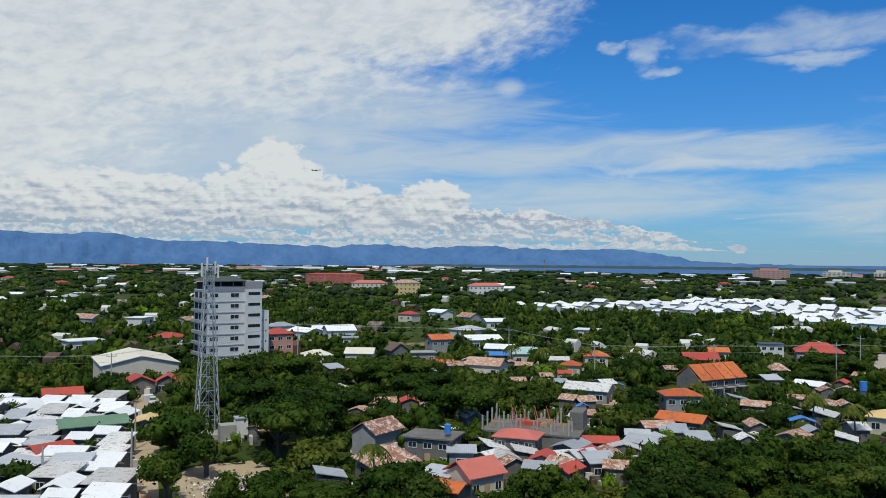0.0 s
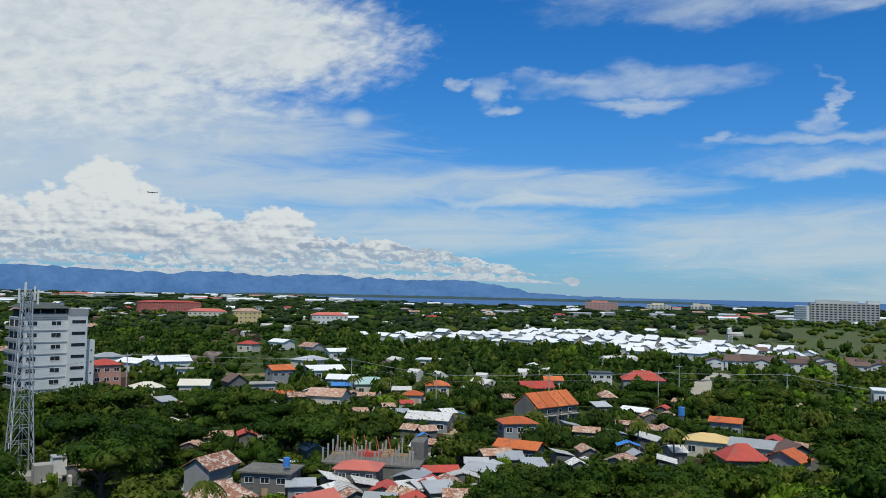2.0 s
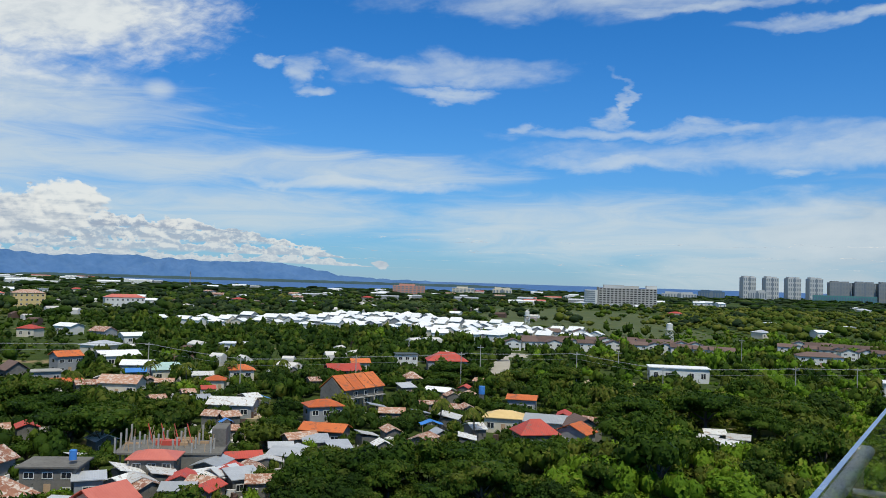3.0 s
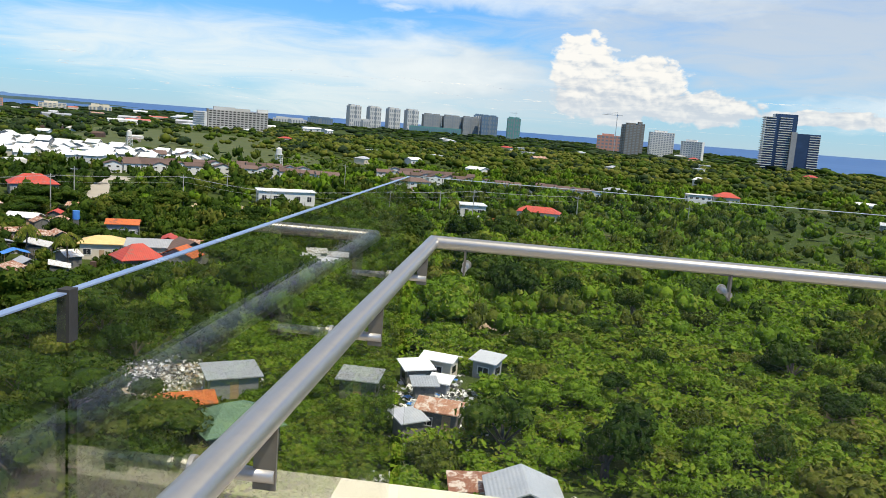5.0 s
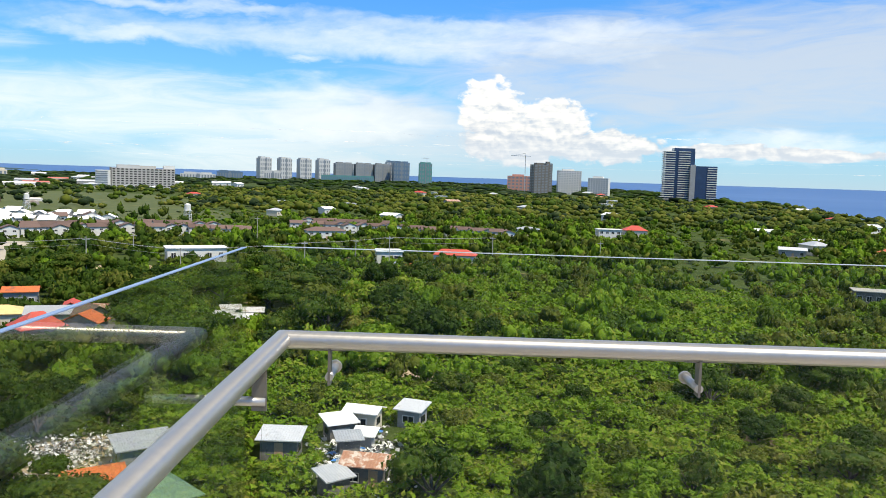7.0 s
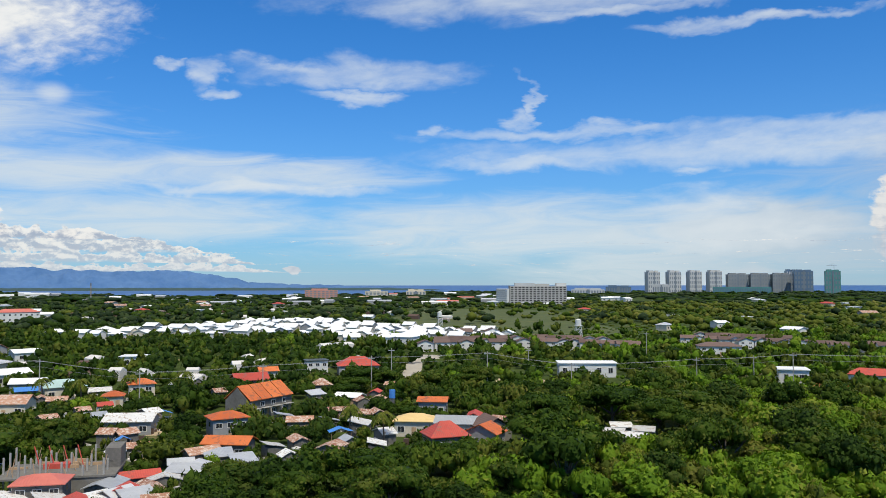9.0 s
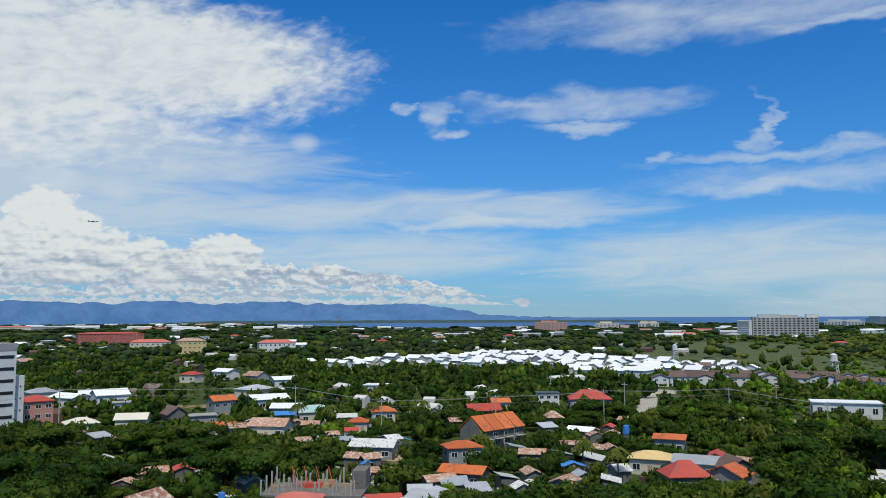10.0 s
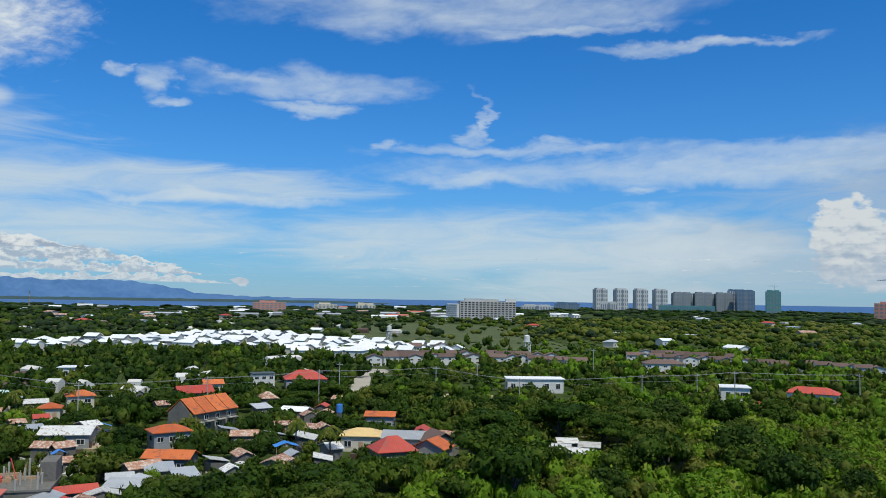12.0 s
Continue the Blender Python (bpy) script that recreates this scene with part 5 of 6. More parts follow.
# Streets of alike houses: one of each kind is built, the rest are copies.
def estate():
    rnd = random.Random(11)
    kinds = []
    for k, (kind, roof, wall) in enumerate((("gable", WHITE_ROOF, WHITE_WALL), ("front", WHITE_ROOF, CREAM_WALL), ("hip", WHITE_ROOF, WHITE_WALL), ("gable", WHITE_ROOF, GREY_WALL))):
        kinds.append(house("estate_house", "two-storey estate house with a white sheet roof", 43.0 + k, 640, 9, 9, 4.6, 2.0, kind, wall, roof, 0, 0, 2, group="white-roofed estate", clear=0, sides=False))
    brown = [house("row_house", "white two-storey row house with a brown roof", 26.0 + k, 430, 9, 9, 5.2, 2.0, kind, WHITE_WALL, BROWN_ROOF, 0, 0, 2, 2, group="brown-roofed row houses", clear=0, door=False, sides=False)
             for k, kind in enumerate(("gable", "front"))]
    for row in range(13):
        for col in range(30):
            p = Vector((-455 + col * 11.3 + (row % 2) * 3 + rnd.uniform(-1, 1), 315 + row * 19 + col * 2.3 + rnd.uniform(-1.5, 1.5)))
            az, d = math.degrees(math.atan2(-p.x, p.y)), p.length
            near = float(np.interp(az, (24, 29, 33, 40, 50, 59), (470, 445, 440, 505, 530, 480)))
            far = float(np.interp(az, (24, 27, 33, 42, 50, 59), (500, 540, 620, 720, 640, 505)))
            if not (24.5 < az < 59 and near < d < far) or rnd.random() < 0.14:
                continue
            copy_thing(rnd.choice(kinds), pose(p.x, p.y, 0, 0, 0, 12 + rnd.choice((0, 90, 180)) + rnd.uniform(-4, 4)) @ Matrix.Diagonal((rnd.uniform(0.75, 1.05), rnd.uniform(0.75, 1.0), rnd.uniform(0.7, 1.2), 1)))
            keep_clear(az, d, 11, 12)
    for az0, az1, d0, d1, count in ((31, 24.5, 408, 425, 8), (30, 24, 428, 450, 7), (24, 15.8, 430, 412, 10), (23, 18, 452, 440, 6), (13, 3, 470, 440, 13), (12, 6, 500, 480, 8), (2, -3, 450, 430, 6)):
        for k in range(count):
            s = (k + 0.5) / count
            az, d = az0 + (az1 - az0) * s + rnd.uniform(-0.2, 0.2), d0 + (d1 - d0) * s + rnd.uniform(-4, 4)
            copy_thing(rnd.choice(brown), facing(az, d, 8 + rnd.uniform(-8, 8)) @ Matrix.Diagonal((0.85, 0.85, 0.8, 1)))
            keep_clear(az, d, 8, 3.5)
    for ob in (*kinds, *brown):
        ob.matrix_basis = facing(36 - 2.0 * (kinds + brown).index(ob), 452 + 9 * (kinds + brown).index(ob), 6)


def shanty():
    """The crowded tin roofs by the dirt lane."""
    rnd = random.Random(23)
    kinds = []
    for k, (kind, roof) in enumerate((("gable", WHITE_ROOF), ("shed", ZINC_ROOF), ("gable", WHITE_ROOF), ("shed", PALE_ROOF), ("front", WHITE_ROOF))):
        kinds.append(house("tin_house", "small block house under a pale tin roof", 84.0 + k * 1.6, 150, 6.6, 6.2 + k * 0.4, 2.7, 0.9, kind, DARK_CONCRETE, roof, 10, 0, 2, group="tin roof settlement", clear=0, over=0.7, sides=False))
    for row in range(15):
        for col in range(11):
            d, az = 110 + row * 6.0 + rnd.uniform(-1.2, 1.2), 83.2 + (0.5 if row < 5 else 0) + col * (5.7 / (110 + row * 6.0) * 57.3) + rnd.uniform(-0.4, 0.4)
            if az > 97 or rnd.random() < 0.22 or (d > 180 and az > 91):
                continue
            copy_thing(rnd.choice(kinds), facing(az, d, rnd.choice((-28, -20, 60, -25)) + rnd.uniform(-8, 8)) @ Matrix.Diagonal((rnd.uniform(0.5, 0.84), rnd.uniform(0.5, 0.78), rnd.uniform(0.8, 1.05), 1)))
            keep_clear(az, d, 5, 3.5)
    for k, ob in enumerate(kinds):
        ob.matrix_basis = facing(90.0 + k * 2.0, 200 + k * 3, -20)
    house("green_roof_shed", "long shed with a dull green roof", 84.4, 160, 13, 4, 3.2, 1.0, "shed", DARK_CONCRETE, GREEN_ROOF, 8, 0, 0, clear=8)
    house("red_tarp_shed", "small shed under a red tin roof", 87.0, 143, 6.5, 4.5, 2.9, 1.0, "gable", DARK_CONCRETE, RED_ROOF, 25, 0, 0, clear=8)
    house("yellow_awning", "lane stall under a yellow and orange awning", 81.1, 163, 4.5, 8, 2.8, 0.7, "front", DARK_CONCRETE, YELLOW_ROOF, -8, 0, 0, clear=5)
    # the close-packed roofs round the building site and below it
    low = [house("patched_house", "small block house under a patched rusty tin roof", 50 + k, 150, 6.2, 5.4, 2.8, 1.0, kind, DARK_CONCRETE, roof, 0, 0, 2, group="patched tin roofs", clear=0, sides=False)
           for k, (kind, roof) in enumerate((("gable", RUST_ROOF), ("shed", ZINC_ROOF), ("gable", ZINC_ROOF), ("front", RUST_ROOF), ("gable", RED_ROOF), ("shed", PALE_ROOF), ("gable", RUST_ROOF), ("front", PALE_ROOF)))]
    spots = ((52.5, 128), (50.8, 131), (49.2, 133), (51.6, 138), (48.2, 138), (46.6, 141), (45.6, 146), (49.8, 143), (54.2, 122), (52.4, 121), (56.8, 126), (57.2, 133), (47.2, 150), (45.0, 154),
             (43.4, 150), (51.5, 160), (50.2, 168), (51.8, 182), (50.6, 196), (52.8, 205), (49.2, 212), (53.6, 222), (52.0, 228), (40.0, 150), (37.4, 158), (35.8, 165), (34.0, 160), (33.2, 170),
             (35.2, 182), (33.8, 195), (36.8, 205), (38.4, 232), (35.6, 225), (33.8, 222), (66.8, 168), (65.4, 176), (63.0, 178), (61.6, 182), (70.5, 172), (69.2, 180), (73.4, 150), (72.0, 160),
             (54.8, 240), (55.9, 246), (58.8, 252), (47.8, 256), (46.4, 270), (52.6, 258), (33.0, 250), (27.2, 195), (25.4, 190))
    more = [(rnd.uniform(44, 72), rnd.uniform(112, 250)) for k in range(26)] + [(rnd.uniform(27, 45), rnd.uniform(150, 240)) for k in range(14)]
    more = [(a, e) for a, e in more if all(abs(a - b) * 0.01745 * e > w + 3 or abs(e - f) > 7 for b, f, w, _ in TAKEN) and not (46.5 < a < 50.5 and 190 < e < 216)]
    for az, d in (*spots, *more):
        copy_thing(rnd.choice(low), facing(az + rnd.uniform(-0.3, 0.3), d, rnd.uniform(-30, 30) + rnd.choice((0, 90))) @ Matrix.Diagonal((rnd.uniform(0.5, 0.95), rnd.uniform(0.5, 0.8), rnd.uniform(0.75, 1.0), 1)))
        keep_clear(az, d, 7, 3.5)
    for k, ob in enumerate(low):
        ob.matrix_basis = facing(48.5 + k * 1.3, 124 + 3 * (k % 3), 20 * k) @ Matrix.Diagonal((0.7, 0.7, 0.9, 1))
        keep_clear(48.5 + k * 1.3, 118 + 3 * (k % 3), 6, 3)


def scattered():
    """Single roofs showing through the woods, and long halls towards the mountains."""
    rnd = random.Random(31)
    kinds = [house("country_house", label, 70 + k, 420, 11, 9, 4.0, 1.6, kind, wall, roof, 0, 0, 2, group="houses in the woods", clear=0, sides=False, door=False)
             for k, (label, kind, wall, roof) in enumerate((("house with a white tin roof among trees", "gable", WHITE_WALL, WHITE_ROOF), ("house with a zinc roof among trees", "hip", CREAM_WALL, ZINC_ROOF),
                                                            ("house with a red roof among trees", "hip", CREAM_WALL, RED_ROOF), ("house with a rusty roof among trees", "gable", GREY_WALL, RUST_ROOF),
                                                            ("flat white house among trees", "flat", WHITE_WALL, WHITE_ROOF)))]
    for k in range(215):
        az, d = rnd.uniform(-26, 96), 300 + 1700 * rnd.random() ** 1.5
        if any(abs(az - a) < 0.9 and abs(d - e) < 20 for a, e, *_ in TAKEN) or d > shore(az) - 60 or (24 < az < 60 and 420 < d < 730):
            continue
        if az < 4 and d < 420 or (14 < az < 36 and d < 400) or (az < 20 and rnd.random() < 0.45) or (20 < az < 34 and 480 < d < 1250):
            continue
        s = 1.0 + max(0.0, d - 700) / 1400
        copy_thing(rnd.choices(kinds, (5, 3, 1.6, 2, 2.5))[0], facing(az, d, rnd.uniform(-60, 60)) @ Matrix.Diagonal((s * rnd.uniform(0.8, 1.3), s * rnd.uniform(0.8, 1.2), s ** 0.6 * rnd.uniform(0.9, 1.3), 1)))
        keep_clear(az, d, 8 * s, 4)
    for k, ob in enumerate(kinds):
        ob.matrix_basis = facing(69 + 3.1 * k, 345 + 21 * k, 15 * k)
        keep_clear(69 + 3.1 * k, 345 + 21 * k, 12, 14)
    hall = [house("factory_hall", label, 70 + 2 * k, 2600, 90, 40, 11, 3, "gable", wall, roof, 0, 0, 0, group="far factory halls", clear=0, category="hall")
            for k, (label, wall, roof) in enumerate((("long white factory hall far off", WHITE_WALL, WHITE_ROOF), ("long grey factory hall far off", GREY_WALL, ZINC_ROOF), ("factory hall with a red roof far off", CREAM_WALL, CORAL_ROOF)))]
    for k in range(80):
        az, d = rnd.uniform(50, 97), 1500 + 2900 * rnd.random() ** 0.8
        if d > shore(az) - 150:
            continue
        copy_thing(rnd.choices(hall, (6, 3, 1))[0], facing(az, d, rnd.uniform(-20, 20)) @ Matrix.Diagonal((rnd.uniform(0.2, 0.9), rnd.uniform(0.3, 0.7), rnd.uniform(0.5, 0.9), 1)))
    for k in range(40):
        az, d = rnd.uniform(20, 52), 1300 + 1900 * rnd.random() ** 1.3
        if d > shore(az) - 250:
            continue
        copy_thing(rnd.choices(hall, (6, 3, 1))[0], facing(az, d, rnd.uniform(-20, 20)) @ Matrix.Diagonal((rnd.uniform(0.15, 0.5), rnd.uniform(0.3, 0.5), rnd.uniform(0.5, 0.9), 1)))


estate()
shanty()
scattered()

# ---- lanes, yards and clearings ----
def patch(name, label, category, mat, az, d, wide, deep, turn=0.0, seed=1, z=0.03):
    """An uneven sheet laid on the ground, its rim sunk into it."""
    rng, bm, n = random.Random(seed), bmesh.new(), 28
    rim, mid = [], []
    for k in range(n):
        a = 2 * math.pi * k / n
        c, s = math.cos(a), math.sin(a)
        q = (abs(c) ** 4 + abs(s) ** 4) ** -0.25 * rng.uniform(0.88, 1.08)
        mid.append(bm.verts.new((c * q * wide * 0.94, s * q * deep * 0.97, z + rng.uniform(0, 0.05))))
        rim.append(bm.verts.new((c * q * wide, s * q * deep, -0.05)))
    top = bm.verts.new((0, 0, z + 0.06))
    for k in range(n):
        bm.faces.new((mid[k], mid[(k + 1) % n], top))
        bm.faces.new((rim[k], rim[(k + 1) % n], mid[(k + 1) % n], mid[k]))
    ob = setting(name, bm, mat, label, category)
    ob.matrix_basis = facing(az, d, turn)
    return ob


patch("dirt_lane", "pale sandy dirt lane beside the tin roofs", "lane", SOIL, 81.6, 132, 2.8, 34, -2, 1)
patch("dirt_lane", "pale sandy dirt lane before the red-roofed houses", "lane", SOIL, 81.0, 188, 3.4, 20, 3, 2)
patch("sand_yard", "yellow sandy building plot with rubble", "ground", SOIL, 75.8, 122, 8, 14, 0, 3)
patch("dirt_yard", "pale sandy yard with parked cars", "ground", SOIL, 48.4, 204, 7.5, 12, 10, 4)
patch("road", "pale concrete road leading into the estate", "road", ASPHALT, 31.6, 322, 3.6, 52, -1, 5)
patch("forecourt", "pale paved forecourt of the estate", "road", ASPHALT, 31.3, 376, 11, 12, 0, 6)
patch("meadow", "wide flat green meadow behind the estate", "meadow", GRASS, 26.5, 820, 105, 320, 0, 7, 0.2)
patch("meadow", "dry grass clearing in the bushes", "meadow", DRY_GRASS, -20.2, 74, 3.0, 5, 10, 8)
patch("meadow", "green field beside the settlement", "meadow", GRASS, 90, 270, 24, 34, 0, 9)
patch("bare_clearing", "bare sandy clearing under dark trees", "ground", SOIL, 3.2, 132, 5.2, 5.5, 0, 10)
patch("bare_clearing", "sandy clearing by the white hall", "ground", SOIL, 24, 284, 9, 8, 0, 11)
patch("white_rubble_yard", "white rubble-strewn yard", "ground", SOIL, 28.6, 98, 9, 7, 0, 12)


def litter(label, az, d, wide, deep, count, size, seed, mat=LITTER):
    rng = np.random.default_rng(seed)
    at = np.stack([rng.normal(0, 0.42, count) * wide, rng.normal(0, 0.42, count) * deep, rng.uniform(0.05, 0.55, count)], 1)
    a, b = rng.normal(size=(count, 3)), rng.normal(size=(count, 3))
    a[:, 2] *= 0.4
    b[:, 2] *= 0.4
    a /= np.linalg.norm(a, axis=1)[:, None]
    b -= a * (a * b).sum(1)[:, None]
    b /= np.linalg.norm(b, axis=1)[:, None]
    s = size * rng.uniform(0.4, 1.3, (count, 1))
    c = np.cross(a, b) * s * 0.25
    v = np.stack([at - a * s - c, at + b * s * 0.7, at + a * s + c, at - b * s * 0.7], 1).reshape(-1, 3)
    ob = new("rubbish", raw_mesh("rubbish", v, np.arange(count * 4).reshape(-1, 4), mat))
    ob.matrix_basis = facing(az, d)
    tagged(ob, label, "rubbish", "", "stuff")


litter("white scattered rubble and plastic waste", 28.4, 99, 11, 8, 2400, 0.28, 1)
litter("heap of mixed plastic rubbish beside the shed", -5.8, 66, 3.4, 3.6, 2200, 0.20, 2)
litter("scattered tin and rubbish between the shacks", 7.8, 92, 5.0, 13, 1900, 0.30, 3)
litter("rubble and timber scraps on the sandy plot", 75.8, 121, 6, 8, 700, 0.25, 4)
litter("scraps of blue plastic on the rubbish heap", -5.8, 66, 2.6, 2.8, 60, 0.24, 5, BLUE_TARP)
litter("scraps of red plastic on the rubbish heap", -5.8, 66, 2.6, 2.8, 40, 0.22, 6, RED_ROOF)
litter("bits of cardboard and planks on the rubbish heap", -5.8, 66, 3.2, 3.0, 160, 0.26, 7, WOOD)
litter("sheets of tin and planks between the shacks", 7.8, 91, 4.5, 11, 160, 0.5, 8, ZINC_ROOF)
litter("pieces of blue sheet between the shacks", 8.2, 93, 3.5, 8, 40, 0.5, 9, BLUE_TARP)
for az, d, s in ((-4.2, 67.5, 0.75), (-5.6, 64.6, 0.9), (-7.0, 65.4, 0.6)):
    bag = bmesh.new()
    bmesh.ops.create_icosphere(bag, subdivisions=2, radius=1.0)
    for v in bag.verts:
        v.co = Vector((v.co.x, v.co.y * 0.8, max(-0.1, v.co.z) * 0.5)) * s * (1 + 0.25 * noise.noise(v.co * 2.3))
    sack = tagged(new("net_heap", meshed("net_heap", bag, GREEN_NET)), "crumpled heap of green plastic netting", "netting", "green net heaps")
    sack.matrix_basis = facing(az, d, 20 * s, 0.35)


# ---- water towers, poles and wires ----
def water_tower(az, d, high):
    t = thing("water_tower", facing(az, d, 20), "white water tank on a lattice steel stand", "water tower", "estate water towers")
    keep_clear(az, d, 6, 6)
    stand = high * 0.62
    for x, y in ((-1, -1), (1, -1), (1, 1), (-1, 1)):
        part("leg", beam(bmesh.new(), (x * 2.0, y * 2.0, -0.1), (x * 1.5, y * 1.5, stand), 0.22), WHITE_WALL, t)
    for k in range(3):
        z0, z1 = stand * k / 3, stand * (k + 1) / 3
        for (xa, ya), (xb, yb) in (((-1, -1), (1, -1)), ((1, -1), (1, 1)), ((1, 1), (-1, 1)), ((-1, 1), (-1, -1))):
            part("brace", beam(bmesh.new(), (xa * 1.9, ya * 1.9, z0), (xb * 1.7, yb * 1.7, z1), 0.12), WHITE_WALL, t)
            part("tie", beam(bmesh.new(), (xa * 1.75, ya * 1.75, z1), (xb * 1.75, yb * 1.75, z1), 0.12), WHITE_WALL, t)
    part("platform", block(-2.2, 2.2, -2.2, 2.2, stand, stand + 0.25), WHITE_WALL, t)
    tank = part("tank", beam(bmesh.new(), (0, 0, stand + 0.26), (0, 0, high - 0.8), 1.9, 20), WHITE_WALL, t, "white cylindrical tank")
    part("lid", beam(bmesh.new(), (0, 0, high - 0.79), (0, 0, high), 1.95, 20, 0.5), WHITE_WALL, tank, "shallow conical lid")


water_tower(29.75, 660, 12.0)
water_tower(19.95, 521, 12.0)


def pole(az, d, high, arms=True):
    p = thing("utility_pole", facing(az, d), "grey concrete utility pole with cross-arm", "utility pole", "utility poles")
    part("post", beam(bmesh.new(), (0, 0, -0.3), (0, 0, high), 0.20, 8, 0.13), CONCRETE, p)
    if arms:
        arm = part("cross_arm", block(-1.1, 1.1, -0.08, 0.08, high - 0.9, high - 0.72), STEEL, p)
        for x in (-1.0, 0.0, 1.0):
            part("insulator", beam(bmesh.new(), (x, 0, high - 0.718), (x, 0, high - 0.45), 0.07, 8), BROWN_ROOF, arm)
    return az, d, high


LINE = [pole(91, 215, 11), pole(83.3, 205, 11), pole(71.0, 266, 13), pole(56.0, 262, 12), pole(50.0, 226, 11), pole(42.0, 236, 11), pole(34.5, 246, 12), pole(26.3, 262, 12), pole(20.4, 262, 8.5),
        pole(12.0, 262, 11), pole(6.0, 266, 13), pole(-1.4, 292, 12)]
pole(33.1, 275, 12), pole(15.3, 345, 14), pole(23.4, 300, 10), pole(8.4, 300, 9), pole(-9.0, 330, 9), pole(82.2, 128, 8, False), pole(81.9, 150, 8, False), pole(87.5, 130, 6, False)
for (a0, d0, h0), (a1, d1, h1) in zip(LINE, LINE[1:]):
    for off, down in ((-0.9, 0.45), (0.0, 0.45), (0.9, 0.45), (0.0, 2.2)):
        p, q = polar(a0, d0 + off, h0 - down), polar(a1, d1 + off, h1 - down)
        bm, rings = bmesh.new(), []
        for k in range(9):
            s = k / 8
            here = p.lerp(q, s) - Vector((0, 0, 0.35 * 4 * s * (1 - s)))
            rings.append([bm.verts.new(here + Vector(c)) for c in ((0, 0, 0.022), (0, -0.019, -0.012), (0, 0.019, -0.012))])
        for a, b in zip(rings, rings[1:]):
            for k in range(3):
                bm.faces.new((a[k], a[(k + 1) % 3], b[(k + 1) % 3], b[k]))
        tagged(new("power_line", meshed("power_line", bm, GREY_WALL)), "thin sagging overhead power line", "cable", "power lines")


# ---- vehicles and small things ----
def car(az, d, turn, paint, label):
    c = thing("car", facing(az, d, turn, 0.1), label, "car")
    keep_clear(az, d, 5, 4)
    body = block(-2.1, 2.1, -0.85, 0.85, 0.35, 0.95)
    bmesh.ops.bevel(body, geom=body.edges[:], offset=0.14, segments=2, affect="EDGES")
    part("body", body, paint, c)
    cab = bmesh.new()
    v = [cab.verts.new(p) for p in ((-1.5, -0.75, 0.94), (1.2, -0.75, 0.94), (1.2, 0.75, 0.94), (-1.5, 0.75, 0.94), (-1.1, -0.62, 1.5), (0.5, -0.62, 1.5), (0.5, 0.62, 1.5), (-1.1, 0.62, 1.5))]
    for f in ((4, 5, 6, 7), (0, 1, 5, 4), (1, 2, 6, 5), (2, 3, 7, 6), (3, 0, 4, 7)):
        cab.faces.new([v[k] for k in f])
    cabin = part("cabin", cab, PANE, c, "dark glazed cabin")
    part("roof", block(-1.12, 0.52, -0.63, 0.63, 1.5, 1.54), paint, cabin)
    for x in (-1.3, 1.3):
        for y in (-0.82, 0.82):
            wheel = part("wheel", beam(bmesh.new(), (x, y - 0.1, 0.32), (x, y + 0.1, 0.32), 0.33, 14), BLACK_RUBBER, c)
            part("rim", beam(bmesh.new(), (x, y - 0.115, 0.32), (x, y + 0.115, 0.32), 0.18, 10), STEEL, wheel)


car(48.9, 203, 12, CAR_DARK, "dark parked car in the sandy yard")
car(47.2, 199, 20, CAR_RED, "dark red parked car in the sandy yard")
car(50.0, 214, -30, CAR_RED, "small red parked car by the yard")
car(80.7, 196, 88, CAR_WHITE, "white van parked in the lane")
car(81.4, 113, 70, CAR_RED, "dark red parked car in the lane")


def tarp(az, d, w, label, mat, z=1.6):
    bm, n = bmesh.new(), 6
    grid = [[bm.verts.new(((i / n - 0.5) * w, (j / n - 0.5) * w * 0.7, z - abs(i / n - 0.5) * 1.6 + 0.2 * noise.noise((i * 0.9, j * 0.8, az)))) for j in range(n + 1)] for i in range(n + 1)]
    for i in range(n):
        for j in range(n):
            bm.faces.new((grid[i][j], grid[i + 1][j], grid[i + 1][j + 1], grid[i][j + 1]))
    t = thing("tarpaulin_shelter", facing(az, d, 10), label, "shelter")
    cover = part("cover", bm, mat, t, "creased plastic sheet")
    cover.data.materials[0] = mat
    for x in (-0.42, 0.42):
        for y in (-0.3, 0.3):
            part("post", beam(bmesh.new(), (x * w, y * w, -0.1), (x * w, y * w, z - 0.75), 0.06), WOOD, t)
    keep_clear(az, d, w, 6)


tarp(48.5, 213, 4.5, "bright blue tarpaulin shelter by the yard", BLUE_TARP, 2.4)
tarp(36.6, 172, 5.0, "blue sheet roof among patched houses", BLUE_TARP, 3.6)
tarp(50.9, 176, 3.0, "small blue sheet over a yard", BLUE_TARP, 3.0)
drum = thing("water_drum", facing(60.6, 131, 0, 5.22), "blue plastic water drum on a flat roof", "water tank")
part("drum_body", beam(bmesh.new(), (0, 0, 0), (0, 0, 1.4), 0.55, 16), BLUE_TARP, drum)
part("drum_lid", beam(bmesh.new(), (0, 0, 1.401), (0, 0, 1.5), 0.5, 16, 0.3), BLUE_TARP, drum)
tank = thing("water_drum", facing(33.0, 203), "blue plastic water tank on a steel stand", "water tank")
part("stand", block(-0.6, 0.6, -0.6, 0.6, 0, 5.2), DARK_STEEL, tank)
part("drum_body", beam(bmesh.new(), (0, 0, 5.202), (0, 0, 7.2), 0.8, 16), BLUE_TARP, tank)


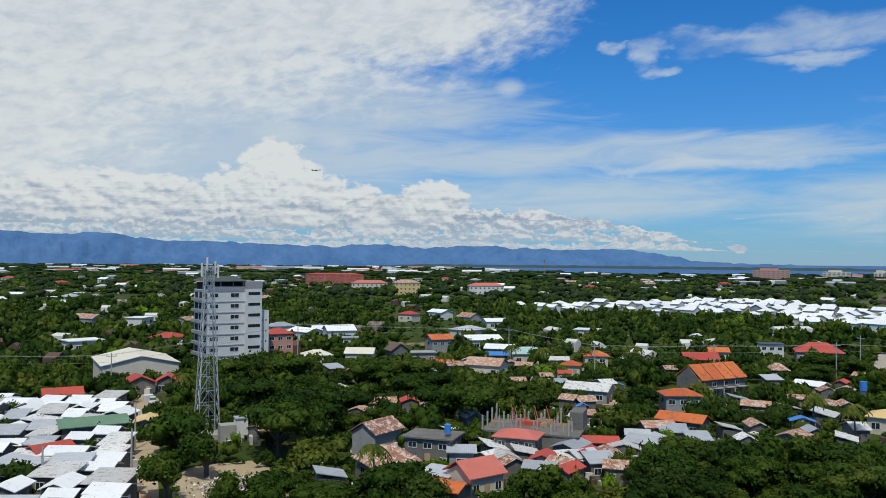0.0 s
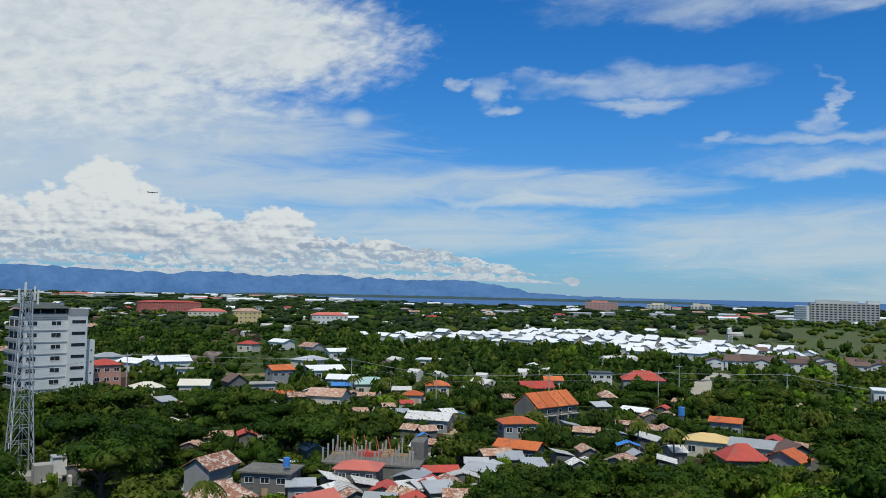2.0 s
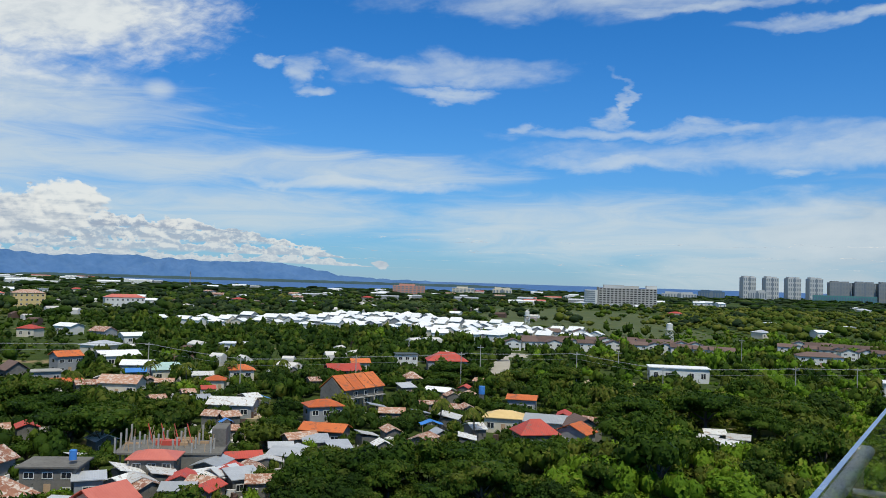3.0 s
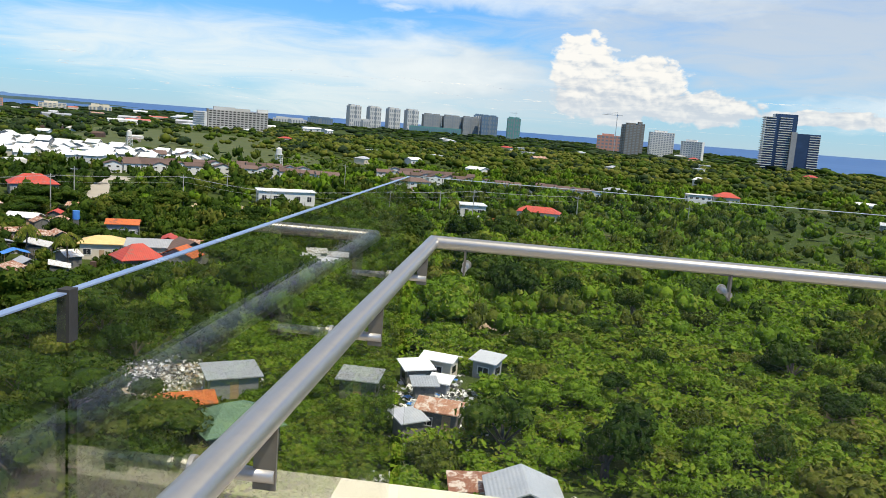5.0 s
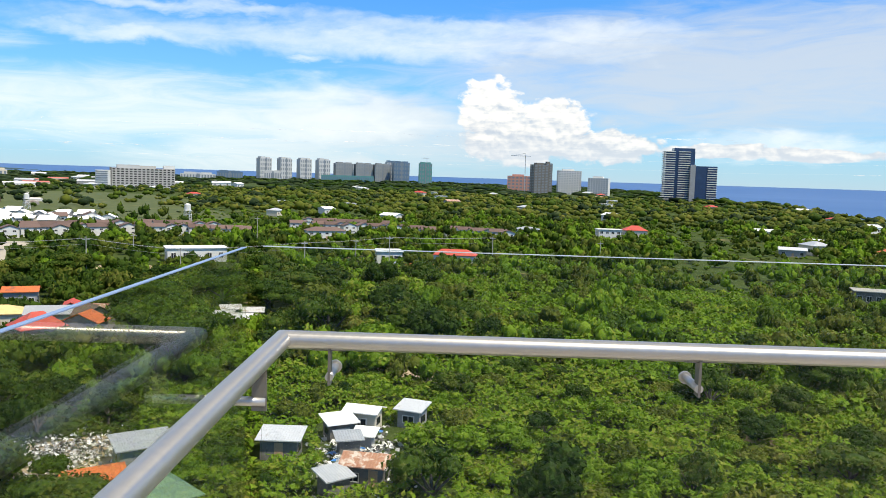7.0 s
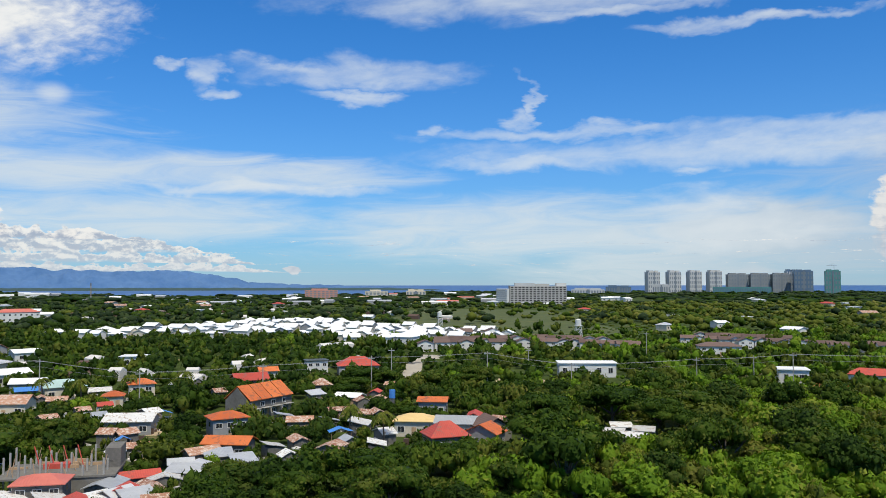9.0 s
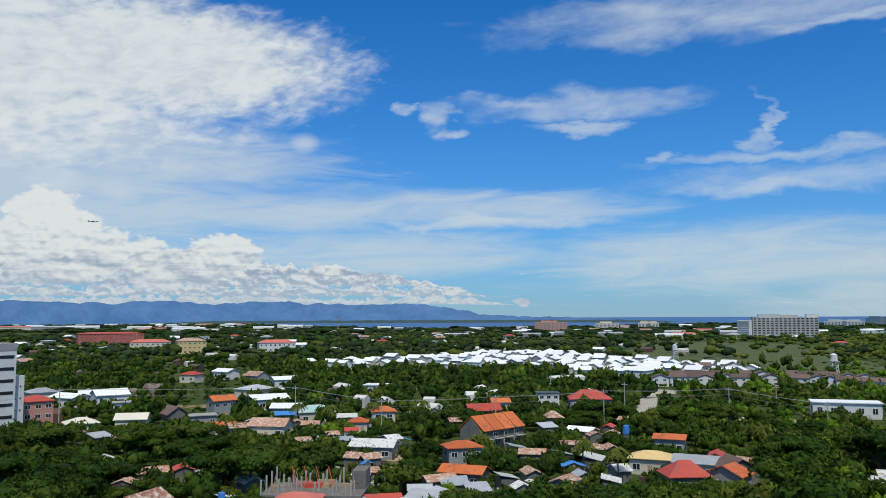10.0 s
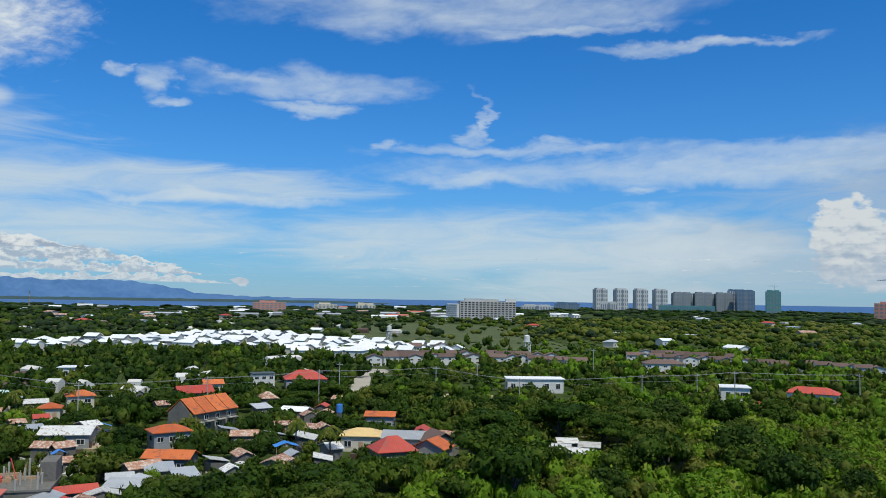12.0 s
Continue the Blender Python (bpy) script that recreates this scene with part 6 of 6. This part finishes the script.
def airliner():
    """A small aircraft in flight under the clouds."""
    p = polar(69.6, 2400, EYE + 2400 * math.tan(radians(6.4)))
    a = thing("aircraft", pose(p.x, p.y, p.z, 0, -6, 70), "small grey airliner climbing under the clouds", "aircraft")
    part("fuselage", beam(bmesh.new(), (-14, 0, 0), (14, 0, 0), 1.5, 10, 1.0), GREY_WALL, a)
    part("wing", block(-3, 1, -14, 14, -0.5, -0.1), GREY_WALL, a)
    part("tail_fin", block(-14, -11, -0.2, 0.2, 0.9, 5), GREY_WALL, a)


airliner()


def smoke_stack(az, d, high):
    s = thing("chimney", facing(az, d), "tall slim grey chimney far off", "chimney")
    for k in range(6):
        part("stack_ring", beam(bmesh.new(), (0, 0, high * k / 6), (0, 0, high * (k + 1) / 6), 2.4 - 0.2 * k, 12, 2.2 - 0.2 * k), (GREY_WALL, DARK_CONCRETE)[k % 2], s)


smoke_stack(53.3, 2150, 40)


# ---- yard clutter and the many small far roofs ----
def clutter():
    """Crates, sheets, low walls and lean-tos heaped round the crowded houses."""
    rnd, verts, faces = random.Random(91), [], []
    yards = [t for t in TAKEN if 25 < t[0] < 97 and 108 < t[1] < 262 and t[2] < 16]
    for k in range(1000):
        az, d, half, _ = rnd.choice(yards)
        away, turn = half * 0.5 + rnd.uniform(-0.6, 3.2), rnd.uniform(0, 6.28)
        c = polar(az, d) + Vector((math.cos(turn), math.sin(turn), 0)) * away
        wide, deep, high, lean, spin = rnd.uniform(0.2, 1.1), rnd.uniform(0.2, 0.7), rnd.choice((0.3, 0.6, 1.0, 1.7)) * rnd.uniform(0.7, 1.2), rnd.uniform(-0.3, 0.3), rnd.uniform(0, 3.14)
        co, si, first = math.cos(spin), math.sin(spin), len(verts)
        for z in (-0.05, 1.0):
            for x, y in ((-wide, -deep), (wide, -deep), (wide, deep), (-wide, deep)):
                verts.append((c.x + x * co - y * si, c.y + x * si + y * co, z if z < 0 else high + lean * y))
        faces += [tuple(first + i for i in f) for f in ((0, 1, 5, 4), (1, 2, 6, 5), (2, 3, 7, 6), (3, 0, 4, 7), (4, 5, 6, 7))]
    heap = raw_mesh("yard_clutter", verts, faces, PATCHWORK)
    heap.shade_flat()
    tagged(new("yard_clutter", heap), "crates, scrap sheets and low walls in the yards", "clutter", "", "stuff")


def far_roofs():
    """Small gabled houses in loose clusters through the woods."""
    rnd, verts, faces, count = random.Random(92), [], [], 0
    while count < 190:
        az, d = rnd.uniform(28, 97), 255 + 900 * rnd.random() ** 1.3
        if noise.noise((az * 0.14, d * 0.006, 5.0)) < 0.02 + rnd.uniform(-0.25, 0.1) or (24 < az < 60 and 425 < d < 730) or (28 < az < 35 and d < 425):
            continue
        if any(abs(az - a) * 0.01745 * e < w + 6 and abs(d - e) < w + 9 for a, e, w, _ in TAKEN):
            continue
        count += 1
        c, turn, first = polar(az, d), rnd.uniform(0, 3.14), len(verts)
        grow = 1 + d / 1600
        w, dep, h, up = rnd.uniform(1.8, 3.8) * grow, rnd.uniform(1.5, 2.8) * grow, rnd.uniform(2.4, 3.8), rnd.uniform(0.7, 1.6)
        co, si = math.cos(turn), math.sin(turn)
        for x, y, z in ((-w, -dep, -0.1), (w, -dep, -0.1), (w, dep, -0.1), (-w, dep, -0.1), (-w, -dep, h), (w, -dep, h), (w, dep, h), (-w, dep, h), (-w, 0, h + up), (w, 0, h + up)):
            verts.append((c.x + x * co - y * si, c.y + x * si + y * co, z))
        faces += [tuple(first + i for i in f) for f in ((0, 1, 5), (0, 5, 4), (2, 3, 7), (2, 7, 6), (1, 2, 6), (1, 6, 5), (5, 6, 9), (3, 0, 4), (3, 4, 7), (7, 4, 8), (4, 5, 9), (4, 9, 8), (6, 7, 8), (6, 8, 9))]
        keep_clear(az, d, w * 0.7, 1.2)
    many = raw_mesh("far_houses", verts, faces, PATCHWORK)
    many.shade_flat()
    tagged(new("far_houses", many), "many small weathered houses among the trees", "houses", "", "stuff")


clutter()
far_roofs()

# ---- trees and bushes ----
def leaf_cloud(seed, blobs, leaves, leaf, wide, high, base, flat=0.55):
    """Corners and faces of a crown: leaf clumps scattered over the skins of overlapping lobes."""
    rng = np.random.default_rng(seed)
    ang, rad = rng.uniform(0, 2 * np.pi, blobs), np.sqrt(rng.uniform(0, 1, blobs)) * 0.68
    centre = np.stack([np.cos(ang) * rad * wide, np.sin(ang) * rad * wide, base + high * (0.25 + 0.55 * rng.uniform(0, 1, blobs) * (1.1 - rad))], 1)
    size = wide * rng.uniform(0.30, 0.52, blobs)
    pick = rng.integers(0, blobs, leaves)
    way = rng.normal(size=(leaves, 3))
    way[:, 2] = np.abs(way[:, 2]) * 1.1 - 0.35
    way /= np.linalg.norm(way, axis=1)[:, None]
    at = centre[pick] + way * (size[pick] * rng.uniform(0.78, 1.08, leaves))[:, None] * [1, 1, flat]
    out = way + rng.normal(size=(leaves, 3)) * 0.45
    out /= np.linalg.norm(out, axis=1)[:, None]
    side = np.cross(out, rng.normal(size=(leaves, 3)))
    side /= np.linalg.norm(side, axis=1)[:, None]
    up = np.cross(out, side)
    s = leaf * rng.uniform(0.55, 1.25, leaves)[:, None]
    bend = out * s * 0.25
    quad = np.stack([at - side * s, at - up * s * 0.7 - bend, at + side * s, at + up * s * 0.7 - bend], 1)
    return quad.reshape(-1, 3), np.arange(leaves * 4).reshape(-1, 4)


def inner(seed, blobs, wide, high, base, flat=0.55, fine=1, fill=0.8):
    """The dense heart of a crown: rough low lobes inside the leaves."""
    rng = np.random.default_rng(seed)
    ang, rad = rng.uniform(0, 2 * np.pi, blobs), np.sqrt(rng.uniform(0, 1, blobs)) * 0.68
    centre = np.stack([np.cos(ang) * rad * wide, np.sin(ang) * rad * wide, base + high * (0.25 + 0.55 * rng.uniform(0, 1, blobs) * (1.1 - rad))], 1)
    size = wide * rng.uniform(0.30, 0.52, blobs)
    ball = bmesh.new()
    bmesh.ops.create_icosphere(ball, subdivisions=fine, radius=1.0)
    v, f = np.array([p.co[:] for p in ball.verts]), np.array([[p.index for p in q.verts] for q in ball.faces])
    ball.free()
    verts = np.concatenate([c + v * s * fill * [1, 1, flat] * rng.uniform(0.8, 1.15, (len(v), 1)) for c, s in zip(centre, size)])
    return verts, np.concatenate([f + k * len(v) for k in range(blobs)])


def tree(seed, label, wide, high, stem, leaves, leaf, mat, blobs=9, flat=0.55, name="tree"):
    """A tree of its own: tapered trunk with limbs, dense heart and leafy crown."""
    t = thing(name, pose(0, 0, -500), label, "tree", "trees round the houses")
    rng = random.Random(seed)
    bm = beam(bmesh.new(), (0, 0, -0.2), (0.1, 0.05, stem + high * 0.35), 0.05 * high + 0.06, 7, 0.02 * high + 0.03)
    for k in range(6):
        a = k * 1.05 + rng.random()
        beam(bm, (0, 0, stem * rng.uniform(0.6, 1.0)), (math.cos(a) * wide * 0.55, math.sin(a) * wide * 0.55, stem + high * rng.uniform(0.25, 0.6)), 0.022 * high + 0.03, 5, 0.02)
    part("trunk", bm, BARK, t)
    v, f = leaf_cloud(seed, blobs, leaves, leaf, wide, high, stem, flat)
    hv, hf = inner(seed, blobs, wide, high, stem, flat)
    faces = np.concatenate([f[:, [0, 1, 2]], f[:, [0, 2, 3]], hf + len(v)])
    part("crown", raw_mesh("crown", np.concatenate([v, hv]), faces, mat), None, t)
    return t


def palm(seed):
    t = thing("palm", pose(0, 0, -500), "coconut palm with drooping fronds", "palm tree", "trees round the houses")
    part("trunk", beam(bmesh.new(), (0, 0, -0.2), (0.5, 0.2, 7.5), 0.2, 7, 0.12), BARK, t)
    rng = random.Random(seed)
    for k in range(13):
        a, lift = k * 2 * math.pi / 13 + rng.random() * 0.3, rng.uniform(-0.1, 0.9)
        frond, reach, n = bmesh.new(), rng.uniform(2.4, 3.1), 9
        pts = [Vector((0.5 + math.cos(a) * reach * s, 0.2 + math.sin(a) * reach * s, 7.5 + lift * 2.2 * s - 2.6 * s * s)) for s in (i / n for i in range(n + 1))]
        for i in range(n):
            across = Vector((-math.sin(a), math.cos(a), 0)) * 0.55 * math.sin(math.pi * (i + 0.8) / (n + 1))
            for side in (-1, 1):
                v = [frond.verts.new(p) for p in (pts[i], pts[i + 1], pts[i + 1] + side * across - Vector((0, 0, 0.35)), pts[i] * 0.6 + pts[i + 1] * 0.4 + side * across - Vector((0, 0, 0.35)))]
                frond.faces.new(v)
        part("frond", frond, LEAF_OLIVE, t)
    return t


NEARBY = {}


def blocked(az, d, reach, high):
    """Whether a crown would stand in a house or hide one that shows."""
    if NEARBY.get("count") != len(TAKEN):
        NEARBY.clear()
        NEARBY["count"] = len(TAKEN)
        for entry in TAKEN:
            spread = math.degrees((entry[2] + 9.0) / entry[1])
            for k in range(int((entry[0] - spread + 180) // 4), int((entry[0] + spread + 180) // 4) + 1):
                NEARBY.setdefault(k, []).append(entry)
    for a, e, half, front in NEARBY.get(int((az + 180) // 4), ()):
        side = abs(az - a) * math.pi / 180 * e
        if side < half + reach * 0.55 and -half * 0.9 - reach * 0.5 < e - d < max(half * 0.9, front * high / 6.0) + reach * 0.7:
            return True
    return False


BARE = ((81.6, 128, 4.5, 24), (80.9, 188, 4, 18), (75.9, 122, 7, 12), (48.6, 203, 7, 12), (31.6, 300, 5, 40), (31.4, 372, 9, 22), (28.6, 98, 9, 6), (-5.8, 66, 4.5, 5), (7.6, 92, 5, 12),
        (-20.2, 74, 2.2, 4), (24, 283, 8, 8), (3.2, 132, 5, 5))  # bearing, distance, half width, half depth of clearings


def in_clearing(az, d):
    return any(abs(az - a) * math.pi / 180 * e < w and abs(d - e) < dep for a, e, w, dep in BARE)


def near_trees():
    rnd = random.Random(3)
    kinds = [tree(41, "broad dark rain tree with an umbrella crown", 6.5, 6.0, 2.6, 1679, 0.32, LEAF, 12, 0.42, "rain_tree"),
             tree(42, "leafy bright green tree", 4.2, 5.0, 1.4, 826, 0.32, LEAF, 9, 0.7),
             tree(43, "round leafy green shrub on the slope", 3.2, 3.4, 0.4, 620, 0.31, LEAF, 8, 0.75, "shrub"),
             tree(44, "olive green bush with light leaves", 3.6, 3.8, 0.5, 671, 0.31, LEAF_OLIVE, 9, 0.75, "shrub"),
             tree(45, "dense upright green tree", 3.6, 6.2, 1.6, 826, 0.32, LEAF, 10, 0.85),
             tree(46, "dark leafy mango tree", 4.6, 5.6, 1.2, 1007, 0.32, LEAF_DARK, 11, 0.75)]
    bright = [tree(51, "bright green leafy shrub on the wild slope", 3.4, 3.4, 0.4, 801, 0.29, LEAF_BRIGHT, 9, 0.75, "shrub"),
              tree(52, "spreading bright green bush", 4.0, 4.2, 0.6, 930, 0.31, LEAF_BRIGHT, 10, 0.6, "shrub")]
    stray = palm(7)
    for az, d in ((65.9, 112), (53.5, 244), (50.5, 249), (33.5, 166), (55.8, 250), (47.2, 255), (79, 190), (36, 176), (60.5, 225)):
        copy_thing(stray, facing(az, d, rnd.uniform(0, 360)))
    big = ((72.5, 138, 1.25), (70.2, 150, 1.3), (74.0, 170, 1.2), (68.0, 158, 1.1), (61.0, 162, 1.15), (58.8, 158, 1.2), (66.2, 205, 1.1), (62.6, 208, 1.1), (76.2, 205, 1.2), (71.5, 210, 1.2),
           (22.2, 185, 1.2), (17.6, 196, 1.3), (14.5, 190, 1.1), (12.6, 200, 1.2), (35.2, 260, 1.0))
    for az, d, s in big:
        copy_thing(kinds[0], facing(az, d, rnd.uniform(0, 360)) @ Matrix.Diagonal((s, s, s, 1)))
        keep_clear(az, d, 9 * s, 0)
    for k, az, d, s in ((4, -5.4, 76, 1.35), (3, -20.9, 80.5, 1.25), (2, -25, 77, 1.2), (1, 2.4, 78.5, 1.1), (4, -16.9, 122, 1.1), (3, 11.5, 193, 2.2), (1, 78.9, 141, 1.5), (4, 77.4, 128, 1.2), (3, 69.7, 128, 1.5),
                        (3, 48.3, 159, 1.5), (1, 63.6, 106, 1.2), (4, 80.0, 118, 1.1), (1, 40.5, 128, 1.3), (4, 37.6, 132, 1.4), (1, 46.0, 118, 1.2), (4, 54.5, 108, 1.1), (3, 34.0, 140, 1.3)):
        copy_thing(kinds[k], facing(az, d, rnd.uniform(0, 360)) @ Matrix.Diagonal((s, s, s, 1)))
        keep_clear(az, d, 3.5 * s, 0)
    for k in range(95):
        kind, az, d, s = rnd.choice((1, 1, 4, 3, 3, -1, -1, 5)), rnd.uniform(2.5, 25), rnd.uniform(128, 235), rnd.uniform(0.8, 1.7)
        if not blocked(az, d, 3.5 * s, 7 * s) and not in_clearing(az, d):
            copy_thing(kinds[kind] if kind >= 0 else bright[1], facing(az, d, rnd.uniform(0, 360)) @ Matrix.Diagonal((s, s, s * rnd.uniform(0.85, 1.2), 1)))
    for k in range(330):  # crowns standing between the houses
        kind, az, d, s = rnd.choice((0, 0, 1, 5, 5, 4, 3)), rnd.uniform(27, 80), math.sqrt(rnd.uniform(112 ** 2, 262 ** 2)), rnd.uniform(0.5, 1.0)
        reach, high = (5.5 if kind == 0 else 3.6) * s, 7.5 * s
        if in_clearing(az, d) or blocked(az, d, reach * 0.35, 0.6):
            continue
        if any(abs(az - a) * 0.01745 * e < half + reach * 0.7 and -half < e - d < (high - 2.2) * e / 33 for a, e, half, _ in LANDMARKS):
            continue
        copy_thing(kinds[kind], facing(az, d, rnd.uniform(0, 360)) @ Matrix.Diagonal((s, s, s * rnd.uniform(0.85, 1.15), 1)))
    grid, d = [], 58.0
    while d < 135:
        step = 4.4 + (d - 58) * 0.030
        az = -34.0
        while az < 97:
            grid.append((az + rnd.uniform(-0.5, 0.5) * step / d * 57.3, d + rnd.uniform(-0.5, 0.5) * step))
            az += step / d * 57.3
        d += step * 0.92
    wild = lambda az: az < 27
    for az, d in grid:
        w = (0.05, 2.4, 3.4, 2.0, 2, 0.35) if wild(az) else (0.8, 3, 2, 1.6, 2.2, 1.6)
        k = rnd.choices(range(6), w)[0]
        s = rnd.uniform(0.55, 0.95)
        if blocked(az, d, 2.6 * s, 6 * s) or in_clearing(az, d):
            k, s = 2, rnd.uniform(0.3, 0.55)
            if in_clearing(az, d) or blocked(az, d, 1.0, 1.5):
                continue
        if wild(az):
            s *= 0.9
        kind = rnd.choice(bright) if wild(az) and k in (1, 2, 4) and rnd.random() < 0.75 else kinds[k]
        copy_thing(kind, facing(az, d, rnd.uniform(0, 360)) @ Matrix.Diagonal((s, s, s * rnd.uniform(0.8, 1.15), 1)))
    for k, ob in enumerate((*kinds, *bright, stray)):
        ob.matrix_basis = facing(-24 + k * 4.5, 140 + k * 3)


def woods(name, label, near, far, step, leaves, leaf, size, tall, mats, seed, blobs, fill=0.95, extra=()):
    """Joined woods from near to far, thinned where houses stand."""
    rng = np.random.default_rng(seed)
    shapes = []
    for k in range(6):
        v, f = leaf_cloud(seed + k, blobs, leaves, leaf, 1.0, 1.0, 0.05, 0.75)
        hv, hf = inner(seed + k, blobs, 1.0, 1.0, 0.05, 0.75, 1, fill)
        shapes.append((v.astype(np.float32), hv.astype(np.float32), hf))
    bundles = [[[], [], [], 0, m] for m in mats]
    spots = list(extra)
    d = near
    while d < far:
        gap = step * (0.75 + 0.5 * d / far)
        az = -36.0
        while az < 99:
            a, e = az + rng.uniform(-0.5, 0.5) * gap / d * 57.3, d + rng.uniform(-0.5, 0.5) * gap
            az += gap / d * 57.3
            s = size * rng.uniform(0.6, 1.25)
            h = s * tall * rng.uniform(0.8, 1.3)
            if e > shore(a) - 12 or in_clearing(a, e):
                continue
            open_land = noise.noise((a * 0.09, e * 0.004, 7.0))
            if 20.5 < a < 33.5 and 500 < e < 1130 and rng.random() < 0.84:
                continue
            if (open_land > 0.32 and rng.random() < 0.8):
                s, h = s * 0.45, h * 0.25
            if blocked(a, e, s * 0.8, h * 1.3):
                s, h = s * 0.5, h * 0.4
                if blocked(a, e, s * 0.6, h):
                    s, h = s * 0.6, h * 0.5
                    if blocked(a, e, 0.3, 0.5):
                        continue
            p = polar(a, e)
            shade = noise.noise((a * 0.5, e * 0.02, 3.0)) + rng.uniform(-0.45, 0.45) + float(np.interp(a, (16, 34), (0.40, -0.30)))
            spots.append((p.x, p.y, s, h, shade))
        d += gap * 0.9
    for x, y, s, h, shade in spots:
        turn = rng.uniform(0, 2 * np.pi)
        c, n = math.cos(turn), math.sin(turn)
        v, hv, hf = shapes[rng.integers(0, 6)]
        m = np.array([[c * s, n * s, 0], [-n * s, c * s, 0], [0, 0, h]], np.float32)
        lift = np.array([x, y, 0], np.float32)
        b = bundles[min(len(mats) - 1, max(0, int((shade + 0.75) / 1.5 * len(mats))))]
        b[0].append(v @ m + lift)
        b[1].append(hv @ m + lift)
        b[2].append(hf + b[3])
        b[3] += len(hv)
    for leafy, hearts, heart_faces, _, mat in bundles:
        if leafy:
            v = np.concatenate(leafy)
            tagged(new(name, raw_mesh(name, v, np.arange(len(v)).reshape(-1, 4), mat)), label, "woods", "", "stuff")
            dense = raw_mesh(name, np.concatenate(hearts), np.concatenate(heart_faces), mat)
            dense.shade_smooth()
            tagged(new(name, dense), label, "woods", "", "stuff")


def thicket(label, az0, az1, near, far, high, thick, leaf, mat, seed):
    """Close scrub: a hummocky sheet of leaf clumps that rises and falls like a canopy."""
    rng = np.random.default_rng(seed)
    spots = int(radians(az1 - az0) * (far ** 2 - near ** 2) / 2 * thick)
    az, d = rng.uniform(az0, az1, spots), np.sqrt(rng.uniform(near ** 2, far ** 2, spots))
    at, out = [], []
    for a, e in zip(az, d):
        x, y = -math.sin(radians(a)) * e, math.cos(radians(a)) * e
        h = high * max(0.12, 0.55 + 0.9 * noise.noise((x * 0.16, y * 0.16, seed)) + 0.5 * noise.noise((x * 0.5, y * 0.5, seed)))
        if in_clearing(a, e):
            continue
        if blocked(a, e, 0.3, 1.0):
            if blocked(a, e, 0.0, 0.2):
                continue
            h *= 0.3
        at.append((x, y, h * (1 - 0.35 * rng.random() ** 2)))
    at = np.array(at)
    n = len(at)
    out = rng.normal(size=(n, 3)) * 0.55 + [0, 0, 1.0]
    out /= np.linalg.norm(out, axis=1)[:, None]
    side = np.cross(out, rng.normal(size=(n, 3)))
    side /= np.linalg.norm(side, axis=1)[:, None]
    up = np.cross(out, side)
    s = leaf * rng.uniform(0.5, 1.3, (n, 1)) * (0.75 + 0.5 * np.hypot(at[:, 0], at[:, 1])[:, None] / far)
    quad = np.stack([at - side * s, at - up * s * 0.7 - out * s * 0.3, at + side * s, at + up * s * 0.7 - out * s * 0.3], 1).reshape(-1, 3)
    tagged(new("thicket", raw_mesh("thicket", quad, np.arange(len(quad)).reshape(-1, 4), mat)), label, "bushes", "", "stuff")


def garden_shrubs():
    """Shrubs close before the houses, hiding the foot of their walls."""
    rnd, spots = random.Random(77), []
    for az, d, half, front in TAKEN:
        if not (24 < az < 98 and 100 < d < 330) or 60 < d < 112:
            continue
        for k in range(max(1, int(half / 1.6))):
            if rnd.random() < 0.35:
                continue
            side, ahead = rnd.uniform(-half, half), half * 0.75 + rnd.uniform(1.0, 4.0)
            p = polar(az + math.degrees(side / d), d - ahead)
            if not in_clearing(az, d - ahead):
                spots.append((p.x, p.y, rnd.uniform(1.2, 2.3), rnd.uniform(1.8, 3.8), rnd.uniform(-0.7, 0.7)))
    return spots


near_trees()
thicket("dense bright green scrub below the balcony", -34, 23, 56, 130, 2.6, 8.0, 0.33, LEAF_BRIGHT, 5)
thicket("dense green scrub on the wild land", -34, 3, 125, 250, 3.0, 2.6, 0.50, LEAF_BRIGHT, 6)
thicket("dark green scrub under the trees", 3, 23, 125, 250, 2.2, 2.8, 0.40, LEAF_OLIVE, 8)
thicket("green undergrowth between the houses", 23, 98, 60, 135, 1.8, 3.2, 0.42, LEAF, 7)
woods("woodland", "dense green tropical trees between the houses", 128, 270, 6.2, 175, 0.112, 3.7, 1.3, (LEAF_DARK, LEAF, LEAF, LEAF_MID, LEAF_OLIVE, LEAF_BRIGHT), 100, 6, 0.82, garden_shrubs())
woods("woodland", "green tropical woods with gaps", 262, 640, 8.6, 30, 0.21, 4.5, 1.2, (LEAF_DARK, LEAF, LEAF, LEAF_MID, LEAF_OLIVE, LEAF_BRIGHT), 200, 4, 0.88)
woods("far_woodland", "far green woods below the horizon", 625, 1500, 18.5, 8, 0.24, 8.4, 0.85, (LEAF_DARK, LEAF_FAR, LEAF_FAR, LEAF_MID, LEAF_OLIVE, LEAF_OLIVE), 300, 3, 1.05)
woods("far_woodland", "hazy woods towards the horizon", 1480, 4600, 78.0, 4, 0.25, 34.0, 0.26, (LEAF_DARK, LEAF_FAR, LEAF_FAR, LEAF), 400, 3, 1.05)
